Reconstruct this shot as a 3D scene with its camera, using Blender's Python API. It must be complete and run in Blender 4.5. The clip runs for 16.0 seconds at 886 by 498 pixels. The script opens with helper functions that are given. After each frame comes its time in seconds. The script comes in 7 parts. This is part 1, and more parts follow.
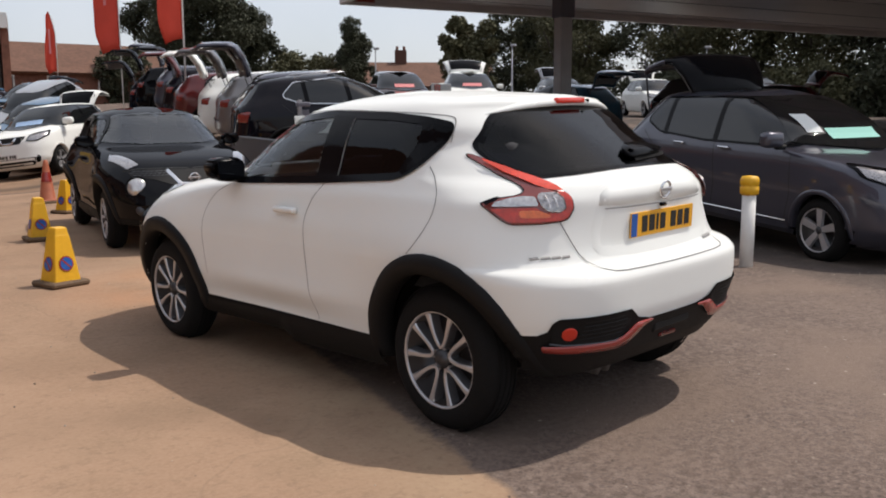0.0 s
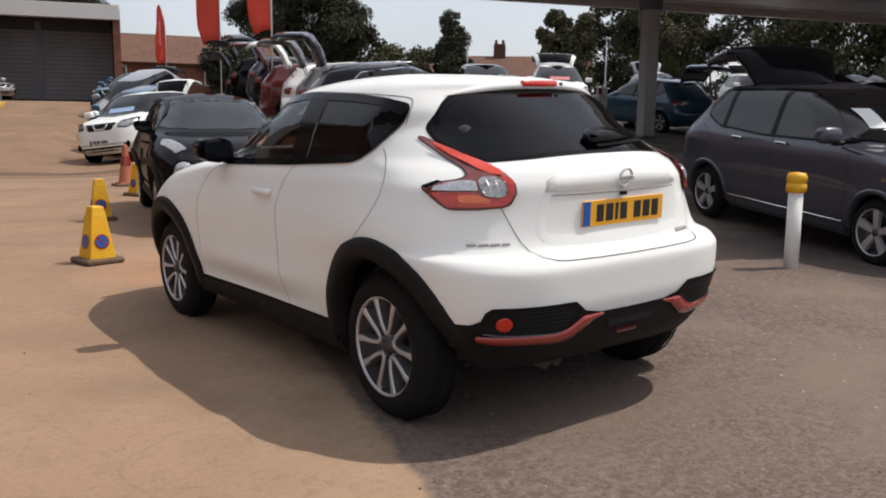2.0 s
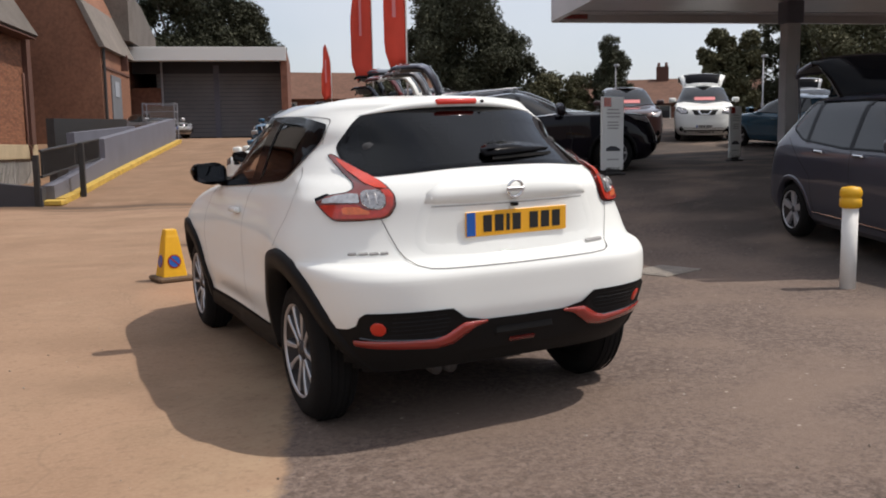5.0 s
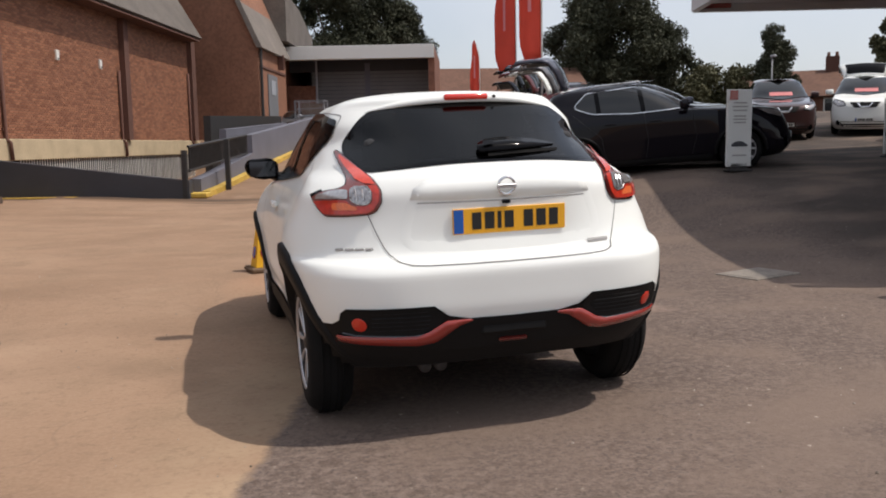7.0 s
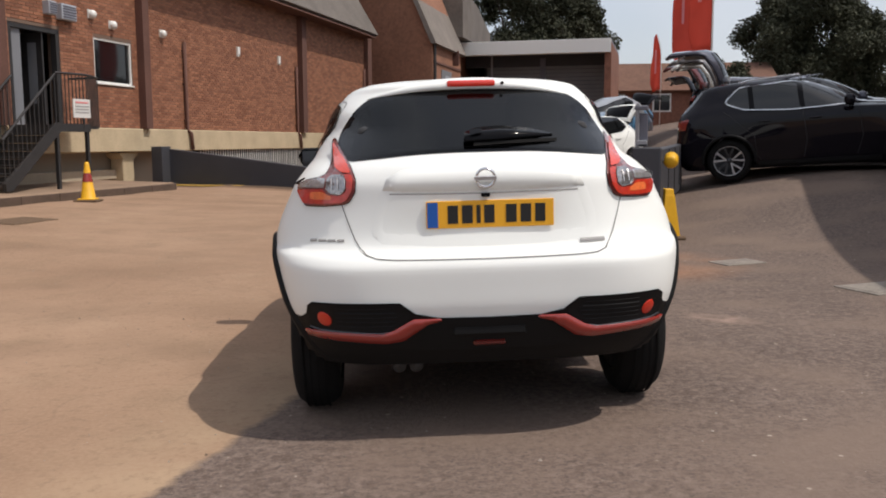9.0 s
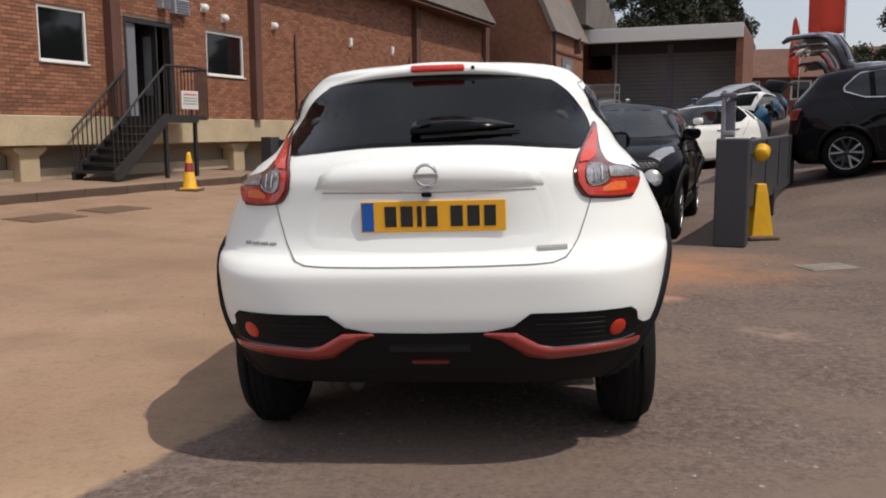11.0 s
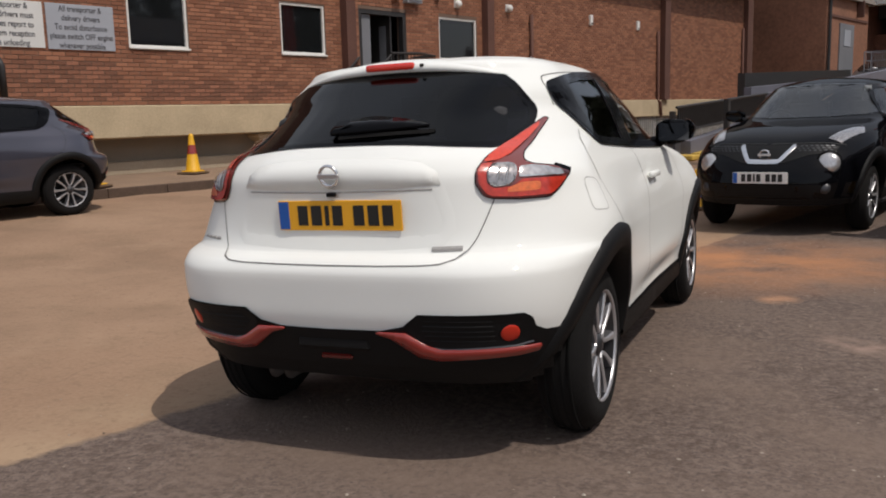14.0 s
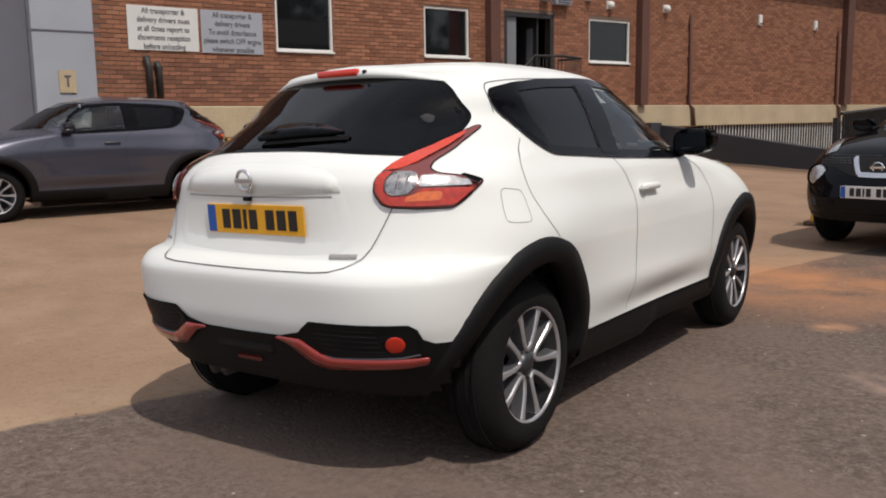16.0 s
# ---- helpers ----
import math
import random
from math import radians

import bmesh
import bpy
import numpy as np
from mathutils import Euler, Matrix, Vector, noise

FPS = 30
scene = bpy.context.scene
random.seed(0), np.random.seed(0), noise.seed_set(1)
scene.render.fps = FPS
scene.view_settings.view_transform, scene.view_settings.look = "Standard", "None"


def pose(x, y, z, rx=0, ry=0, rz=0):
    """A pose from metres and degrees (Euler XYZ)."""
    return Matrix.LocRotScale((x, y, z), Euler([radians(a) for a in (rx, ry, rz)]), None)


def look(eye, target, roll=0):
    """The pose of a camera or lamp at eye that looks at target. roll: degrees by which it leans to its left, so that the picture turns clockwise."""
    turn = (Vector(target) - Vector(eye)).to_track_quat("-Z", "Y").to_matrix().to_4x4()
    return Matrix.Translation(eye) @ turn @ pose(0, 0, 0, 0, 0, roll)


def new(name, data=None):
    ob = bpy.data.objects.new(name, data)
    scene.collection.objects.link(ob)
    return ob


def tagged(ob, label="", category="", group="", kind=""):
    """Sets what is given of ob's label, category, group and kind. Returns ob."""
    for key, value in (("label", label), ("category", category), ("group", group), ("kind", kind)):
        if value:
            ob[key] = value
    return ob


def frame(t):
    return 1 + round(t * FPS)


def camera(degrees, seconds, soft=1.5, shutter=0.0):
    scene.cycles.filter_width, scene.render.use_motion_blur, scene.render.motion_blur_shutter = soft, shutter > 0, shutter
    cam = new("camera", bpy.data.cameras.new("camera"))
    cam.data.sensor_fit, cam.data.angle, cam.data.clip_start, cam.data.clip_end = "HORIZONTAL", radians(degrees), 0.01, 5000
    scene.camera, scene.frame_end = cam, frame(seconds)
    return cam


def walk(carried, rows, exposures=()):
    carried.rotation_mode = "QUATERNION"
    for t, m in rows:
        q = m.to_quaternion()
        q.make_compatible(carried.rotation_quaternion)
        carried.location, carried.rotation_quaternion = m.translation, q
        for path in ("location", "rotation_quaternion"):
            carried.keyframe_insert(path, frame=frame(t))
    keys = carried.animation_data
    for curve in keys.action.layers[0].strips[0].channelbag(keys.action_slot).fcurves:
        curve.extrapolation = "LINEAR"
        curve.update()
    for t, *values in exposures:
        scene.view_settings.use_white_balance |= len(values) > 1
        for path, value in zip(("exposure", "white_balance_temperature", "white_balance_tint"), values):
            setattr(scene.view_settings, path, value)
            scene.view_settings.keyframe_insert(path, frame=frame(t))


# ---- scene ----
cam = camera(54.1, 16.0, soft=1.9)
PATH = [
    (0, (-3.402, -2.687, 1.345), (-2.026, -1.264, 1.057), -0.2),
    (0.5, (-3.288, -2.838, 1.327), (-1.905, -1.419, 1.059), -0.2),
    (1, (-3.169, -2.973, 1.31), (-1.838, -1.505, 1.04), -0.0),
    (1.5, (-2.991, -3.011, 1.282), (-1.712, -1.503, 0.985), 0.8),
    (2, (-2.843, -3.046, 1.292), (-1.643, -1.474, 0.991), 0.7),
    (2.5, (-2.759, -3.25, 1.29), (-1.586, -1.658, 0.989), -0.9),
    (3, (-2.628, -3.423, 1.288), (-1.528, -1.777, 1.002), -2.0),
    (5.5, (-1.781, -3.879, 1.234), (-0.997, -2.056, 0.985), -0.4),
    (6, (-1.637, -3.899, 1.242), (-0.944, -2.043, 0.965), -0.3),
    (6.5, (-1.448, -3.947, 1.23), (-0.811, -2.071, 0.952), -0.9),
    (7, (-1.259, -4.052, 1.231), (-0.73, -2.139, 0.99), -1.0),
    (7.5, (-1.05, -3.991, 1.208), (-0.605, -2.057, 0.964), -0.9),
    (8, (-0.862, -3.925, 1.22), (-0.498, -1.976, 0.958), -0.5),
    (8.5, (-0.599, -3.983, 1.192), (-0.379, -2.007, 0.977), 0.3),
    (9, (-0.39, -3.986, 1.191), (-0.275, -2.004, 0.946), -0.2),
    (11.5, (0.566, -3.523, 1.199), (0.287, -1.562, 0.919), -0.5),
    (12, (0.854, -3.566, 1.205), (0.473, -1.626, 0.902), -1.0),
    (12.5, (1.032, -3.58, 1.246), (0.562, -1.662, 0.931), -0.6),
    (13, (1.182, -3.418, 1.242), (0.557, -1.539, 0.958), 0.0),
    (13.5, (1.321, -3.327, 1.268), (0.614, -1.478, 0.988), 0.1),
    (14, (1.569, -3.267, 1.26), (0.776, -1.457, 0.952), -1.5),
    (14.5, (1.797, -3.185, 1.267), (0.929, -1.408, 0.975), -0.5),
    (15, (1.958, -2.983, 1.262), (1.005, -1.251, 0.96), -0.1),
    (15.5, (2.107, -2.849, 1.268), (1.076, -1.166, 0.944), -0.5),
    (16, (2.377, -2.752, 1.262), (1.228, -1.142, 0.966), -0.8),
]
EXPOSURES = [(t, stops, 6500, 11) for t, stops in ((0, 0.15), (3, 0.14), (9, 0.08), (11.5, -0.1), (12.5, -0.14), (13.5, -0.14), (13.9, -0.28), (14.5, -0.32), (16, -0.2))]
walk(cam, [(t, look(eye, target, roll)) for t, eye, target, roll in PATH], EXPOSURES)

# ---- light ----
SUN = Vector((0.542, -0.228, 1.0)).normalized()
world = bpy.data.worlds.new("sky")
scene.world = world
world.use_nodes = True
wn = world.node_tree.nodes
sky = wn.new("ShaderNodeTexSky")
sky.sky_type, sky.sun_disc = "NISHITA", False
sky.sun_elevation = math.asin(SUN.z)
sky.sun_rotation = math.atan2(SUN.x, SUN.y)
sky.dust_density, sky.ozone_density = 2.5, 1.0
# thin bright cloud over the blue
cloud_co, cloud, cloud_ramp, veil = wn.new("ShaderNodeTexCoord"), wn.new("ShaderNodeTexNoise"), wn.new("ShaderNodeMapRange"), wn.new("ShaderNodeMix")
cloud.inputs["Scale"].default_value, cloud.inputs["Detail"].default_value = 2.2, 6.0
cloud_ramp.inputs["From Min"].default_value, cloud_ramp.inputs["From Max"].default_value = 0.35, 0.68
cloud_ramp.inputs["To Min"].default_value, cloud_ramp.inputs["To Max"].default_value = 0.45, 0.85
veil.data_type = "RGBA"
veil.inputs[7].default_value = (5.6, 5.8, 6.2, 1)
wl = world.node_tree.links.new
wl(cloud_co.outputs["Generated"], cloud.inputs["Vector"])
wl(cloud.outputs["Fac"], cloud_ramp.inputs["Value"])
wl(cloud_ramp.outputs[0], veil.inputs["Factor"])
wl(sky.outputs[0], veil.inputs[6])
wl(veil.outputs[2], wn["Background"].inputs[0])
wn["Background"].inputs[1].default_value = 0.13
sun_data = bpy.data.lights.new("sun", "SUN")
sun_data.energy, sun_data.angle, sun_data.color = 3.0, radians(0.6), (1.0, 0.93, 0.84)
sun_ob = new("sun", sun_data)
sun_ob.matrix_world = look(SUN * 60, (0, 0, 0))


# ---- materials ----
def mat(name, color, rough=0.6, metal=0.0, coat=0.0, grain=0.0, grain_scale=40.0, stain=0.0, stain_scale=1.2,
        bump=0.0, bump_scale=80.0, vary=0.0, emit=0.0, spec=0.5):
    """A principled material with colour variation at two scales and fine relief."""
    m = bpy.data.materials.new(name)
    m.use_nodes = True
    nt, ns = m.node_tree, m.node_tree.nodes
    b = ns["Principled BSDF"]
    b.inputs["Roughness"].default_value = rough
    b.inputs["Metallic"].default_value = metal
    b.inputs["Coat Weight"].default_value = coat
    b.inputs["Coat Roughness"].default_value = 0.04
    b.inputs["Specular IOR Level"].default_value = spec
    co = ns.new("ShaderNodeTexCoord")
    last = ns.new("ShaderNodeRGB").outputs[0]
    last.default_value = (*color, 1)

    def scaled(src, fac, amount):
        mix = ns.new("ShaderNodeMix")
        mix.data_type, mix.blend_type = "RGBA", "MULTIPLY"
        ramp = ns.new("ShaderNodeMapRange")
        ramp.inputs["From Min"].default_value, ramp.inputs["From Max"].default_value = 0.25, 0.75
        ramp.inputs["To Min"].default_value, ramp.inputs["To Max"].default_value = 1 - amount, 1 + amount * 0.6
        nt.links.new(fac, ramp.inputs["Value"])
        mix.inputs["Factor"].default_value = 1
        nt.links.new(src, mix.inputs[6])
        nt.links.new(ramp.outputs[0], mix.inputs[7])
        return mix.outputs[2]

    for amount, scale, detail in ((grain, grain_scale, 4.0), (stain, stain_scale, 5.0)):
        if amount:
            n = ns.new("ShaderNodeTexNoise")
            n.inputs["Scale"].default_value, n.inputs["Detail"].default_value = scale, detail
            nt.links.new(co.outputs["Object"], n.inputs["Vector"])
            last = scaled(last, n.outputs["Fac"], amount)
    if vary:
        info = ns.new("ShaderNodeObjectInfo")
        last = scaled(last, info.outputs["Random"], vary)
    nt.links.new(last, b.inputs["Base Color"])
    if emit:
        nt.links.new(last, b.inputs["Emission Color"])
        b.inputs["Emission Strength"].default_value = emit
    if bump:
        n = ns.new("ShaderNodeTexNoise")
        n.inputs["Scale"].default_value, n.inputs["Detail"].default_value = bump_scale, 6
        nt.links.new(co.outputs["Object"], n.inputs["Vector"])
        bp = ns.new("ShaderNodeBump")
        bp.inputs["Strength"].default_value, bp.inputs["Distance"].default_value = bump, 0.01
        nt.links.new(n.outputs["Fac"], bp.inputs["Height"])
        nt.links.new(bp.outputs[0], b.inputs["Normal"])
    return m


def glass(name, tint, rough=0.02, ior=1.5):
    """Thin tinted pane: it lets tinted light through and mirrors by Fresnel."""
    m = bpy.data.materials.new(name)
    m.use_nodes = True
    nt, ns = m.node_tree, m.node_tree.nodes
    ns.remove(ns["Principled BSDF"])
    tr, gl, fr, mx = (ns.new("ShaderNode" + k) for k in ("BsdfTransparent", "BsdfGlossy", "Fresnel", "MixShader"))
    tr.inputs[0].default_value = (*tint, 1)
    gl.inputs["Roughness"].default_value = rough
    fr.inputs[0].default_value = ior
    nt.links.new(fr.outputs[0], mx.inputs[0])
    nt.links.new(tr.outputs[0], mx.inputs[1])
    nt.links.new(gl.outputs[0], mx.inputs[2])
    nt.links.new(mx.outputs[0], ns["Material Output"].inputs[0])
    return m


def paint(name, color, flake=0.0, coat=1.0):
    return mat(name, color, rough=0.32, metal=flake, coat=coat, stain=0.04, stain_scale=0.9, spec=0.2 if coat > 0.9 else 0.0)


WHITE_PAINT = paint("white_paint", (0.825, 0.835, 0.805), coat=0.5)
BLACK_PAINT = paint("black_paint", (0.003, 0.003, 0.004), coat=0.40)
GREY_PAINT = paint("grey_paint", (0.068, 0.069, 0.092), 0.45)
NAVY_PAINT = paint("dark_violet_paint", (0.006, 0.005, 0.008), coat=0.5)
BLUE_PAINT = paint("blue_paint", (0.03, 0.11, 0.20), 0.3)
TEAL_PAINT = paint("teal_blue_paint", (0.022, 0.075, 0.120), 0.3)
RED_PAINT = paint("red_paint", (0.10, 0.012, 0.012), 0.2)
SILVER_PAINT = paint("silver_paint", (0.36, 0.36, 0.37), 0.5)
MID_PAINT = paint("mid_grey_paint_metallic", (0.15, 0.145, 0.15), 0.4)
BROWN_PAINT = paint("brown_paint", (0.05, 0.022, 0.02), 0.3)
RUBBER = mat("rubber", (0.007, 0.0065, 0.0065), 0.9, spec=0.25, grain=0.2, bump=0.3, bump_scale=120)
BLACK_PLASTIC = mat("black_plastic", (0.006, 0.006, 0.0065), 0.6, spec=0.22, grain=0.15, bump=0.15, bump_scale=300)
GLOSS_BLACK = mat("gloss_black", (0.004, 0.004, 0.005), 0.10, spec=0.10)
DARK = mat("near_black", (0.006, 0.006, 0.006), 0.95, spec=0.2)
GAP = mat("panel_gap", (0.02, 0.02, 0.02), 0.8)
ALLOY = mat("alloy", (0.50, 0.50, 0.52), 0.34, 0.65, grain=0.05)
ALLOY_SIDE = mat("alloy_painted_side", (0.14, 0.14, 0.15), 0.4, 0.5)
ALLOY_DARK = mat("alloy_dark", (0.07, 0.07, 0.075), 0.4, 0.7)
CHROME = mat("chrome", (0.75, 0.75, 0.76), 0.12, 1.0)
RED_LENS = mat("red_lens", (0.68, 0.058, 0.026), 0.25, coat=0.6, grain=0.15, grain_scale=60)
FOG_RED = mat("fog_lens", (0.55, 0.028, 0.010), 0.3, coat=0.25)
SMOKE_DARK = mat("dark_smoked_lens", (0.20, 0.045, 0.040), 0.22, coat=0.7)
SEAM = mat("grey_panel_seam", (0.17, 0.165, 0.16), 0.8)
RED_BRIGHT = mat("brake_lens", (0.60, 0.03, 0.015), 0.12, coat=1.0, emit=0.12)
ORANGE_LENS = mat("orange_lens", (0.78, 0.17, 0.045), 0.3, coat=0.6, grain=0.3, grain_scale=60)
MIRROR_DARK = mat("mirror_face", (0.07, 0.072, 0.08), 0.04, 1.0)
CLEAR_LENS = mat("clear_lens", (0.58, 0.57, 0.57), 0.18, 0.65, coat=1.0, grain=0.35, grain_scale=60)
TAIL_RED = mat("dark_tail_lens", (0.22, 0.014, 0.010), 0.2, coat=0.8, grain=0.3, grain_scale=30)
RED_DEEP = mat("deep_red_lens", (0.52, 0.036, 0.018), 0.22, coat=0.6, grain=0.35, grain_scale=45)
RED_DARK = mat("unlit_fog_lens", (0.10, 0.008, 0.006), 0.2, coat=0.6)
LENS_GREY = mat("reflector_lens", (0.42, 0.40, 0.40), 0.2, 0.7, coat=1.0, grain=0.5, grain_scale=60)
RED_TRIM = mat("red_trim", (0.28, 0.026, 0.018), 0.25, coat=0.8)
YELLOW_PLATE = mat("yellow_plate", (0.80, 0.39, 0.02), 0.4)
WHITE_PLATE = mat("white_plate", (0.72, 0.72, 0.70), 0.4)
BLUE_BAND = mat("blue_band", (0.01, 0.09, 0.38), 0.4)
INK = mat("ink", (0.01, 0.01, 0.01), 0.5)
GLASS_PRIVACY = glass("privacy_glass", (0.028, 0.024, 0.040), ior=1.38)
GLASS_CLEAR = glass("light_glass", (0.62, 0.65, 0.64), ior=1.6)
GLASS_SCREEN = glass("screen_glass", (0.50, 0.54, 0.54), ior=2.2)
GLASS_DARK = mat("dark_glass", (0.008, 0.009, 0.010), 0.04, spec=0.6)
LINING = mat("grey_lining", (0.33, 0.32, 0.31), 0.8, grain=0.1)
SEAT = mat("seat_fabric", (0.04, 0.04, 0.043), 0.9, grain=0.3)
PAPER = mat("paper", (0.7, 0.72, 0.7), 0.7)
CARD = mat("brown_card", (0.15, 0.10, 0.075), 0.85, stain=0.2, stain_scale=4)
TEAL_PAPER = mat("teal_paper", (0.25, 0.55, 0.47), 0.7)
BLUE_PAPER = mat("blue_paper", (0.35, 0.50, 0.72), 0.7)
PINK_PAPER = mat("pink_paper", (0.65, 0.22, 0.22), 0.7)
CONE_YELLOW = mat("cone_yellow", (0.75, 0.40, 0.01), 0.5, stain=0.12, stain_scale=6, grain=0.05)
CONE_RED = mat("cone_red", (0.36, 0.10, 0.045), 0.6, stain=0.2, stain_scale=6)
DRAIN_LID = mat("worn_iron", (0.26, 0.225, 0.19), 0.8, 0.2, grain=0.3, stain=0.2, stain_scale=5)
CONE_FOOT = mat("cone_foot", (0.13, 0.08, 0.045), 0.8, grain=0.3)
COLUMN_GREY = mat("column_grey", (0.42, 0.41, 0.41), 0.55, stain=0.10, stain_scale=2, grain=0.05)
POST_WHITE = mat("post_white", (0.74, 0.73, 0.70), 0.5, stain=0.08, stain_scale=5)
DARK_GREY_PAINT = mat("dark_grey_paint", (0.045, 0.046, 0.055), 0.6, stain=0.15, stain_scale=1.5, grain=0.1)
MID_GREY_PAINT = mat("mid_grey_paint", (0.14, 0.14, 0.17), 0.7, stain=0.12, stain_scale=1.0, grain=0.1)
SHUTTER = mat("shutter_steel", (0.17, 0.165, 0.168), 0.6, stain=0.2, stain_scale=0.7)
STEEL_DARK = mat("dark_steel", (0.035, 0.033, 0.033), 0.55, 0.2, stain=0.2, stain_scale=8)
YELLOW_LINE = mat("yellow_line", (0.58, 0.38, 0.07), 0.7, stain=0.3, stain_scale=3, grain=0.2)
MID_PALE = mat("galvanised_slat", (0.33, 0.33, 0.35), 0.6, 0.2, vary=0.2, stain=0.15, stain_scale=3)
SLAT_PALE = mat("pale_slat", (0.60, 0.59, 0.56), 0.6, vary=0.15, stain=0.15, stain_scale=3)
WHITE_FRAME = mat("white_frame", (0.72, 0.71, 0.68), 0.4)
STONE = mat("cast_stone", (0.50, 0.40, 0.26), 0.85, stain=0.18, stain_scale=1.4, grain=0.15, bump=0.3, bump_scale=40)
FOOTWAY_PALE = mat("pale_concrete", (0.40, 0.33, 0.24), 0.9, stain=0.2, stain_scale=1.5, grain=0.15)
FOOTWAY = mat("footway_concrete", (0.265, 0.178, 0.118), 0.92, stain=0.25, stain_scale=0.9, grain=0.15, bump=0.3, bump_scale=30)
KERB_STONE = mat("shade_dark_kerb", (0.10, 0.066, 0.047), 0.92, stain=0.25, stain_scale=3, grain=0.2)
RENDER_WALL = mat("rendered_wall", (0.27, 0.23, 0.18), 0.9, stain=0.15, stain_scale=0.8, grain=0.1)
BRICK = mat("brick", (0.275, 0.118, 0.070), 0.9, grain=0.25, grain_scale=25, stain=0.12, stain_scale=0.7, vary=0.30, bump=0.4, bump_scale=60)
BRICK_FAR = mat("brick_far", (0.21, 0.09, 0.058), 0.9, grain=0.3, grain_scale=5, stain=0.2, stain_scale=0.5)
BLOCK_BRICK = mat("orange_brick", (0.27, 0.125, 0.075), 0.9, grain=0.25, grain_scale=8, stain=0.2, stain_scale=0.5)
MORTAR = mat("mortar", (0.175, 0.118, 0.088), 0.95, grain=0.2, stain=0.12)
PIER_BRICK = mat("pier_brick", (0.12, 0.055, 0.04), 0.9, grain=0.25, stain=0.15, bump=0.4, bump_scale=50)
ROOF_TILE = mat("roof_tile", (0.17, 0.145, 0.125), 0.85, grain=0.2, grain_scale=12, stain=0.25, stain_scale=1.0, vary=0.2)
RED_TILE = mat("red_tile", (0.145, 0.072, 0.047), 0.9, grain=0.25, grain_scale=4, stain=0.2, stain_scale=0.6)
SOFFIT = mat("soffit", (0.60, 0.57, 0.565), 0.35, stain=0.10, stain_scale=0.6)
SILVER_GREY = mat("door_panel_grey", (0.19, 0.195, 0.21), 0.5, stain=0.1)
CLADDING = mat("grey_cladding", (0.36, 0.38, 0.42), 0.45, stain=0.08)
FLAG_RED = mat("flag_red", (0.65, 0.06, 0.03), 0.75, stain=0.12, stain_scale=1.5)
BARK = mat("bark", (0.06, 0.045, 0.035), 0.95, grain=0.3, bump=0.6, bump_scale=20)
SIGN_WHITE = mat("sign_white", (0.66, 0.66, 0.64), 0.5, stain=0.05)
SIGN_INK = mat("sign_ink", (0.09, 0.09, 0.10), 0.6)


def leaf_material(name, dark, light):
    m = mat(name, dark, 0.7)
    nt, ns = m.node_tree, m.node_tree.nodes
    b = ns["Principled BSDF"]
    geo, ramp = ns.new("ShaderNodeNewGeometry"), ns.new("ShaderNodeValToRGB")
    ramp.color_ramp.elements[0].color, ramp.color_ramp.elements[1].color = (*dark, 1), (*light, 1)
    nt.links.new(geo.outputs["Random Per Island"], ramp.inputs[0])
    nt.links.new(ramp.outputs[0], b.inputs["Base Color"])
    b.inputs["Specular IOR Level"].default_value = 0.25
    return m


LEAF_DARK = leaf_material("leaf_dark", (0.038, 0.041, 0.024), (0.062, 0.065, 0.037))
LEAF_MID = leaf_material("leaf_mid", (0.060, 0.059, 0.029), (0.112, 0.106, 0.054))


# ---- helpers of this scene ----
def ss(a, b, x):
    t = min(1.0, max(0.0, (x - a) / (b - a)))
    return t * t * (3 - 2 * t)


ORG = Vector((-9.75, 9.3, 0))          # a point of the brick wall
UU = Vector((0.312, 1, 0)).normalized()  # along the wall
NN = Vector((1, -0.312, 0)).normalized()  # out of the wall
WALL_YAW = math.degrees(math.atan2(UU.y, UU.x))  # turns +x into UU


def uv(u, v, z=0.0):
    return ORG + u * UU + v * NN + Vector((0, 0, z))


def ground_z(x, y):
    p = Vector((x, y, 0)) - ORG
    u, v = p.dot(UU), p.dot(NN)
    s = 0.6 * x + 0.8 * y
    z = 0.022 * math.tanh(x / 0.9)
    z -= 0.028 * math.exp(-((y - 2.7) / 1.3) ** 2 - (x / 2.0) ** 2)
    z += (0.20 * ss(7.5, 0.5, v) - 0.06 * ss(2.35, 1.95, v)) * ss(11.5, 10.2, u)
    fade = 1 - max(ss(13, 24, y) * ss(10, 5, x), ss(24, 34, y) * ss(20, 12, x))
    late = ss(10.5, 13.5, x)
    z += (0.73 * ss(4.0, 12.0, s) * ss(1.8, 7.0, x) + 0.75 * ss(11 + 6 * late, 27 + 3 * late, s) * ss(4, 9, x)) * fade
    ramp = max(ss(4.4, 5.5, v), ss(27.5, 30, u), ss(11.0, 10.0, u))
    even = 1.75 * min(1.0, max(0.0, (u - 10.0) / 22.0))
    swell = 1.75 * ss(6.7 + 9 * ss(7, 12, v), 31.8 + 6 * ss(7, 12, v), u) * (1 - 0.38 * ss(11, 19, x))
    z += ramp * (even + (swell - even) * ss(6.8, 9.0, v))
    return z


def smooth(ob, on=True):
    ob.data.polygons.foreach_set("use_smooth", [on] * len(ob.data.polygons))
    return ob


def mesh_of(name, bm, materials):
    me = bpy.data.meshes.new(name)
    bm.to_mesh(me)
    bm.free()
    for m in materials if isinstance(materials, (list, tuple)) else [materials]:
        me.materials.append(m)
    return me


def thing(name, label, category, m=None, group="", kind=""):
    e = new(name)
    e.empty_display_size = 0.1
    if m is not None:
        e.matrix_basis = m
    return tagged(e, label, category, group, kind)


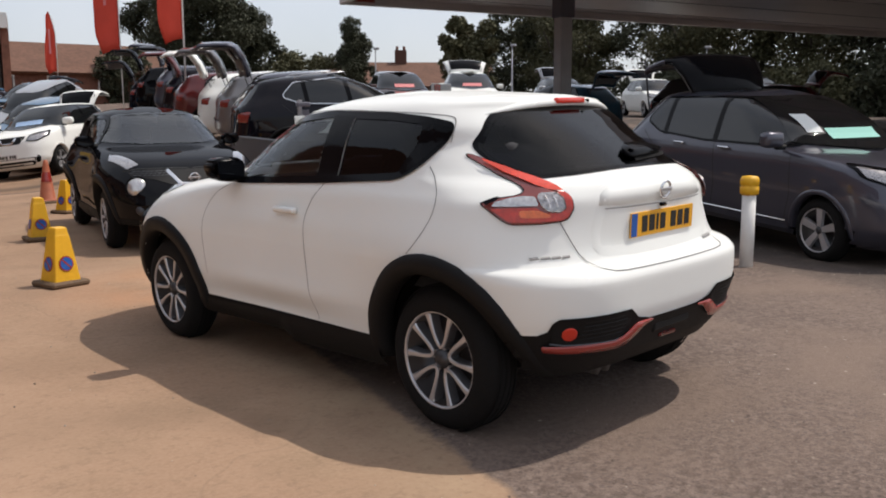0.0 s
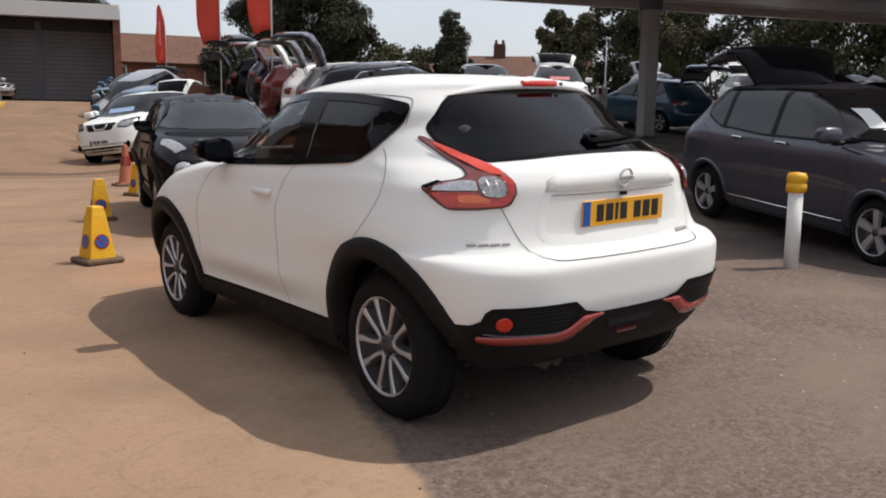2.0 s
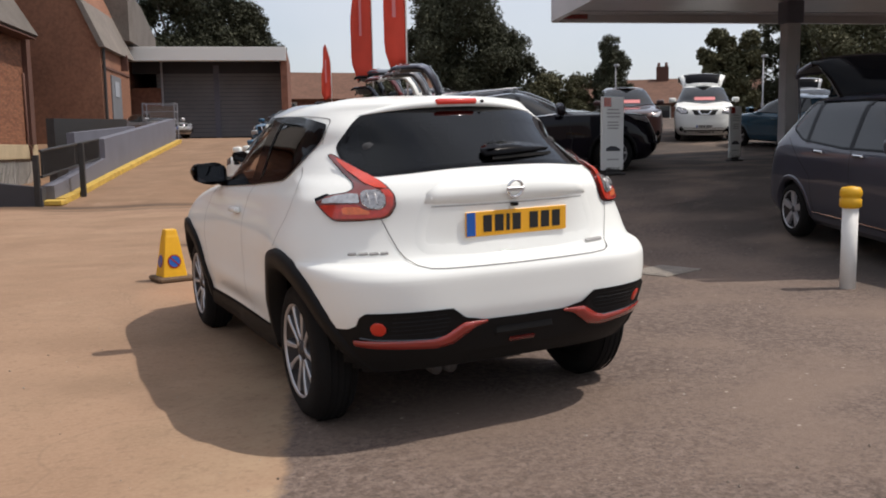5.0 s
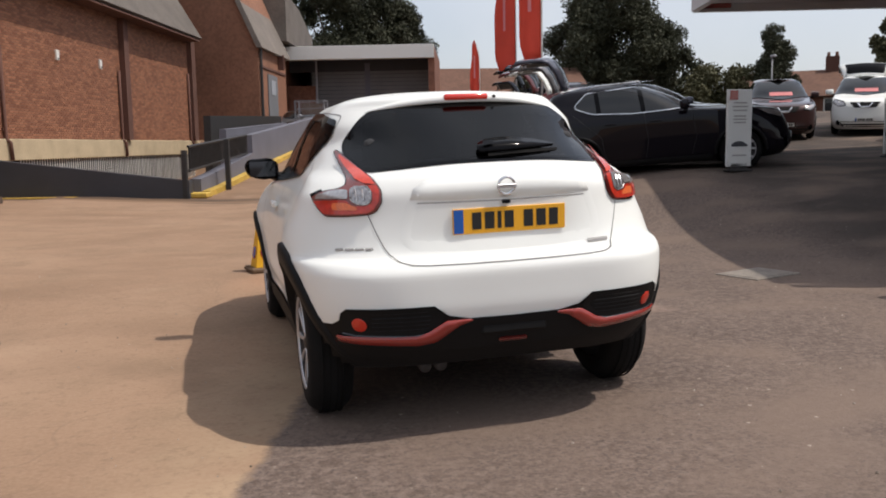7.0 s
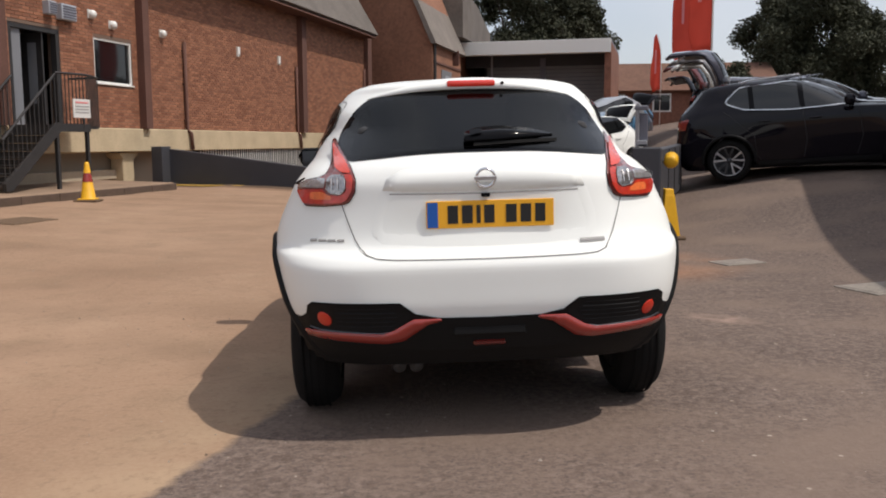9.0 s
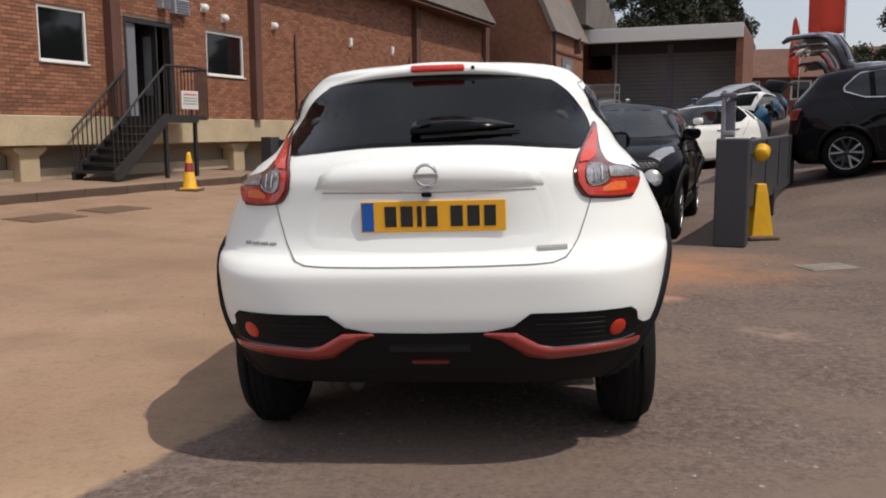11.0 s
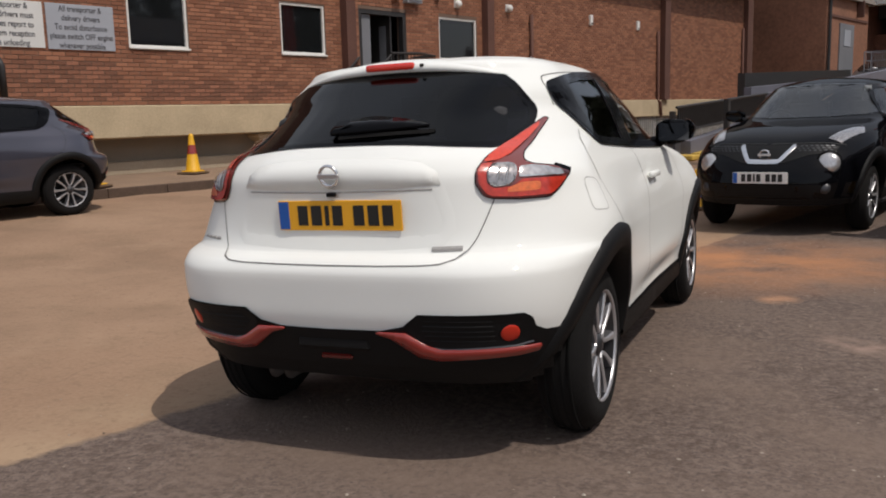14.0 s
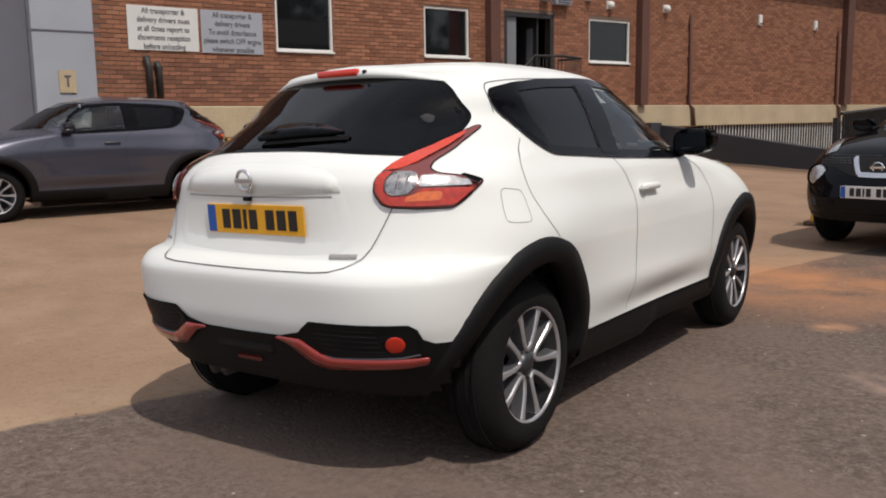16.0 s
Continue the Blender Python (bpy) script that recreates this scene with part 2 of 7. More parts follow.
def part(name, bm, material, parent, label="", sm=False, m=None):
    ob = new(name, mesh_of(name, bm, material))
    ob.parent = parent
    if m is not None:
        ob.matrix_basis = m
    if sm:
        smooth(ob)
    if label:
        tagged(ob, label)
    return ob


def solo(name, bm, material, label, category, m=None, group="", kind="", sm=False):
    ob = new(name, mesh_of(name, bm, material))
    if m is not None:
        ob.matrix_basis = m
    if sm:
        smooth(ob)
    return tagged(ob, label, category, group, kind)


def box(sx, sy, sz, c=(0, 0, 0), bevel=0.0, bm=None, seg=1):
    """A box of these sizes round c."""
    bm = bm or bmesh.new()
    r = bmesh.ops.create_cube(bm, size=1)
    vs = r["verts"]
    for v in vs:
        v.co = Vector((v.co.x * sx + c[0], v.co.y * sy + c[1], v.co.z * sz + c[2]))
    if bevel:
        es = list({e for v in vs for e in v.link_edges})
        bmesh.ops.bevel(bm, geom=es, offset=bevel, segments=seg, affect="EDGES", profile=0.5)
    return bm


def lathe(profile, n=32, axis="z", bm=None):
    """Turns (radius, height) points round an axis."""
    bm = bm or bmesh.new()
    rings = []
    for k in range(n):
        a = 2 * math.pi * k / n
        ring = []
        for r, h in profile:
            p = (r * math.cos(a), r * math.sin(a), h)
            if axis == "x":
                p = (p[2], p[0], p[1])
            ring.append(bm.verts.new(p))
        rings.append(ring)
    for k in range(n):
        a, b = rings[k], rings[(k + 1) % n]
        for i in range(len(profile) - 1):
            bm.faces.new((a[i], b[i], b[i + 1], a[i + 1]))
    bmesh.ops.remove_doubles(bm, verts=bm.verts, dist=1e-5)
    bmesh.ops.recalc_face_normals(bm, faces=bm.faces)
    return bm


def tube(points, radius, n=8, bm=None, closed=False):
    """A round bar along points."""
    bm = bm or bmesh.new()
    pts = [Vector(p) for p in points]
    rings = []
    for i, p in enumerate(pts):
        d = (pts[min(i + 1, len(pts) - 1)] - pts[max(i - 1, 0)]).normalized()
        a = d.orthogonal().normalized() if abs(d.z) > 0.95 else d.cross(Vector((0, 0, 1))).normalized()
        b = d.cross(a)
        rings.append([bm.verts.new(p + radius * (math.cos(2 * math.pi * k / n) * a + math.sin(2 * math.pi * k / n) * b)) for k in range(n)])
    for r, q in zip(rings, rings[1:]):
        for k in range(n):
            bm.faces.new((r[k], r[(k + 1) % n], q[(k + 1) % n], q[k]))
    bm.faces.new(rings[0][::-1])
    bm.faces.new(rings[-1])
    bmesh.ops.recalc_face_normals(bm, faces=bm.faces)
    return bm


def prism(outline, depth, axis="y", at=0.0, bevel=0.0):
    """A flat outline of 2D points given a thickness along an axis, from at to at + depth."""
    bm = bmesh.new()
    lay = {"x": lambda a, b, c: (c, a, b), "y": lambda a, b, c: (a, c, b), "z": lambda a, b, c: (a, b, c)}[axis]
    lo = [bm.verts.new(lay(a, b, at)) for a, b in outline]
    hi = [bm.verts.new(lay(a, b, at + depth)) for a, b in outline]
    bm.faces.new(lo)
    bm.faces.new(hi[::-1])
    n = len(outline)
    for i in range(n):
        bm.faces.new((lo[i], hi[i], hi[(i + 1) % n], lo[(i + 1) % n]))
    bmesh.ops.recalc_face_normals(bm, faces=bm.faces)
    if bevel:
        bmesh.ops.bevel(bm, geom=list(bm.edges), offset=bevel, segments=1, affect="EDGES", profile=0.5)
    return bm


def text_mesh(name, body, size, material, parent, m, stretch=1.0, bold=0.0):
    """Letters of the built-in font as a mesh part in the plane of m's x and y."""
    cu = bpy.data.curves.new(name, "FONT")
    cu.body, cu.size, cu.align_x, cu.align_y, cu.extrude, cu.offset = body, size, "CENTER", "CENTER", 0.001, bold
    tmp = bpy.data.objects.new(name, cu)
    scene.collection.objects.link(tmp)
    me = bpy.data.meshes.new_from_object(tmp.evaluated_get(bpy.context.evaluated_depsgraph_get()))
    bpy.data.objects.remove(tmp)
    bpy.data.curves.remove(cu)
    me.transform(Matrix.Diagonal((stretch, 1, 1, 1)))
    me.materials.clear()
    me.materials.append(material)
    ob = new(name, me)
    ob.parent = parent
    ob.matrix_basis = m
    tagged(ob, kind="stuff")
    return ob


def curve(xs, ys):
    """A smooth function through points (monotone cubic)."""
    xs, ys = np.array(xs, float), np.array(ys, float)
    h = np.diff(xs)
    d = np.diff(ys) / h
    m = np.zeros(len(xs))
    for i in range(1, len(xs) - 1):
        if d[i - 1] * d[i] > 0:
            w1, w2 = 2 * h[i] + h[i - 1], h[i] + 2 * h[i - 1]
            m[i] = (w1 + w2) / (w1 / d[i - 1] + w2 / d[i])
    m[0], m[-1] = d[0], d[-1]

    def f(x):
        i = int(min(max(np.searchsorted(xs, x) - 1, 0), len(h) - 1))
        t = (x - xs[i]) / h[i]
        return float((2 * t ** 3 - 3 * t ** 2 + 1) * ys[i] + (t ** 3 - 2 * t ** 2 + t) * h[i] * m[i]
                     + (3 * t ** 2 - 2 * t ** 3) * ys[i + 1] + (t ** 3 - t ** 2) * h[i] * m[i + 1])
    return f


def inside(p, poly):
    x, y = p
    r = False
    for (x1, y1), (x2, y2) in zip(poly, poly[1:] + poly[:1]):
        if (y1 > y) != (y2 > y) and x < (x2 - x1) * (y - y1) / (y2 - y1) + x1:
            r = not r
    return r


def rounded(poly, r=0.03, n=4):
    """Rounds the corners of a 2D outline."""
    out = []
    k = len(poly)
    for i in range(k):
        p, a, b = Vector(poly[i]), Vector(poly[i - 1]), Vector(poly[(i + 1) % k])
        da, db = (a - p), (b - p)
        q = min(r, da.length * 0.45, db.length * 0.45)
        s, e = p + da.normalized() * q, p + db.normalized() * q
        for j in range(n + 1):
            t = j / n
            out.append(tuple((1 - t) ** 2 * s + 2 * t * (1 - t) * p + t * t * e))
    return out


def smooth_line(pts, n=6):
    """A rounded run through 2D points."""
    out = []
    for i in range(len(pts) - 1):
        p0, p1, p2, p3 = (Vector(pts[min(max(i + k, 0), len(pts) - 1)]) for k in (-1, 0, 1, 2))
        for j in range(n):
            t = j / n
            out.append(tuple(0.5 * (2 * p1 + (p2 - p0) * t + (2 * p0 - 5 * p1 + 4 * p2 - p3) * t * t + (3 * p1 - p0 - 3 * p2 + p3) * t ** 3)))
    return out + [tuple(pts[-1])]


# ---- cars ----
from mathutils.bvhtree import BVHTree


def loft_body(sp):
    """The shell of a car from tables by height: rear end, front end, half width, corner sizes; with bulging wings."""
    zs = sp["z"]
    fr, ff, fw = curve(zs, sp["rear"]), curve(zs, sp["front"]), curve(zs, sp["wide"])
    fra, frb = curve(zs, sp["rc"]), curve(zs, sp["rb"])
    fre = curve(zs, sp["rx"]) if "rx" in sp else (lambda z: sp.get("corner", 2.4))
    levels = []
    for a, b in zip(zs, zs[1:]):
        levels += [a + (b - a) * k / sp.get("sub", 5) for k in range(sp.get("sub", 5))]
    levels.append(zs[-1])
    bm = bmesh.new()
    rows = []
    for z in levels:
        r, f, w = fr(z), ff(z), fw(z)
        mid = (r + f) / 2
        a, b = min(fra(z), w * 0.95), min(frb(z), (f - r) * 0.45)
        fa, fb = w * 0.75, min(sp.get("nose", 0.55), (f - r) * 0.45)
        pts = [((w - a) * k / 8, r) for k in range(8)]
        e = 2 / fre(z)
        for k in range(15):
            t = math.pi / 2 * k / 14
            pts.append((w - a + a * math.sin(t) ** e, r + b - b * math.cos(t) ** e))
        pts += [(w, r + b + (f - fb - r - b) * k / 56) for k in range(1, 56)]
        e = 2 / sp.get("corner", 2.4)
        for k in range(13):
            t = math.pi / 2 * (1 - k / 12)
            pts.append((w - fa + fa * math.sin(t) ** e, f - fb + fb * math.cos(t) ** e))
        pts += [((w - fa) * (1 - k / 5), f) for k in range(1, 6)]
        row = []
        for x, y in pts:
            if x > 0.02:
                bulge = sum(h * math.exp(-((y - y0) / s) ** 2 - ((z - z0) / q) ** 2) for y0, z0, s, q, h in sp.get("bulge", ()))
                x += bulge * ss(0.3, 0.9, x / max(w, 0.05))
            bow = sp.get("bow", 0.05) * (x / 0.8) ** 2
            y += bow * ss(r + b + 0.5, r, y) - bow * ss(f - fb - 0.5, f, y)
            row.append((x, y, z))
        rows.append(row)
    n = len(rows[0])
    grid = []
    for row in rows:
        half = [bm.verts.new(p) for p in row]
        other = [half[0]] + [bm.verts.new((-x, y, z)) for x, y, z in row[1:-1]] + [half[-1]]
        grid.append((half, other))
    for (h0, o0), (h1, o1) in zip(grid, grid[1:]):
        for i in range(n - 1):
            bm.faces.new((h0[i], h0[i + 1], h1[i + 1], h1[i]))
            bm.faces.new((o0[i + 1], o0[i], o1[i], o1[i + 1]))
    for (h, o), flip in ((grid[0], True), (grid[-1], False)):
        loop = h + o[-2:0:-1]
        bm.faces.new(loop[::-1] if flip else loop)
    bmesh.ops.recalc_face_normals(bm, faces=bm.faces)
    return bm


class Skin:
    """Lays outlines on a car's shell: side (y, z), rear and front (x, z), top (x, y)."""

    def __init__(self, bm):
        self.tree = BVHTree.FromBMesh(bm)

    def hit(self, a, b, way):
        origin, d = {"left": ((-3, a, b), (1, 0, 0)), "right": ((3, a, b), (-1, 0, 0)), "rear": ((a, -4, b), (0, 1, 0)),
                     "front": ((a, 7, b), (0, -1, 0)), "top": ((a, b, 4), (0, 0, -1))}[way]
        p, nrm, _, _ = self.tree.ray_cast(Vector(origin), Vector(d))
        if p is None:
            p, nrm, _, _ = self.tree.find_nearest(Vector(origin) + Vector(d) * 2.5)
            nrm = -Vector(d)
        if nrm.dot(Vector(d)) > 0:
            nrm = -nrm
        return p, nrm

    def panel(self, poly, way, off=0.004, bulge=0.0, edge=0.07, thick=0.0):
        bm = bmesh.new()
        dense = []
        k = len(poly)
        for i in range(k):
            a, b = Vector(poly[i]), Vector(poly[(i + 1) % k])
            m = max(1, int((b - a).length / edge + 0.5))
            dense += [a.lerp(b, j / m) for j in range(m)]
        vs = [bm.verts.new((p.x, p.y, 0)) for p in dense]
        es = [bm.edges.new((vs[i], vs[(i + 1) % len(vs)])) for i in range(len(vs))]
        bmesh.ops.triangle_fill(bm, edges=es, use_beauty=True)
        rim = set(vs)
        for _ in range(3):
            long = [e for e in bm.edges if e.calc_length() > edge * 1.6 and not (e.is_boundary)]
            if not long:
                break
            bmesh.ops.subdivide_edges(bm, edges=long, cuts=1)
            bmesh.ops.triangulate(bm, faces=bm.faces)
            bmesh.ops.beautify_fill(bm, faces=bm.faces, edges=bm.edges)
        edge_pts = [Vector((p.x, p.y, 0)) for p in dense]
        for v in list(bm.verts):
            d = 0 if v in rim else min((v.co - q).length for q in edge_pts)
            p, nrm = self.hit(v.co.x, v.co.y, way)
            v.co = p + nrm * (off + bulge * min(1.0, d / 0.05))
        want = Vector({"left": (-1, 0, 0), "right": (1, 0, 0), "rear": (0, -1, 0), "front": (0, 1, 0), "top": (0, 0, 1)}[way])
        bm.normal_update()
        if sum(f.normal.dot(want) * f.calc_area() for f in bm.faces) < 0:
            bmesh.ops.reverse_faces(bm, faces=bm.faces)
        if thick:
            bm.normal_update()
            r = bmesh.ops.extrude_face_region(bm, geom=list(bm.faces))
            for v in [g for g in r["geom"] if isinstance(g, bmesh.types.BMVert)]:
                v.co += v.normal * thick
            bm.normal_update()
        return bm

    def strip(self, pts, way, width=0.008, off=0.002, step=0.04, closed=False, height=0.0):
        """A band along a line on the shell."""
        bm = bmesh.new()
        pts = [Vector(p) for p in pts] + ([Vector(pts[0])] if closed else [])
        line = []
        for a, b in zip(pts, pts[1:]):
            m = max(1, int((b - a).length / step))
            line += [a.lerp(b, j / m) for j in range(m)]
        line.append(pts[-1])
        prev = None
        for i, p in enumerate(line):
            d = (line[min(i + 1, len(line) - 1)] - line[max(i - 1, 0)]).normalized()
            q = Vector((-d.y, d.x)) * width / 2
            ring = []
            for k, o in ((-1, off), (0, off + height), (1, off)) if height else ((-1, off), (1, off)):
                h, nrm = self.hit(p.x + q.x * k, p.y + q.y * k, way)
                ring.append(bm.verts.new(h + nrm * o))
            if prev:
                for k in range(len(ring) - 1):
                    bm.faces.new((prev[k], prev[k + 1], ring[k + 1], ring[k]))
            prev = ring
        bmesh.ops.recalc_face_normals(bm, faces=bm.faces)
        return bm


def loop_spoke(bm, a0, rr, face):
    """A spoke pair that springs from one rounded root by the hub and opens like a tulip towards the rim."""
    half = ((1.0, 0.375, 0.27), (0.955, 0.352, 0.215), (0.88, 0.315, 0.155), (0.76, 0.268, 0.118), (0.62, 0.220, 0.100), (0.48, 0.168, 0.092), (0.36, 0.112, 0.088), (0.285, 0.058, 0.085))
    pts = list(half) + [(0.262, 0.0, 0.085)] + [(a, -b, w) for a, b, w in half[::-1]]
    q, tq = Vector((0, math.cos(a0), math.sin(a0))), Vector((0, -math.sin(a0), math.cos(a0)))
    prev = None
    for i, (rad, lat, wd) in enumerate(pts):
        p0, p1 = pts[max(0, i - 1)], pts[min(len(pts) - 1, i + 1)]
        d = Vector((p1[0] - p0[0], p1[1] - p0[1], 0)).normalized()
        nr, nl = -d.y, d.x
        x = face + 0.004 - 0.018 * (1 - rad) ** 2
        ring = []
        for s2, dx in ((-0.70, 0.050), (-0.5, 0.006), (-0.32, 0.0), (0.32, 0.0), (0.5, 0.006), (0.70, 0.050)):
            co = q * (rr - 0.006) * (rad + nr * wd * s2) + tq * (rr - 0.006) * (lat + nl * wd * s2)
            if co.length > rr - 0.005:
                co *= (rr - 0.005) / co.length
            ring.append(bm.verts.new(co + Vector((x - dx, 0, 0))))
        if prev:
            for k in range(5):
                bm.faces.new((prev[k], prev[k + 1], ring[k + 1], ring[k])).material_index = int(k in (0, 4))
        prev = ring
    box(0.03, 0.036, rr * 0.20, bm=bm)
    for v in bm.verts[-8:]:
        v.co = Vector((v.co.x + face - 0.030, 0, 0)) + q * (v.co.z + rr * 0.18) + tq * v.co.y


def make_wheel(car, c, side, r, rim_r, width, style, dark=False):
    """Wheel centred at c, outer face towards side (-1 left, 1 right)."""
    w = width / 2
    m = pose(*c, 0, 0, 0 if side > 0 else 180)
    rr = rim_r
    barrel = lathe([(0.03, -0.02), (rr - 0.03, -0.02), (rr - 0.012, w - 0.012), (rr - 0.012, -w + 0.01), (rr * 0.5, -w + 0.01)], 32, "x")
    wheel = part("wheel", barrel, ALLOY_DARK, car, "alloy wheel with a black tyre", True, m)
    prof = []
    for k in range(13):
        t = math.pi * k / 12
        s = math.sin(t) ** 0.55
        prof.append((rr + (r - rr) * s, -w * math.cos(t) * (0.92 if 2 < k < 10 else 1)))
    prof = [(rr - 0.008, -w * 0.9)] + prof + [(rr - 0.008, w * 0.9)]
    tyre = lathe(prof, 48, "x")
    part("tyre", tyre, RUBBER, wheel, "black rubber tyre", True)
    for k in (-0.45, -0.15, 0.15, 0.45):
        g = lathe([(r - 0.004, k * w - 0.005), (r + 0.0015, k * w - 0.004), (r + 0.0015, k * w + 0.004), (r - 0.004, k * w + 0.005)], 48, "x")
        part("tread_groove", g, DARK, wheel)
    lip = lathe([(rr - 0.009, w - 0.03), (rr - 0.010, w - 0.008), (rr - 0.002, w - 0.001), (rr + 0.003, w - 0.006), (rr, w - 0.03)], 40, "x")
    part("rim", lip, ALLOY, wheel, "", True)
    face = w - 0.015
    count = {"twin": 5, "five": 5, "lobe": 5, "star": 5}[style]
    for k in range(count):
        a0 = 2 * math.pi * k / count + 0.3
        bm = bmesh.new()
        if style == "twin":
            loop_spoke(bm, a0, rr, face)
        for off in (() if style == "twin" else (-0.20, 0.20) if style == "star" else (0.0,)):
            r0, r1 = rr * 0.17, rr - 0.010
            h0, h1 = {"star": (0.012, 0.018), "lobe": (0.030, 0.046)}.get(style, (0.024, 0.030))
            ang = lambda t: a0 + off * (0.25 + math.sin(math.pi * t * 0.62)) * 1.2
            prev = None
            for j in range(7):
                t = j / 6
                rad = r0 + (r1 - r0) * t
                h = h0 + (h1 - h0) * t
                an = ang(t)
                q = Vector((0, math.cos(an), math.sin(an)))
                tq = Vector((0, -math.sin(an), math.cos(an)))
                x = face - 0.012 * (1 - t) ** 2 + 0.004
                ring = [bm.verts.new(q * rad + tq * h * s2 + Vector((x - dx, 0, 0))) for s2, dx in ((-1, 0.03), (-0.8, 0.0), (0.8, 0.0), (1, 0.03))]
                if prev:
                    for i in range(3):
                        bm.faces.new((prev[i], prev[i + 1], ring[i + 1], ring[i]))
                prev = ring
        bmesh.ops.recalc_face_normals(bm, faces=bm.faces)
        part("spoke", bm, [ALLOY_DARK if dark and k % 2 else ALLOY, ALLOY_SIDE], wheel, "", False)
    cap = lathe([(0.0, face + 0.004), (0.020, face + 0.003), (0.028, face - 0.004), (0.045, face - 0.012), (0.047, face - 0.04)], 24, "x")
    part("hub_cap", cap, ALLOY_DARK, wheel, "", True)
    return wheel


def arch_ring(sk, y0, z0, r0, r1, way, off, a0=-12, a1=192, n=30):
    """Half ring round a wheel, laid on the shell and standing proud of it."""
    bm = bmesh.new()
    prev = None
    sgn = -1 if way == "left" else 1
    for k in range(n + 1):
        a = radians(a0 + (a1 - a0) * k / n)
        ring = []
        for rad, o in ((r0, off - 0.09), (r0, off), ((r0 + r1) / 2, off + 0.004), (r1 - 0.006, off), (r1, -0.004)):
            y, z = y0 + rad * math.cos(a), z0 + rad * math.sin(a)
            h, _ = sk.hit(y0 + max(rad, r1 * 0.97) * math.cos(a), z0 + max(rad, r1 * 0.97) * math.sin(a), way)
            ring.append(bm.verts.new((h.x + sgn * o, y, z)))
        if prev:
            for i in range(4):
                bm.faces.new((prev[i], prev[i + 1], ring[i + 1], ring[i]))
        prev = ring
    bmesh.ops.recalc_face_normals(bm, faces=bm.faces)
    return bm


def number_plate(car, m, width, back, style="yellow"):
    """Plate in m's x-y plane: its characters are plain bars."""
    plate = part("number_plate", box(width, 0.108, 0.006, bevel=0.002), back, car, style + " number plate with plain dark bars", False, m)
    part("blue_band", box(0.042, 0.100, 0.002, (-width / 2 + 0.025, 0, 0.004)), BLUE_BAND, plate)
    x = -width / 2 + 0.083
    for k, w in enumerate((0.044, 0.046, 0.018, 0.044, 0.0, 0.046, 0.046, 0.044)):
        if w:
            part("plate_bar", box(w * 0.92, 0.072, 0.002, (x + w / 2, 0, 0.004)), INK, plate)
        x += w + (0.012 if w else 0.030)
    return plate


def cut(bm, test):
    bmesh.ops.delete(bm, geom=[f for f in bm.faces if test(f.calc_center_median(), f.normal)], context="FACES")


COUPE_FORM = {
    "z": (0.20, 0.30, 0.36, 0.42, 0.505, 0.56, 0.62, 0.70, 0.745, 0.775, 0.85, 0.95, 1.02, 1.08, 1.14, 1.25, 1.345, 1.42, 1.455, 1.49, 1.513, 1.53),
    "rear": (-0.50, -0.56, -0.61, -0.645, -0.675, -0.69, -0.695, -0.70, -0.675, -0.61, -0.595, -0.60, -0.605, -0.59, -0.525, -0.35, -0.195, -0.08, -0.05, 0.17, 0.46, 0.85),
    "front": (3.18, 3.34, 3.38, 3.40, 3.41, 3.40, 3.38, 3.33, 3.29, 3.26, 3.16, 2.95, 2.62, 2.20, 2.04, 1.87, 1.70, 1.56, 1.44, 1.26, 1.12, 1.00),
    "wide": (0.74, 0.79, 0.805, 0.815, 0.825, 0.83, 0.832, 0.832, 0.832, 0.830, 0.820, 0.800, 0.785, 0.757, 0.728, 0.685, 0.635, 0.580, 0.535, 0.42, 0.26, 0.06),
    "rc": (0.50, 0.50, 0.50, 0.50, 0.48, 0.47, 0.46, 0.47, 0.49, 0.53, 0.57, 0.60, 0.62, 0.62, 0.62, 0.60, 0.50, 0.45, 0.38, 0.35, 0.25, 0.06),
    "rb": (0.40, 0.42, 0.43, 0.44, 0.44, 0.44, 0.44, 0.46, 0.47, 0.48, 0.49, 0.50, 0.51, 0.60, 0.76, 0.72, 0.47, 0.40, 0.40, 0.40, 0.20, 0.05),
    "rx": (2.5, 2.5, 2.5, 2.5, 2.5, 2.5, 2.5, 2.5, 2.4, 2.2, 2.1, 2.0, 2.0, 2.0, 2.0, 2.0, 2.0, 2.1, 2.2, 2.2, 2.2, 2.2),
    "base": 2.53, "bow": 0.035, "corner": 2.5, "nose": 0.85, "sub": 4,
    "bulge": ((-0.02, 0.80, 0.44, 0.19, 0.062), (2.55, 0.80, 0.50, 0.24, 0.034), (1.35, 0.395, 0.62, 0.055, -0.022), (1.25, 0.51, 0.7, 0.06, 0.012), (1.25, 0.86, 0.55, 0.06, 0.008)),
}


def mirrored(half):
    return half + [(-x, z) for x, z in half[::-1]]


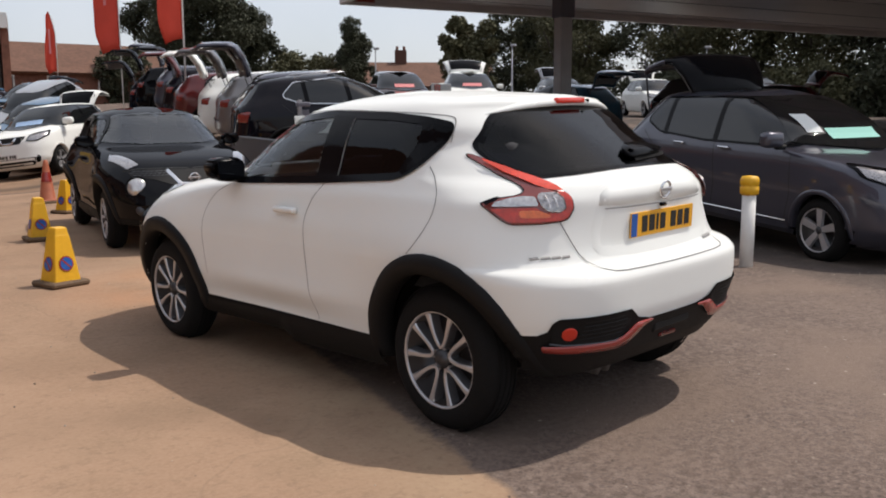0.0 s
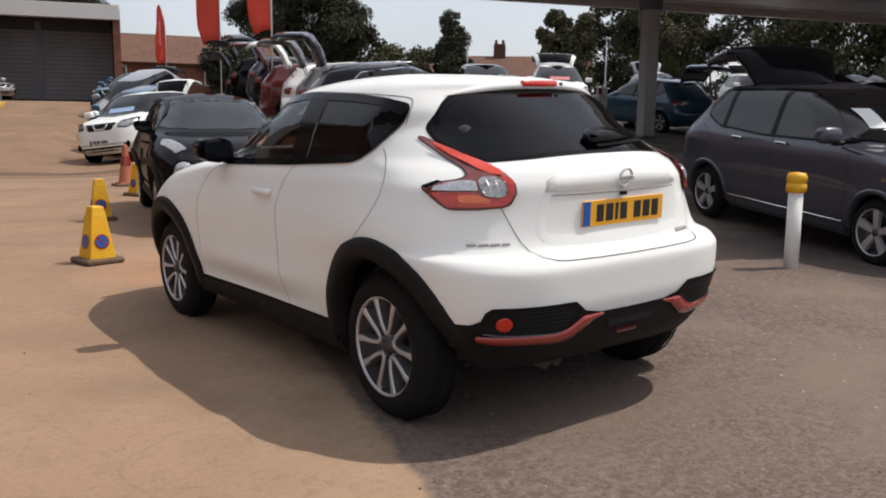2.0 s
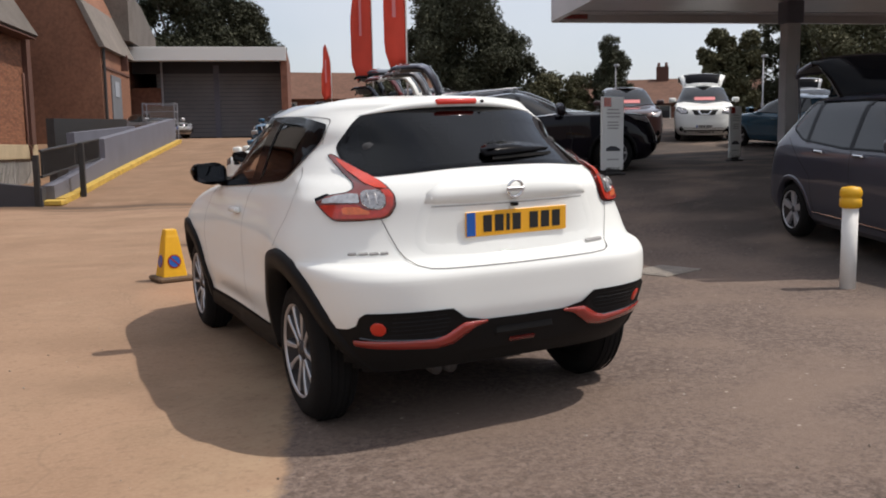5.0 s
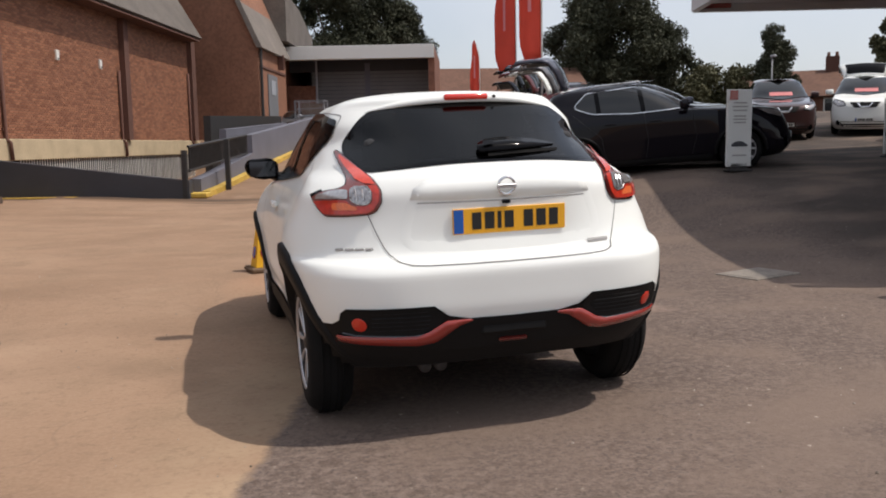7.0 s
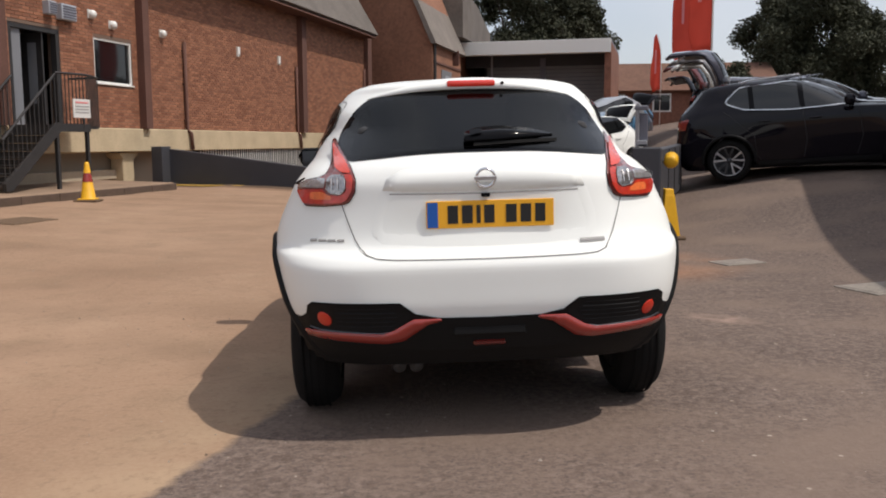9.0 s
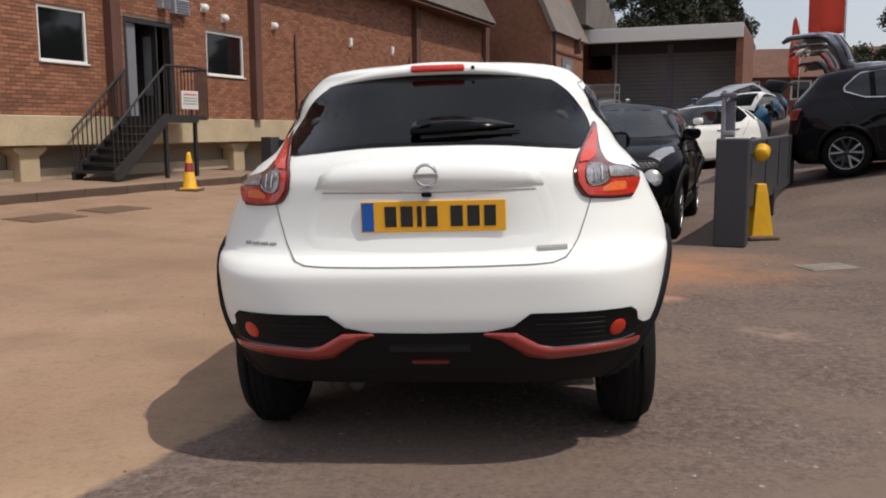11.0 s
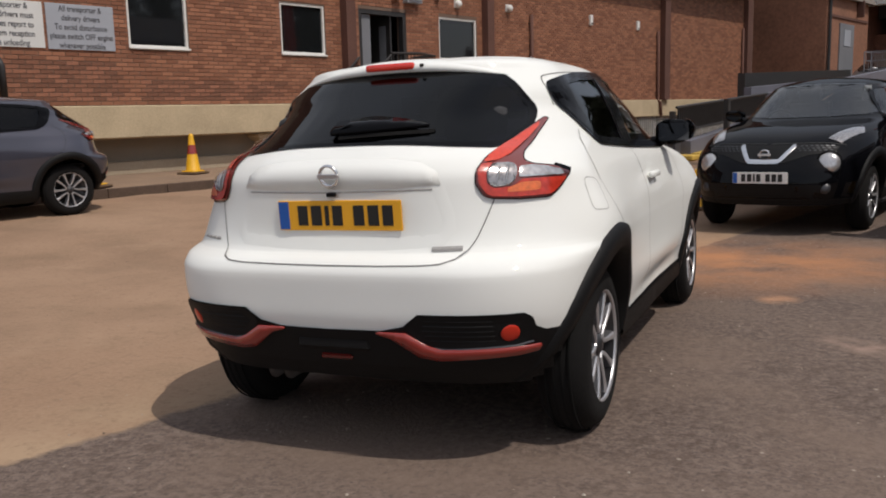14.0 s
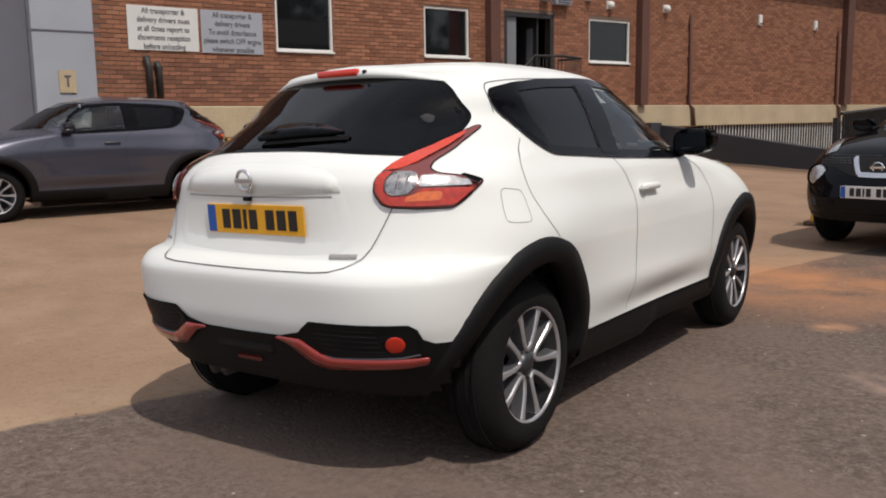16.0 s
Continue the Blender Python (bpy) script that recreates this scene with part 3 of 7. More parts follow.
def coupe_crossover(m, coat, label, category="car", trim=None, plate=None, group=""):
    """A small coupe-like crossover with boomerang tail lights and black arch cladding."""
    trim = trim or BLACK_PLASTIC
    car = thing("car", label, category, m, group)
    bm = loft_body(COUPE_FORM)
    sk = Skin(bm)
    front_pane = [(1.64, 1.085), (1.53, 1.24), (1.34, 1.375), (0.96, 1.390), (0.945, 1.10)]
    rear_pane = [(0.75, 1.105), (0.77, 1.385), (0.45, 1.370), (0.30, 1.355), (0.22, 1.33), (0.24, 1.23), (0.33, 1.14)]
    dlo = rounded([(1.71, 1.06), (1.57, 1.265), (1.38, 1.390), (1.0, 1.413), (0.5, 1.394), (0.24, 1.370), (0.095, 1.340), (0.125, 1.27), (0.19, 1.185), (0.31, 1.12), (0.9, 1.088)], 0.06)
    rear_glass = mirrored([(0.0, 1.424), (0.30, 1.416), (0.43, 1.397), (0.505, 1.345), (0.575, 1.25), (0.588, 1.195), (0.545, 1.135), (0.525, 1.130), (0.25, 1.152), (0.12, 1.156)])
    rear_glass = rounded(rear_glass[:-1] if rear_glass[0] == rear_glass[-1] else rear_glass, 0.05)
    screen = mirrored([(0.0, 1.455), (0.45, 1.435), (0.56, 1.37), (0.72, 1.14), (0.60, 1.115), (0.3, 1.10)])
    hubs = [(y, 0.328) for y in (0.0, 2.53)]

    def opened(c, nrm):
        if abs(c.x) > 0.45 and any((c.y - y) ** 2 + (c.z - z) ** 2 < 0.425 ** 2 for y, z in hubs):
            return True
        if abs(nrm.x) > 0.4 and (inside((c.y, c.z), front_pane) or inside((c.y, c.z), rear_pane)):
            return True
        if nrm.y < -0.2 and c.y < 0.3 and inside((c.x / 0.93, 1.28 + (c.z - 1.28) / 0.90), rear_glass):
            return True
        return nrm.y > 0.2 and c.y > 1.0 and c.z > 1.10 and inside((c.x / 0.95, 1.28 + (c.z - 1.28) / 0.93), screen)

    cut(bm, lambda c, nrm: opened(c, nrm) or c.z < 0.24 or (c.z < 0.30 and (c.y < 0.2 or c.y > 2.4)))
    for f in bm.faces:
        c = f.calc_center_median()
        f.material_index = int(c.z < 0.36 or (c.y < -0.3 and c.z < 0.505))
    body = part("body", bm, [coat, BLACK_PLASTIC], car, "", True)
    # black floor, wheel housings and cabin
    part("underbody", box(1.10, 3.3, 0.14, (0, 1.30, 0.33), 0.04), DARK, car)
    for y, z in hubs:
        for s in (-1, 1):
            h = lathe([(0.43, -0.12), (0.43, 0.16), (0.10, 0.16)], 28, "x")
            cut(h, lambda c, nrm: c.z < 0.10)
            part("wheel_housing", h, DARK, car, "", True, pose(s * 0.60, y, z, 0, 0, 0 if s < 0 else 180))
    part("cabin_floor", box(1.30, 2.3, 0.05, (0, 0.85, 0.62)), SEAT, car)
    part("dashboard", box(1.30, 0.35, 0.28, (0, 1.85, 0.92), 0.08, seg=2), SEAT, car)
    part("parcel_shelf", box(1.05, 0.45, 0.03, (0, -0.05, 1.05), 0.01), SEAT, car)
    for x in (-0.36, 0.36):
        part("seat", prism(rounded([(1.12, 0.62), (1.10, 0.72), (0.72, 0.74), (0.52, 1.25), (0.42, 1.25), (0.56, 0.62)], 0.05), 0.46, "x", x - 0.23), SEAT, car)
        part("headrest", box(0.26, 0.09, 0.18, (x, 0.45, 1.33), 0.035, seg=2), SEAT, car, "", True)
    part("rear_bench", prism(rounded([(0.45, 0.64), (0.42, 0.76), (0.05, 0.78), (-0.10, 1.14), (-0.2, 1.14), (-0.05, 0.64)], 0.05), 1.15, "x", -0.575), SEAT, car)
    for x in (-0.38, 0.38):
        part("rear_headrest", box(0.26, 0.08, 0.14, (x, -0.14, 1.20), 0.03, seg=2), SEAT, car, "", True)
    wheel_rim = lathe([(0.165, 0.0), (0.18, 0.012), (0.195, 0.0), (0.18, -0.012), (0.165, 0.0)], 24, "z")
    part("steering_wheel", wheel_rim, SEAT, car, "", True, pose(0.36, 1.52, 1.02, 62, 0, 0))

    for way, s in (("left", -1), ("right", 1)):
        part("window_surround", sk.strip(dlo, way, 0.035, 0.008, closed=True), GLOSS_BLACK, car)
        part("pillar_trim", sk.panel([(0.935, 1.09), (0.955, 1.403), (0.78, 1.396), (0.765, 1.095)], way, 0.010, edge=0.03), GLOSS_BLACK, car)
        part("quarter_trim", sk.panel([(0.103, 1.338), (0.26, 1.366), (0.245, 1.325), (0.26, 1.24), (0.32, 1.15), (0.29, 1.13), (0.19, 1.19), (0.13, 1.265)], way, 0.010, edge=0.03), GLOSS_BLACK, car)
        part("front_side_window", sk.panel([(1.68, 1.068), (1.555, 1.25), (1.36, 1.385), (0.95, 1.399), (0.935, 1.09)], way, 0.003, edge=0.05), GLASS_CLEAR, car, "lightly tinted side window", True)
        part("rear_side_window", sk.panel([(0.765, 1.095), (0.78, 1.396), (0.45, 1.382), (0.24, 1.360), (0.215, 1.325), (0.235, 1.235), (0.30, 1.13)], way, 0.003, edge=0.05), GLASS_PRIVACY, car, "privacy glass side window", True)
        for y, z in hubs:
            part("arch_cladding", arch_ring(sk, y, z, 0.395, 0.485, way, 0.018, *((-16, 183) if y < 1 else (-3, 196))), BLACK_PLASTIC, car, "matt black wheel arch cladding", True)
        part("sill", sk.strip([(0.42, 0.285), (1.2, 0.275), (2.08, 0.27)], way, 0.15, 0.012, height=0.016), BLACK_PLASTIC, car, "matt black sill", True)
        gaps = ([(0.85, 1.085), (0.94, 0.98), (0.975, 0.87), (0.955, 0.62), (0.915, 0.37)],
                [(0.14, 1.17), (0.04, 1.08), (0.01, 0.99), (0.05, 0.88), (0.12, 0.80)],
                [(1.72, 1.05), (1.90, 0.97), (2.00, 0.80), (1.99, 0.50)],
                [(0.09, 1.27), (0.10, 1.365), (0.20, 1.398), (0.62, 1.422), (1.05, 1.436), (1.42, 1.405), (1.60, 1.27), (1.74, 1.08)])
        for g in gaps:
            part("door_gap", sk.strip(smooth_line(g), way, 0.0038, 0.0012, step=0.02), SEAM if coat is WHITE_PAINT else GAP, car)
        if s > 0:
            flap = rounded([(-0.195, 0.880), (-0.055, 0.872), (-0.045, 0.985), (-0.165, 1.000)], 0.03)
            part("fuel_flap_gap", sk.strip(flap, way, 0.0020, 0.001, step=0.02, closed=True), SEAM if coat is WHITE_PAINT else GAP, car)
        hp, _ = sk.hit(1.13, 0.925, way)
        handle = part("door_handle", box(0.03, 0.20, 0.032, (hp.x + s * 0.022, 1.13, 0.93), 0.012, seg=2), coat, car, "", True)
        part("handle_lock", box(0.012, 0.03, 0.02, (hp.x + s * 0.036, 1.05, 0.93), 0.004), ALLOY_DARK if coat is not WHITE_PAINT else coat, handle)
        shell = rounded([(s * 0.745, 1.072), (s * 0.748, 1.165), (s * 0.800, 1.198), (s * 0.930, 1.190), (s * 0.958, 1.150), (s * 0.940, 1.088), (s * 0.850, 1.056)], 0.035)
        hm = prism(shell, 0.13, "y", 1.61, 0.022)
        mirror = part("door_mirror", hm, GLOSS_BLACK if coat is WHITE_PAINT else coat, car, "black door mirror" if coat is WHITE_PAINT else "", True)
        part("mirror_glass", box(0.160, 0.004, 0.095, (s * 0.850, 1.607, 1.128), 0.0), MIRROR_DARK, mirror)
        part("mirror_foot", box(0.12, 0.07, 0.05, (s * 0.745, 1.68, 1.08), 0.02), BLACK_PLASTIC, mirror)

    # tail
    part("rear_window", sk.panel(rear_glass, "rear", 0.004, edge=0.06), GLASS_PRIVACY, car, "dark tinted rear window", True)
    part("rear_window_seal", sk.strip(rear_glass, "rear", 0.022, 0.003, closed=True), GLOSS_BLACK, car)
    part("windscreen", sk.panel(screen, "front", 0.004, edge=0.08), GLASS_SCREEN, car, "sloping windscreen", True)
    part("tax_disc", box(0.07, 0.004, 0.05, (-0.50, sk.hit(-0.50, 1.39, "front")[0].y + 0.012, 1.39), 0.001), PAPER, car)
    spoiler, prev = bmesh.new(), None
    for j in range(25):
        x = -0.47 + 0.94 * j / 24
        k = (abs(x) / 0.47) ** 2.2
        lip = (1 - 0.95 * k)
        base_y = sk.hit(x, 1.428 - 0.035 * k, "rear")[0]
        crown = sk.hit(x, base_y.y + 0.22, "top")[0].z + 0.002
        ring = [(x, base_y.y + 0.01, base_y.z - 0.004), (x, base_y.y - 0.022 * lip, base_y.z - 0.002), (x, base_y.y - 0.030 * lip, base_y.z + 0.015 * lip), (x, base_y.y - 0.008 * lip, base_y.z + 0.036 * lip), (x, base_y.y + 0.07, min(crown, base_y.z + 0.050 * lip + 0.004)), (x, base_y.y + 0.22, crown)]
        ring = [spoiler.verts.new(q) for q in ring]
        if prev:
            for i in range(5):
                spoiler.faces.new((prev[i], prev[i + 1], ring[i + 1], ring[i]))
        prev = ring
    bmesh.ops.recalc_face_normals(spoiler, faces=spoiler.faces)
    part("spoiler", spoiler, coat, car, "", True)
    part("brake_light", box(0.215, 0.03, 0.028, (0.0, -0.097, 1.449), 0.009, seg=2), RED_BRIGHT, car, "red high-level brake light", True)
    part("washer_jet", box(0.014, 0.02, 0.014, (0.140, -0.098, 1.448), 0.004), BLACK_PLASTIC, car)
    leaf_arm = rounded([(-0.070, 1.172), (-0.066, 1.204), (-0.01, 1.222), (0.08, 1.228), (0.20, 1.216), (0.305, 1.190), (0.20, 1.184), (0.05, 1.176)], 0.012)
    wiper = part("wiper_arm", sk.panel(leaf_arm, "rear", 0.014, 0.010, 0.03, thick=0.014), GLOSS_BLACK, car, "black rear wiper", True)
    part("wiper_blade", sk.strip([(-0.03, 1.172), (0.10, 1.178), (0.32, 1.184)], "rear", 0.012, 0.006, height=0.008), RUBBER, wiper)
    part("wiper_cap", sk.panel(rounded([(-0.045, 1.182), (-0.045, 1.200), (0.005, 1.205), (0.005, 1.186)], 0.006), "rear", 0.044, 0.004, 0.02), GLOSS_BLACK, wiper, "", True)

    upper, under = (RED_LENS, RED_DEEP) if coat is WHITE_PAINT else (TAIL_RED, TAIL_RED)
    for s, way in ((-1, "left"), (1, "right")):
        fl = lambda pts: [(s * x, z) for x, z in pts]
        lens = [(0.612, 1.222), (0.565, 1.150), (0.526, 1.090), (0.508, 1.045), (0.511, 1.00), (0.535, 0.960), (0.56, 0.950), (0.64, 0.943), (0.725, 0.943), (0.748, 0.975), (0.764, 1.017),
                (0.762, 1.028), (0.72, 1.045), (0.660, 1.056), (0.632, 1.070), (0.618, 1.10), (0.618, 1.15), (0.622, 1.215)]
        lens = rounded(lens, 0.012)
        light = part("tail_light", sk.panel(fl(lens), "rear", 0.006, 0.012, 0.03), SMOKE_DARK, car, "boomerang tail light in red and clear", True)
        part("blade_lens", sk.panel(fl(rounded([(0.606, 1.196), (0.566, 1.138), (0.530, 1.082), (0.522, 1.064), (0.560, 1.067), (0.590, 1.084), (0.600, 1.112), (0.604, 1.150), (0.611, 1.180)], 0.008)), "rear", 0.0188, 0.002, 0.012), upper, light, "bright red blade lens", True)
        part("lower_lens", sk.panel(fl(rounded([(0.520, 1.060), (0.512, 1.040), (0.516, 1.002), (0.540, 0.966), (0.562, 0.955), (0.640, 0.948), (0.722, 0.949), (0.742, 0.978), (0.754, 1.004), (0.640, 1.008), (0.616, 0.986), (0.566, 0.983), (0.541, 1.000), (0.538, 1.036), (0.550, 1.060)], 0.008)), "rear", 0.0188, 0.002, 0.012), under, light, "red lower lens", True)
        part("orange_lens", sk.panel(fl(rounded([(0.600, 0.980), (0.640, 0.998), (0.690, 0.996), (0.690, 0.966), (0.600, 0.966)], 0.012)), "rear", 0.0206, 0.002, 0.012), ORANGE_LENS, light, "orange indicator lens", True)
        part("clear_lens", sk.panel(fl(rounded([(0.554, 1.058), (0.542, 1.036), (0.545, 1.002), (0.566, 0.988), (0.604, 0.992), (0.624, 1.014), (0.622, 1.044), (0.600, 1.058)], 0.012)), "rear", 0.0195, 0.004, 0.015), LENS_GREY, light, "clear round reflector", True)
        part("reflector_rim", sk.strip(fl(rounded([(0.554, 1.058), (0.542, 1.036), (0.545, 1.002), (0.566, 0.988), (0.604, 0.992), (0.624, 1.014)], 0.012)), "rear", 0.0035, 0.0222, step=0.02, height=0.002), LENS_GREY, light)
        for k in range(2):
            part("reflector_cup", sk.strip(fl([(0.572 + 0.026 * k, 1.044), (0.570 + 0.026 * k, 1.006)]), "rear", 0.006, 0.0245, step=0.01, height=0.002), CLEAR_LENS, light)
        part("clear_strip", sk.panel(fl(rounded([(0.628, 1.044), (0.630, 1.014), (0.748, 1.012), (0.735, 1.028), (0.700, 1.038), (0.662, 1.046)], 0.006)), "rear", 0.0195, 0.003, 0.015), CLEAR_LENS, light, "", True)
        part("lens_band", sk.panel(fl([(0.715, 1.040), (0.735, 1.028), (0.757, 1.018), (0.760, 1.026), (0.72, 1.044)]), "rear", 0.022, 0.002, 0.02), GLOSS_BLACK, light, "", True)
        part("lens_seal", sk.strip(fl(lens), "rear", 0.006, 0.005, closed=True, step=0.03), GLOSS_BLACK, light)
        # lower bumper insert
        ins = rounded(fl([(0.715, 0.558), (0.70, 0.572), (0.365, 0.575), (0.325, 0.555), (0.30, 0.525), (0.36, 0.465), (0.42, 0.452), (0.70, 0.463)]), 0.02)
        insert = part("bumper_insert", sk.panel(ins, "rear", 0.010, -0.010, 0.03), BLACK_PLASTIC, car, "black mesh insert in the rear bumper", True)
        for row in range(5):
            z = 0.482 + 0.018 * row
            part("mesh_bar", sk.strip(fl([(0.36 + abs(row - 2) * 0.008, z), (0.5, z), (0.60, z)]), "rear", 0.005, 0.004, height=0.003), BLACK_PLASTIC, insert)
        red = rounded(fl([(0.725, 0.465), (0.715, 0.440), (0.66, 0.430), (0.41, 0.414), (0.340, 0.424), (0.245, 0.488), (0.185, 0.505), (0.195, 0.512), (0.300, 0.512), (0.374, 0.468), (0.42, 0.454), (0.69, 0.463)]), 0.008)
        part("bumper_trim", sk.panel(red, "rear", 0.012, 0.006, 0.03, thick=0.006), trim, car, "bright red bumper accent" if trim is RED_TRIM else "", True)
        part("trim_lip", sk.strip(fl([(0.705, 0.474), (0.66, 0.464), (0.43, 0.453), (0.385, 0.460)]), "rear", 0.007, 0.011, height=0.004), ALLOY_DARK, car)
        fp, fn = sk.hit(s * 0.648, 0.508, "rear")
        fog = lathe([(0.0, 0.008), (0.024, 0.0075), (0.032, 0.005), (0.035, 0.000), (0.036, -0.012)], 24, "z")
        mm = look(fp, fp - fn)
        fog = part("fog_lamp", fog, FOG_RED, car, "round red rear fog lamp", True, mm)
        part("fog_bezel", lathe([(0.036, -0.004), (0.038, 0.003), (0.045, 0.001), (0.048, -0.012)], 24, "z"), GLOSS_BLACK, fog, "", True)
    lower = mirrored([(0.0, 0.508), (0.20, 0.511), (0.29, 0.53), (0.35, 0.575), (0.695, 0.577), (0.716, 0.56), (0.722, 0.525), (0.745, 0.508), (0.745, 0.48), (0.72, 0.41), (0.45, 0.385), (0.2, 0.37)])
    lower = [p for i, p in enumerate(lower) if p != lower[i - 1]]
    part("lower_bumper", sk.panel(lower, "rear", 0.005, 0.0, 0.05), BLACK_PLASTIC, car, "matt black lower bumper", True)
    part("centre_fog_lamp", box(0.13, 0.02, 0.020, (0.0, sk.hit(0, 0.40, "rear")[0].y - 0.004, 0.398), 0.006), RED_DARK, car)
    part("tow_cover", box(0.30, 0.03, 0.05, (0.0, sk.hit(0, 0.43, "rear")[0].y - 0.004, 0.452), 0.012), BLACK_PLASTIC, car)
    for k in (0, 1):
        part("exhaust_pipe", tube([(-0.36 + 0.07 * k, -0.52, 0.285), (-0.36 + 0.07 * k, -0.2, 0.30)], 0.028, 14), STEEL_DARK, car, "", True)
    hatch = [(0.585, 1.10), (0.570, 0.955), (0.547, 0.885), (0.520, 0.815), (0.500, 0.782), (0.472, 0.756), (0.430, 0.744), (0.36, 0.739), (0.2, 0.736), (0.0, 0.735)]
    part("tailgate_gap", sk.strip(hatch + [(-x, z) for x, z in hatch[-2::-1]], "rear", 0.0040, 0.002, step=0.02), SEAM, car)
    ridge = mirrored([(0.0, 1.103), (0.22, 1.096), (0.33, 1.080), (0.385, 1.050), (0.402, 1.004), (0.2, 0.998)])
    ridge = [p for i, p in enumerate(ridge) if p != ridge[i - 1]]
    part("tailgate_ridge", sk.panel(ridge, "rear", 0.0, 0.0025, 0.05, thick=0.004), coat, car, "", True)
    rec = [(0.392, 0.995), (0.425, 0.90), (0.43, 0.845), (0.405, 0.815), (0.2, 0.803), (0.0, 0.80)]
    part("plate_recess", sk.strip(rec + [(-x, z) for x, z in rec[-2::-1]], "rear", 0.045, 0.0, height=0.0018), coat, car, "", True)
    # grey strip painted on for the soft shade below the tailgate ridge
    part("plate_lamp_strip", sk.strip([(-0.375, 0.990), (0.0, 0.986), (0.375, 0.990)], "rear", 0.006, 0.001, height=0.002), LINING, car)
    cp = sk.hit(0.0, 0.978, "rear")[0]
    part("reversing_camera", box(0.035, 0.02, 0.016, (0.0, cp.y - 0.012, 0.979), 0.004), GLOSS_BLACK, car)
    bp, bn = sk.hit(0, 1.046, "rear")
    ring = lathe([(0.030, 0.0), (0.032, 0.007), (0.036, 0.009), (0.041, 0.006), (0.042, 0.0)], 32, "z")
    badge = part("badge", ring, CHROME, car, "chrome ring badge", True, look(bp + Vector((0, -0.022, 0)), bp + Vector((0, 3, 0.5))))
    part("badge_bar", box(0.088, 0.018, 0.006, (0, 0, 0.008), 0.003), ALLOY, badge)
    hi, lo = (min(sk.hit(x, z, "rear")[0].y for x in (-0.22, 0.018, 0.25)) for z in (0.957, 0.851))
    if plate is not WHITE_PLATE:
        number_plate(car, Matrix.Translation((0.018, (hi + lo) / 2 - 0.0035, 0.904)) @ pose(0, 0, 0, 90 + math.degrees(math.atan2(lo - hi, 0.106)), 0, 0), 0.505, YELLOW_PLATE)
    for k, w in enumerate((0.030, 0.034, 0.034, 0.030)):
        x = -0.690 + 0.038 * k
        part("name_bar", sk.strip([(x - w / 2, 0.806), (x + w / 2, 0.808)], "rear", 0.011, 0.002, step=0.01, height=0.003), LINING, car)
    part("engine_badge", sk.strip([(0.375, 0.785), (0.480, 0.787)], "rear", 0.016, 0.003, step=0.02, height=0.003), LINING, car)
    # nose
    grille = mirrored([(0.0, 0.86), (0.42, 0.865), (0.62, 0.84), (0.60, 0.79), (0.40, 0.77), (0.20, 0.70), (0.0, 0.69)])
    grille = [p for i, p in enumerate(grille) if p != grille[i - 1]]
    part("grille", sk.panel(grille, "front", 0.004, edge=0.06), BLACK_PLASTIC, car, "", True)
    for s in (-1, 1):
        part("grille_chrome", sk.strip([(s * 0.25, 0.855), (s * 0.155, 0.725), (s * 0.13, 0.712), (0.0, 0.710)], "front", 0.040, 0.006, height=0.012), CHROME, car, "chrome grille bar", True)
        for row in range(3):
            for k in range(8):
                x, z = s * (0.27 + 0.042 * k + 0.021 * (row % 2)), 0.845 - 0.020 * row
                part("grille_mesh", sk.strip([(x - 0.013, z), (x + 0.013, z)], "front", 0.010, 0.008, step=0.03, height=0.003), ALLOY_DARK, car)
        part("bonnet_edge", sk.strip(smooth_line([(s * 0.02, 0.872), (s * 0.30, 0.876), (s * 0.52, 0.872), (s * 0.66, 0.850)]), "front", 0.008, 0.001, height=0.004), GAP, car)
        hp, hn = sk.hit(s * 0.575, 0.70, "front")
        lamp = lathe([(0.0, 0.03), (0.05, 0.026), (0.08, 0.014), (0.098, 0.0), (0.105, -0.02)], 28, "z")
        face_n = (Vector((0, 1, 0)) * 0.5 + hn * 0.5).normalized()
        rl = part("round_headlight", lamp, CLEAR_LENS, car, "round clear headlight", True, look(hp, hp - face_n))
        part("lamp_bezel", lathe([(0.100, -0.03), (0.104, 0.006), (0.114, 0.008), (0.118, -0.03)], 28, "z"), GLOSS_BLACK, rl, "", True)
        part("fog_lamp_nose", lathe([(0.0, 0.012), (0.03, 0.010), (0.045, 0.0), (0.055, -0.01)], 20, "z"), ALLOY_DARK, car, "", True, look(sk.hit(s * 0.56, 0.47, "front")[0], sk.hit(s * 0.56, 0.47, "front")[0] - face_n))
        part("upper_light", sk.panel([(s * 0.50, 2.98), (s * 0.62, 2.98), (s * 0.74, 2.62), (s * 0.70, 2.45), (s * 0.63, 2.55)], "top", 0.006, 0.014, 0.05), LENS_GREY, car, "clear sidelight on the wing", True)
    nb, _ = sk.hit(0, 0.775, "front")
    nring = lathe([(0.038, 0.0), (0.040, 0.007), (0.046, 0.010), (0.052, 0.006), (0.053, 0.0)], 28, "z")
    nbadge = part("badge", nring, CHROME, car, "", True, look(nb + Vector((0, 0.02, 0)), nb + Vector((0, -3, 0))))
    part("badge_bar", box(0.13, 0.024, 0.008, (0, 0, 0.006), 0.003), CHROME, nbadge)
    part("lower_grille", sk.panel(rounded([(-0.55, 0.50), (0.55, 0.50), (0.48, 0.30), (-0.48, 0.30)], 0.05), "front", 0.004, edge=0.1), BLACK_PLASTIC, car, "", True)
    if plate is WHITE_PLATE:
        np_, _ = sk.hit(0, 0.555, "front")
        number_plate(car, Matrix.Translation((0, np_.y + 0.012, 0.565)) @ pose(0, 0, 0, 90, 0, 180), 0.52, WHITE_PLATE, "white")
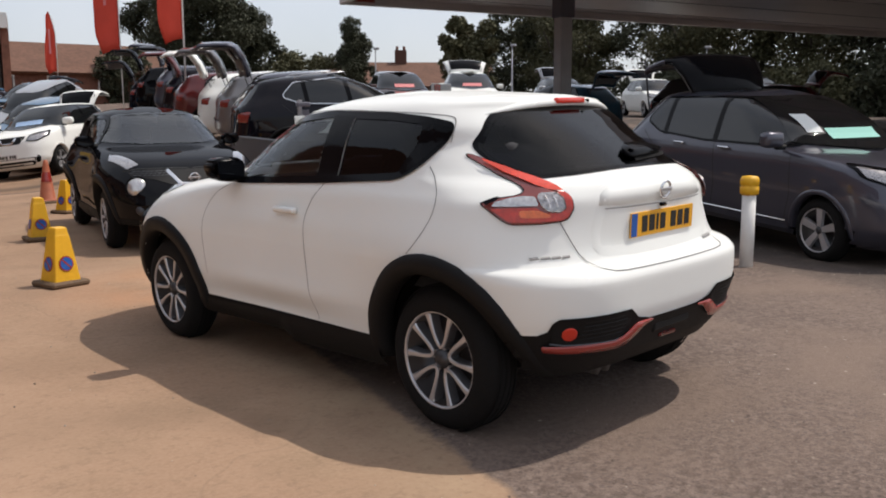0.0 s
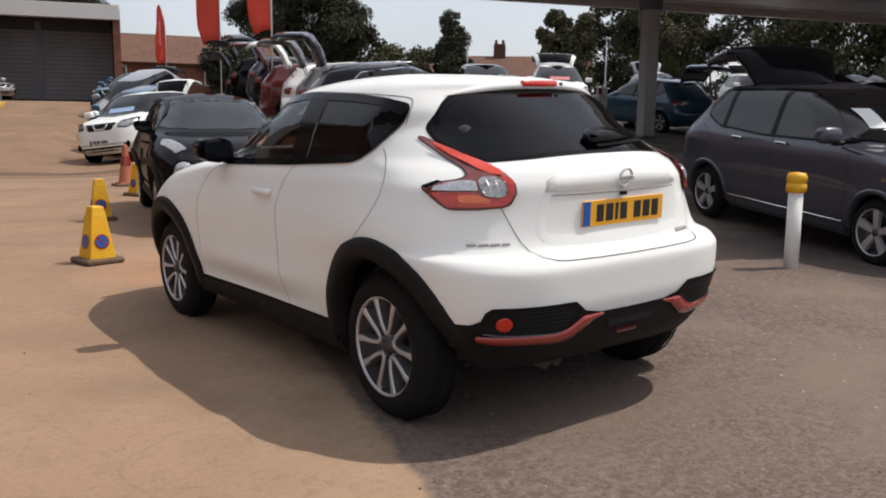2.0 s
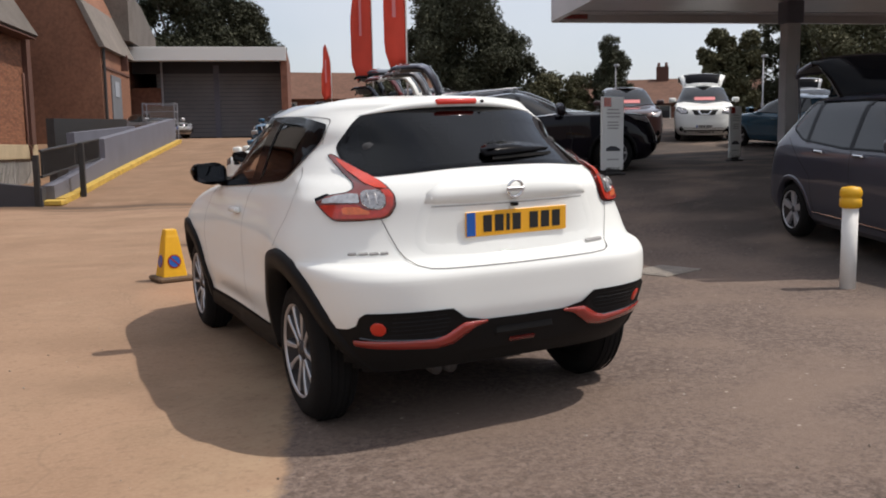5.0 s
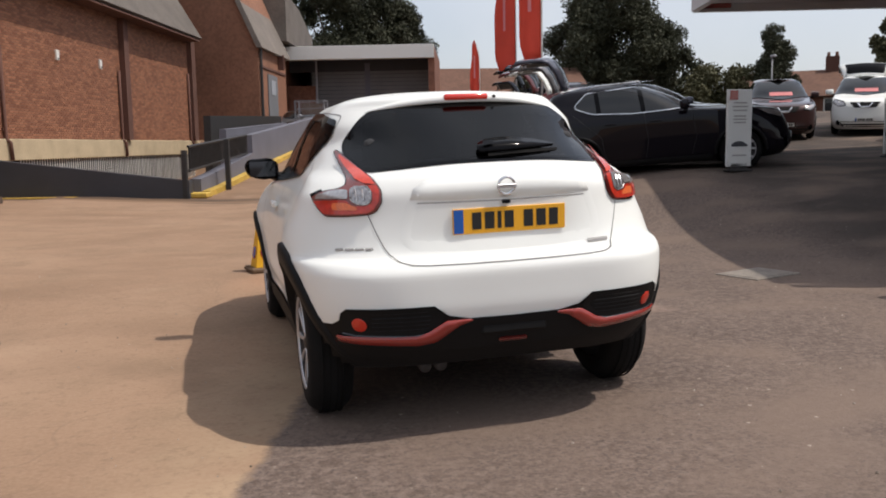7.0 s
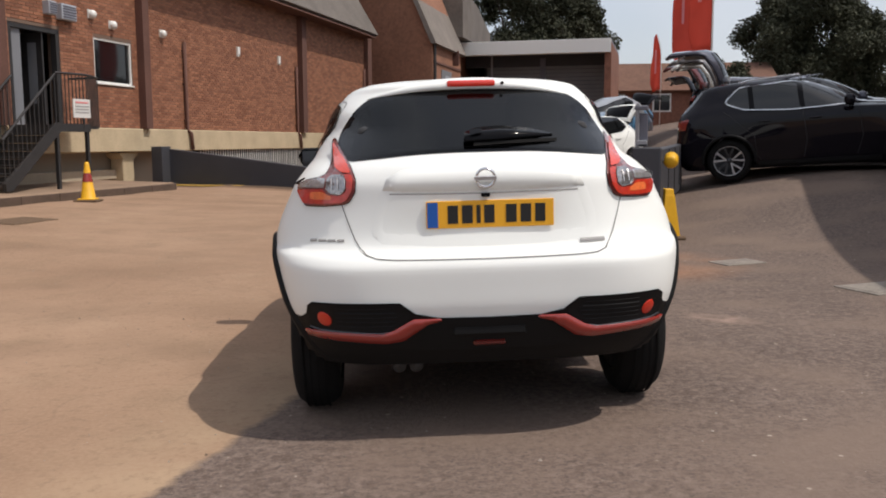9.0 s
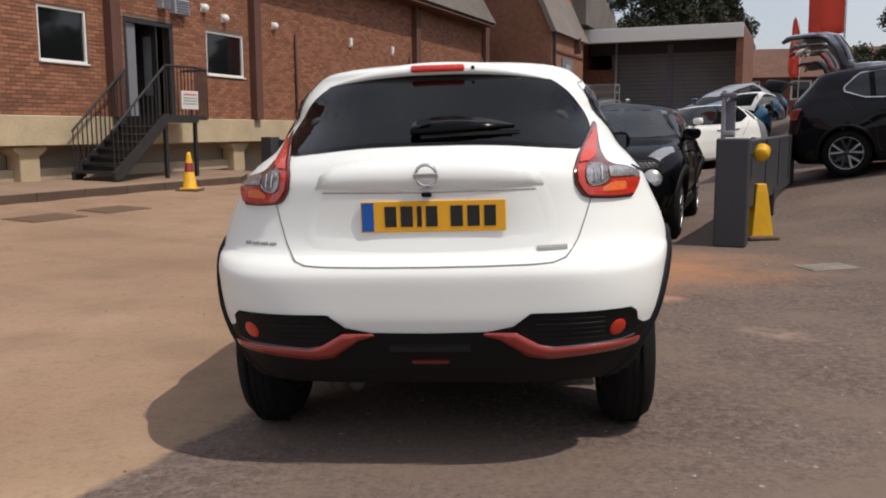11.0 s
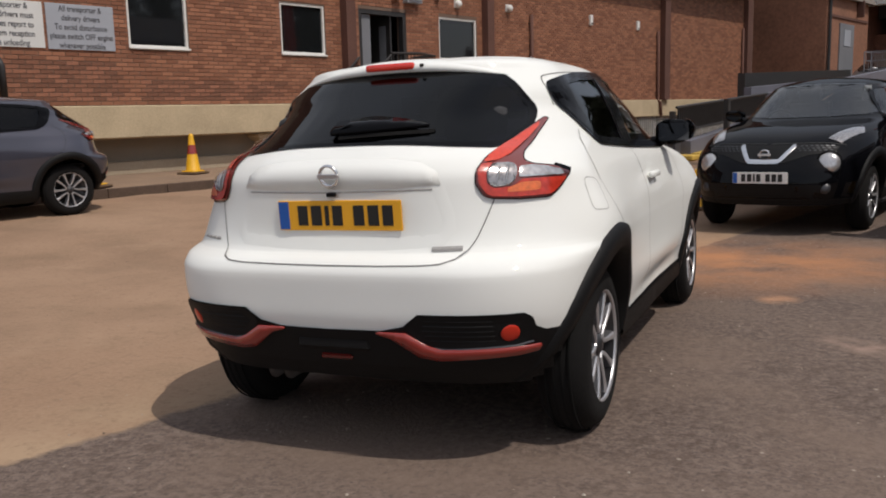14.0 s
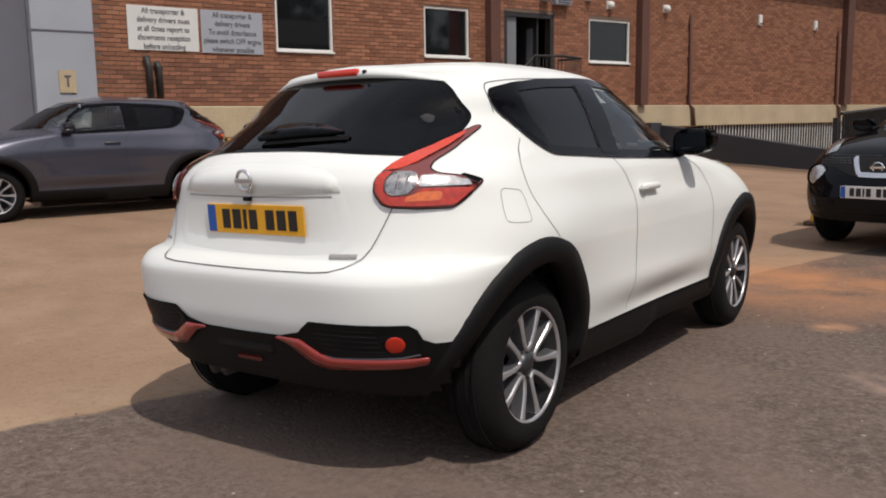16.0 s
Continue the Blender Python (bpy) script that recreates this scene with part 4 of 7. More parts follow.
    for y, z in hubs:
        for s in (-1, 1):
            make_wheel(car, (s * (0.727 if y < 1 else 0.714), y, z), s, 0.334, 0.220, 0.205, "twin")
    return car


def family(kind, length, width, height, base):
    """Tables of a plain hatchback or tall estate of these sizes; the rear axle is at y = 0."""
    rear_over = (length - base) * (0.50 if kind == "suv" else 0.46)
    f0, r0 = base + (length - base) - rear_over, -rear_over
    h, w = height, width / 2
    hood = {"hatch": 0.62, "small": 0.63, "suv": 0.645}[kind] * h
    z = (0.20, 0.32, 0.42, 0.55, 0.68, hood - 0.10, hood - 0.02, hood + 0.06, hood + 0.12, 0.80 * h, 0.88 * h, 0.94 * h, 0.975 * h, h)
    sl = 0.34 if kind == "suv" else 0.42
    rear = (r0 + 0.16, r0 + 0.05, r0, r0, r0 + 0.03, r0 + 0.07, r0 + 0.08, r0 + 0.11, r0 + 0.16, r0 + 0.20 + sl * 0.25, r0 + 0.20 + sl * 0.6, r0 + 0.20 + sl * 0.9, r0 + 0.45 + sl, base * 0.35)
    c0 = base * {"hatch": 0.86, "small": 0.93, "suv": 0.735}[kind]
    k = 0.72 if kind == "small" else 1.0
    front = (f0 - 0.16, f0 - 0.04, f0, f0 - 0.02, f0 - 0.06 * k, f0 - 0.20 * k, f0 - 0.45 * k, c0 + 0.12, c0 - 0.06 * k, c0 - 0.28 * k, c0 - 0.55 * k, c0 - 0.80 * k, c0 - 1.05 * k, base * 0.45)
    wide = (w - 0.10, w - 0.04, w - 0.02, w - 0.01, w, w - 0.005, w - 0.02, w - 0.045, w - 0.07, w - 0.14, w - 0.20, w - 0.27, w - 0.40, 0.05)
    n = len(z)
    rc = tuple([0.34] * (n - 4) + [0.30, 0.28, 0.24, 0.04])
    rb = tuple([0.34] * 6 + [0.36, 0.40, 0.45, 0.5, 0.45, 0.35, 0.25, 0.04])
    return {"z": z, "rear": rear, "front": front, "wide": wide, "rc": rc, "rb": rb, "base": base, "bow": 0.05, "nose": 0.6, "sub": 4, "corner": 2.6,
            "bulge": ((0.0, 0.62, 0.42, 0.22, 0.018), (base, 0.62, 0.45, 0.22, 0.020)), "hood": hood, "h": h, "c0": c0, "r0": r0, "f0": f0, "w": w, "rake": k}


def plain_car(m, coat, label, kind="hatch", size=(4.2, 1.75, 1.52), base=2.6, wheel="five", hatch_open=False, paper=None, group="parked cars", rails=False, bright=False, lid_at=None):
    """A parked car of the ordinary kind."""
    sp = family(kind, *size, base)
    car = thing("car", label, "car", m, group)
    bm = loft_body(sp)
    sk = Skin(bm)
    r = 0.345 if kind == "suv" else 0.31
    k0 = sp["rake"]
    hubs = [(0.0, r), (base, r)]
    cut(bm, lambda c, nrm: abs(c.x) > 0.4 and any((c.y - y) ** 2 + (c.z - z) ** 2 < (r + 0.055) ** 2 for y, z in hubs))
    part("body", bm, coat, car, "", True)
    part("underbody", box(sp["w"] * 1.5, size[0] * 0.85, 0.2, (0, base / 2, 0.29), 0.03), DARK, car)
    h, hood, c0, r0, w = sp["h"], sp["hood"], sp["c0"], sp["r0"], sp["w"]
    b0, t0 = hood + 0.055, 0.945 * h
    tail = r0 + (0.86 if kind == "suv" else 0.62)
    sill_line = [(c0 - 0.10 * k0, b0 + 0.02), (c0 - 0.50 * k0, 0.86 * h), (c0 - 0.85 * k0, t0), (base * 0.35, t0 + 0.005), (tail + 0.22, t0 - 0.03), (tail + 0.02, b0 + 0.21), (tail + 0.03, b0 + 0.15), (tail + 0.30, b0 + 0.045), (base * 0.35, b0)]
    outline = rounded(sill_line, 0.05)
    for way, s in (("left", -1), ("right", 1)):
        part("side_window", sk.panel(outline, way, 0.010, edge=0.05), GLASS_DARK, car, "dark side glass", True)
        part("window_trim", sk.strip(outline, way, 0.013 if bright else 0.020, 0.013, closed=True, step=0.05), CHROME if bright else GLOSS_BLACK, car)
        for a, b in (((base * 0.42, b0), (base * 0.40, t0)), ((tail + 0.42, b0 + 0.02), (tail + 0.38, t0 - 0.01))):
            part("pillar_trim", sk.strip([a, b], way, 0.075, 0.012), GLOSS_BLACK, car)
        for g in ([(base * 0.42, b0), (base * 0.44, 0.62), (base * 0.42, 0.34)], [(c0 - 0.05, b0), (c0 + 0.0, 0.62), (c0 - 0.08, 0.34)], [(tail - 0.02, b0 + 0.05), (0.40, 0.72), (0.43, 0.42), (0.48, 0.34)]):
            part("door_gap", sk.strip(g, way, 0.008, 0.002), GAP, car)
        for y in (base * 0.42 + 0.18, 0.55):
            hz = hood - (0.0 if paper is TEAL_PAPER else 0.09)
            p, _ = sk.hit(y, hz, way)
            part("door_handle", box(0.035, 0.18, 0.03, (p.x + s * 0.02, y, hz), 0.01), CHROME if paper is TEAL_PAPER else coat, car)
        for y, z in hubs:
            part("arch_trim", arch_ring(sk, y, z, r + 0.035, r + 0.085, way, 0.014 if kind == "suv" else 0.008, -5, 185, 22), BLACK_PLASTIC if kind == "suv" else coat, car, "", True)
            make_wheel(car, (s * (w - 0.105), y, z), s, r, r * 0.69, 0.20, wheel, kind == "suv" and bright)
        part("sill", sk.strip([(r + 0.1, 0.265), (base - r - 0.1, 0.265)], way, 0.10, 0.006, height=0.012), BLACK_PLASTIC if kind == "suv" else coat, car)
        mirror = part("door_mirror", box(0.24, 0.15, 0.16, (s * (w + 0.105), c0 - 0.18, b0 + 0.09), 0.055, seg=3), coat, car, "", True)
        part("mirror_glass", box(0.17, 0.004, 0.11, (s * (w + 0.105), c0 - 0.257, b0 + 0.09)), MIRROR_DARK, mirror)
        part("mirror_foot", box(0.12, 0.08, 0.05, (s * (w + 0.01), c0 - 0.16, b0 + 0.015), 0.015), BLACK_PLASTIC, mirror)
        lamp = [(s * (w - 0.40), hood - 0.20), (s * (w - 0.34), hood - 0.085), (s * (w - 0.07), hood - 0.03), (s * (w - 0.045), hood - 0.13), (s * (w - 0.2), hood - 0.22)]
        part("headlight", sk.panel(rounded(lamp, 0.03), "front", 0.006, 0.015, 0.06), LENS_GREY, car, "clear headlight", True)
        part("headlight_bezel", sk.strip(rounded(lamp, 0.03), "front", 0.022, 0.010, closed=True, step=0.05), GLOSS_BLACK, car)
        fogp = sk.hit(s * (w - 0.22), 0.40, "front")[0]
        part("front_fog_lamp", lathe([(0.0, 0.012), (0.045, 0.008), (0.06, -0.006), (0.085, -0.010)], 16, "z"), GLOSS_BLACK, car, "", True, look(fogp, fogp + Vector((0, -1, 0))))
        tl = [(s * (w - 0.26), hood - 0.02), (s * (w - 0.28), hood - 0.14), (s * (w - 0.04), hood - 0.16), (s * (w - 0.05), hood + 0.02)]
        part("tail_light", sk.panel(rounded(tl, 0.03), "rear", 0.006, 0.012, 0.06), TAIL_RED, car, "red tail light", True)
        if rails:
            part("roof_rail", tube([(s * (w - 0.26), tail + 0.25, 0.965 * h), (s * (w - 0.25), tail + 0.4, 0.995 * h), (s * (w - 0.25), base * 0.4, 1.012 * h), (s * (w - 0.25), c0 - 0.85, 0.975 * h)], 0.010, 8), ALLOY, car, "silver roof rail", True)
    ws = mirrored([(0.0, 0.958 * h), (w - 0.36, 0.945 * h), (w - 0.33, 0.90 * h), (w - 0.19, b0 + 0.04), (0.0, b0 - 0.015)])
    if paper is TEAL_PAPER:
        for way in ("left", "right"):
            # chrome line laid on as the sun's highlight along the sill
            part("sill_strip", sk.strip([(r + 0.12, 0.34), (base - r - 0.12, 0.34)], way, 0.018, 0.008, height=0.006), CHROME, car, "chrome strip standing in for a sunlit sill")
    ws = [p for i, p in enumerate(ws) if p != ws[i - 1]]
    part("windscreen", sk.panel(rounded(ws, 0.03), "front", 0.014, edge=0.05), GLASS_DARK, car, "dark windscreen", True)
    rg = mirrored([(0.0, 0.925 * h), (w - 0.34, 0.912 * h), (w - 0.20, b0 + 0.06), (w - 0.24, b0 + 0.03), (0.0, b0 + 0.01)])
    rg = [p for i, p in enumerate(rg) if p != rg[i - 1]]
    if hatch_open:
        # near-black sheet on the uncut shell, painted as the boot's dark inside
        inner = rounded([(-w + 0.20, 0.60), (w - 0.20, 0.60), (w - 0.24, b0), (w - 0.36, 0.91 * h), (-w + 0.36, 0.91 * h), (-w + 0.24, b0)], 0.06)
        part("boot_opening", sk.panel(inner, "rear", 0.006, -0.02, 0.09), DARK, car, "near-black sheet standing in for the shaded inside of the boot", True)
        lid = bmesh.new()
        prof = ((0.0, 0.0), (0.10, 0.035), (0.30, 0.06), (0.52, 0.04), (0.62, -0.04), (0.72, -0.22), (0.82, -0.42), (0.80, -0.52))
        rows2 = []
        for k, (a, b) in enumerate(prof):
            wd = (w - 0.36) + 0.16 * min(1, a / 0.6)
            rows2.append([lid.verts.new((x * wd * (1 - 0.10 * max(0, a - 0.62) / 0.2), -a, b - 0.07 * x * x - 0.05 * max(0, abs(x) - 0.8) / 0.2)) for x in (-1, -0.94, -0.8, -0.4, 0, 0.4, 0.8, 0.94, 1)])
        for p, q in zip(rows2, rows2[1:]):
            for i in range(8):
                lid.faces.new((p[i], p[i + 1], q[i + 1], q[i]))
        for fc in lid.faces:
            c = fc.calc_center_median()
            # teal-card car: frame blackened along with the glass, for the lid's shade
            fc.material_index = int(c.y > -0.62 if paper is TEAL_PAPER else -0.56 < c.y < -0.20 and abs(c.x) < (w - 0.36) * 0.92)
        bmesh.ops.recalc_face_normals(lid, faces=lid.faces)
        bmesh.ops.solidify(lid, geom=list(lid.faces), thickness=0.05)
        fore, lift = lid_at or ((0.36, -62) if kind == "suv" else (0.42, -54))
        hinge = pose(0, r0 + fore, 0.965 * h, lift, 0, 0) @ Matrix.Scale(1.18 if kind == "suv" else 1.0, 4)
        tg = part("tailgate", lid, [coat, GLOSS_BLACK], car, "raised tailgate", True, hinge)
        inner_skin = bmesh.new()
        shell = []
        for a, b in prof[1:7]:
            wd = (w - 0.36) + 0.16 * min(1, a / 0.6)
            da, db = (0.0, -0.075) if a < 0.6 else (-0.085, -0.03)
            shell.append([inner_skin.verts.new((x * wd, -a - da, b + db - 0.07 * x * x)) for x in (-1, -0.8, -0.4, 0, 0.4, 0.8, 1)])
        for i, (p, q) in enumerate(zip(shell, shell[1:])):
            for j in range(6):
                if not (i == 1 and 0 < j < 5):
                    inner_skin.faces.new((p[j], p[j + 1], q[j + 1], q[j]))
        bmesh.ops.solidify(inner_skin, geom=list(inner_skin.faces), thickness=0.03)
        part("tailgate_lining", inner_skin, LINING, tg, "pale grey inner trim", True)
        for x in (-1, 1):
            part("gas_strut", tube([(x * (w - 0.30), r0 + 0.36, 0.80 * h), (x * (w - 0.34), r0 + 0.16, 1.20 * h)], 0.012, 6), ALLOY_DARK, car)
    else:
        part("rear_window", sk.panel(rounded(rg, 0.03), "rear", 0.005, edge=0.09), GLASS_DARK, car, "dark rear window", True)
        part("tailgate_gap", sk.strip([(w - 0.25, b0), (w - 0.30, 0.62), (-w + 0.30, 0.62), (-w + 0.25, b0)], "rear", 0.008, 0.003), GAP, car)
    gr = rounded([(-0.42, hood - 0.10), (0.42, hood - 0.10), (0.30, hood - 0.26), (-0.30, hood - 0.26)], 0.04)
    part("grille", sk.panel(gr, "front", 0.005, edge=0.09), BLACK_PLASTIC, car, "", True)
    part("grille_chrome", sk.strip([(-0.20, hood - 0.12), (-0.11, hood - 0.24), (0.11, hood - 0.24), (0.20, hood - 0.12)], "front", 0.045, 0.008, height=0.01), CHROME, car, "", True)
    lg = rounded([(-w + 0.22, 0.44), (w - 0.22, 0.44), (w - 0.30, 0.27), (-w + 0.30, 0.27)], 0.05)
    part("lower_grille", sk.panel(lg, "front", 0.005, edge=0.1), BLACK_PLASTIC, car, "", True)
    p, _ = sk.hit(0, 0.47, "front")
    number_plate(car, Matrix.Translation((0, p.y + 0.015, 0.49)) @ pose(0, 0, 0, 90, 0, 180), 0.52, WHITE_PLATE, "white")
    if paper:
        pb = sk.panel([(-0.36, b0 + 0.07), (0.30, b0 + 0.07), (0.30, b0 + 0.17), (-0.36, b0 + 0.17)], "front", 0.022, edge=0.06)
        part("price_card", pb, paper, car, "price card behind the windscreen")
        if paper is TEAL_PAPER:
            part("paper_sheet", sk.panel([(0.34, b0 + 0.13), (0.50, b0 + 0.13), (0.50, b0 + 0.30), (0.34, b0 + 0.30)], "front", 0.022, edge=0.06), PAPER, car, "white sheet behind the windscreen")
    return car


# ---- ground ----
def ground_material():
    m = bpy.data.materials.new("yard_surface")
    m.use_nodes = True
    nt, ns, L = m.node_tree, m.node_tree.nodes, m.node_tree.links.new
    b = ns["Principled BSDF"]
    co = ns.new("ShaderNodeTexCoord")

    def noise_tex(scale, detail=5.0, rough=0.6):
        n = ns.new("ShaderNodeTexNoise")
        n.inputs["Scale"].default_value, n.inputs["Detail"].default_value, n.inputs["Roughness"].default_value = scale, detail, rough
        L(co.outputs["Object"], n.inputs["Vector"])
        return n.outputs["Fac"]

    def math_node(op, a, c):
        n = ns.new("ShaderNodeMath")
        n.operation = op
        for i, v in enumerate((a, c)):
            if isinstance(v, (int, float)):
                n.inputs[i].default_value = v
            else:
                L(v, n.inputs[i])
        return n.outputs[0]

    def spread(v, a, c, lo, hi):
        n = ns.new("ShaderNodeMapRange")
        for key, val in (("From Min", a), ("From Max", c), ("To Min", lo), ("To Max", hi)):
            n.inputs[key].default_value = val
        L(v, n.inputs["Value"])
        return n.outputs[0]

    def mix(fac, a, c, mode="MIX"):
        n = ns.new("ShaderNodeMix")
        n.data_type, n.blend_type = "RGBA", mode
        if isinstance(fac, (int, float)):
            n.inputs["Factor"].default_value = fac
        else:
            L(fac, n.inputs["Factor"])
        for i, v in ((6, a), (7, c)):
            if isinstance(v, tuple):
                n.inputs[i].default_value = (*v, 1)
            else:
                L(v, n.inputs[i])
        return n.outputs[2]

    dot = ns.new("ShaderNodeVectorMath")
    dot.operation = "DOT_PRODUCT"
    dot.inputs[1].default_value = NN
    L(co.outputs["Object"], dot.inputs[0])
    v = math_node("SUBTRACT", dot.outputs["Value"], ORG.dot(NN))
    wob = math_node("MULTIPLY", math_node("SUBTRACT", noise_tex(2.2), 0.5), 0.12)
    side = spread(math_node("ADD", math_node("ADD", v, wob), math_node("MULTIPLY", math_node("SUBTRACT", noise_tex(14, 3), 0.5), 0.10)), 11.20, 11.25, 0.0, 1.0)
    # worn sandy concrete
    conc = mix(spread(noise_tex(0.35, 4), 0.35, 0.68, 0, 1), (0.255, 0.158, 0.100), (0.34, 0.221, 0.145))
    conc = mix(spread(noise_tex(1.6, 6), 0.50, 0.72, 0, 0.55), conc, (0.20, 0.135, 0.085))
    conc = mix(spread(noise_tex(45, 3), 0.35, 0.7, 0, 0.35), conc, (0.41, 0.283, 0.195))
    # grey-brown tarmac with loose chippings
    tar = mix(spread(noise_tex(0.5, 5), 0.35, 0.7, 0, 1), (0.085, 0.061, 0.050), (0.145, 0.105, 0.084))
    tar = mix(spread(noise_tex(26, 5, 0.8), 0.40, 0.66, 0, 0.85), tar, (0.235, 0.178, 0.15))
    tar = mix(spread(noise_tex(48, 3), 0.52, 0.70, 0, 0.7), tar, (0.055, 0.045, 0.04))
    # tarmac coloured darker from v 15.6 on, to deepen the canopy's shade
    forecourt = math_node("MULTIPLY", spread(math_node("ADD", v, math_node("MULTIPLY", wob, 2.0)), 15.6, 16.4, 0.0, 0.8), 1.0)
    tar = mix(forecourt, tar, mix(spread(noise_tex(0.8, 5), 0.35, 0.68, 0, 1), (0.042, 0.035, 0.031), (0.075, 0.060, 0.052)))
    # browner drive past a worn joint
    along = ns.new("ShaderNodeVectorMath")
    along.operation = "DOT_PRODUCT"
    along.inputs[1].default_value = UU
    L(co.outputs["Object"], along.inputs[0])
    u = math_node("ADD", math_node("SUBTRACT", along.outputs["Value"], ORG.dot(UU)), math_node("MULTIPLY", wob, 0.8))
    conc = mix(spread(u, 8.9, 9.05, 0, 0.75), conc, mix(spread(noise_tex(1.1, 5), 0.35, 0.65, 0, 1), (0.19, 0.115, 0.070), (0.26, 0.162, 0.102)))
    joint = math_node("MULTIPLY", spread(u, 8.72, 8.82, 0, 1), spread(u, 9.0, 8.9, 0, 0.8))
    conc = mix(math_node("MULTIPLY", joint, spread(v, 5.6, 6.0, 0, 1)), conc, (0.075, 0.058, 0.05))
    # hairline cracks and dark tyre scuffs
    crack = ns.new("ShaderNodeTexVoronoi")
    crack.feature = "DISTANCE_TO_EDGE"
    crack.inputs["Scale"].default_value = 0.32
    warp = ns.new("ShaderNodeVectorMath")
    warp.operation = "ADD"
    wn2 = ns.new("ShaderNodeTexNoise")
    wn2.inputs["Scale"].default_value = 1.3
    L(co.outputs["Object"], wn2.inputs["Vector"])
    L(co.outputs["Object"], warp.inputs[0])
    L(wn2.outputs["Color"], warp.inputs[1])
    L(warp.outputs[0], crack.inputs["Vector"])
    conc = mix(spread(crack.outputs["Distance"], 0.0, 0.005, 0.18, 0.0), conc, (0.09, 0.065, 0.05))
    stretch = ns.new("ShaderNodeMapping")
    stretch.inputs["Scale"].default_value = (0.55, 0.8, 1.0)
    stretch.inputs["Rotation"].default_value = (0, 0, 0.5)
    L(co.outputs["Object"], stretch.inputs["Vector"])
    sn = ns.new("ShaderNodeTexNoise")
    sn.inputs["Scale"].default_value, sn.inputs["Detail"].default_value = 1.4, 5
    L(stretch.outputs[0], sn.inputs["Vector"])
    conc = mix(spread(sn.outputs["Fac"], 0.47, 0.66, 0, 0.26), conc, (0.155, 0.100, 0.064))
    # long dark sweeps left by turning tyres
    sweep = ns.new("ShaderNodeTexWave")
    sweep.wave_type, sweep.rings_direction = "RINGS", "Z"
    sweep.inputs["Scale"].default_value, sweep.inputs["Distortion"].default_value = 0.23, 5.0
    sweep.inputs["Detail"].default_value, sweep.inputs["Detail Scale"].default_value = 3.0, 0.6
    away = ns.new("ShaderNodeMapping")
    away.inputs["Location"].default_value = (9.0, 6.0, 0.0)
    L(co.outputs["Object"], away.inputs["Vector"])
    L(away.outputs[0], sweep.inputs["Vector"])
    streak = math_node("MULTIPLY", spread(sweep.outputs["Fac"], 0.80, 0.97, 0, 1), spread(noise_tex(0.6, 4), 0.42, 0.62, 0, 0.18))
    conc = mix(streak, conc, (0.135, 0.088, 0.058))
    conc = mix(spread(noise_tex(0.9, 5, 0.7), 0.56, 0.70, 0, 0.4), conc, (0.40, 0.275, 0.185))
    # sandy rim along the edge of the tarmac
    rim = math_node("MULTIPLY", spread(v, 10.5, 11.2, 0, 0.75), spread(noise_tex(2.6, 5), 0.36, 0.6, 0.2, 1))
    conc = mix(rim, conc, (0.40, 0.285, 0.185))
    tar = mix(spread(sn.outputs["Fac"], 0.46, 0.66, 0, 0.75), tar, (0.195, 0.142, 0.112))
    # pale chips scattered on the tarmac
    chip = ns.new("ShaderNodeTexVoronoi")
    chip.inputs["Scale"].default_value = 5.0
    L(co.outputs["Object"], chip.inputs["Vector"])
    tar = mix(spread(chip.outputs["Distance"], 0.035, 0.06, 0.8, 0.0), tar, (0.40, 0.34, 0.28))
    conc = mix(spread(noise_tex(18, 5, 0.75), 0.52, 0.72, 0, 0.45), conc, (0.16, 0.105, 0.07))
    foot = math_node("MULTIPLY", spread(u, 9.35, 9.55, 0, 1), spread(u, 10.0, 10.35, 0.95, 0))
    conc = mix(math_node("MULTIPLY", foot, spread(noise_tex(1.1, 4), 0.3, 0.6, 0.55, 1)), conc, (0.098, 0.066, 0.046))
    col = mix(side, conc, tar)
    # orange rust wash where the two surfaces meet in front of the car
    def near(x, y, r0, r1, stretch=(1.0, 1.0), turn=0.0):
        place = ns.new("ShaderNodeMapping")
        place.vector_type = "TEXTURE"
        place.inputs["Location"].default_value, place.inputs["Rotation"].default_value = (x, y, 0), (0, 0, turn)
        place.inputs["Scale"].default_value = (*stretch, 1)
        L(co.outputs["Object"], place.inputs["Vector"])
        far = ns.new("ShaderNodeVectorMath")
        far.operation = "LENGTH"
        L(place.outputs[0], far.inputs[0])
        return spread(far.outputs["Value"], r0, r1, 1.0, 0.0)

    rust = math_node("MULTIPLY", near(0.95, 4.05, 0.3, 1.75, (1.25, 0.85), 0.2), spread(noise_tex(1.3, 5), 0.36, 0.60, 0.15, 0.9))
    col = mix(rust, col, (0.47, 0.215, 0.100))
    col = mix(math_node("MULTIPLY", near(1.34, 2.69, 0.04, 0.17), spread(noise_tex(9, 4), 0.3, 0.6, 0.2, 0.85)), col, (0.50, 0.27, 0.155))
    col = mix(math_node("MULTIPLY", near(1.78, 1.58, 0.10, 0.30, (1.0, 0.55), -0.7), spread(noise_tex(6, 4), 0.35, 0.6, 0.0, 0.7)), col, (0.36, 0.25, 0.20))
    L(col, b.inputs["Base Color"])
    b.inputs["Roughness"].default_value = 0.92
    b.inputs["Specular IOR Level"].default_value = 0.25
    hgt = math_node("ADD", math_node("MULTIPLY", noise_tex(60, 4), side), math_node("MULTIPLY", noise_tex(14, 4), 0.10))
    bp = ns.new("ShaderNodeBump")
    bp.inputs["Strength"].default_value, bp.inputs["Distance"].default_value = 0.55, 0.012
    L(hgt, bp.inputs["Height"])
    L(bp.outputs[0], b.inputs["Normal"])
    return m


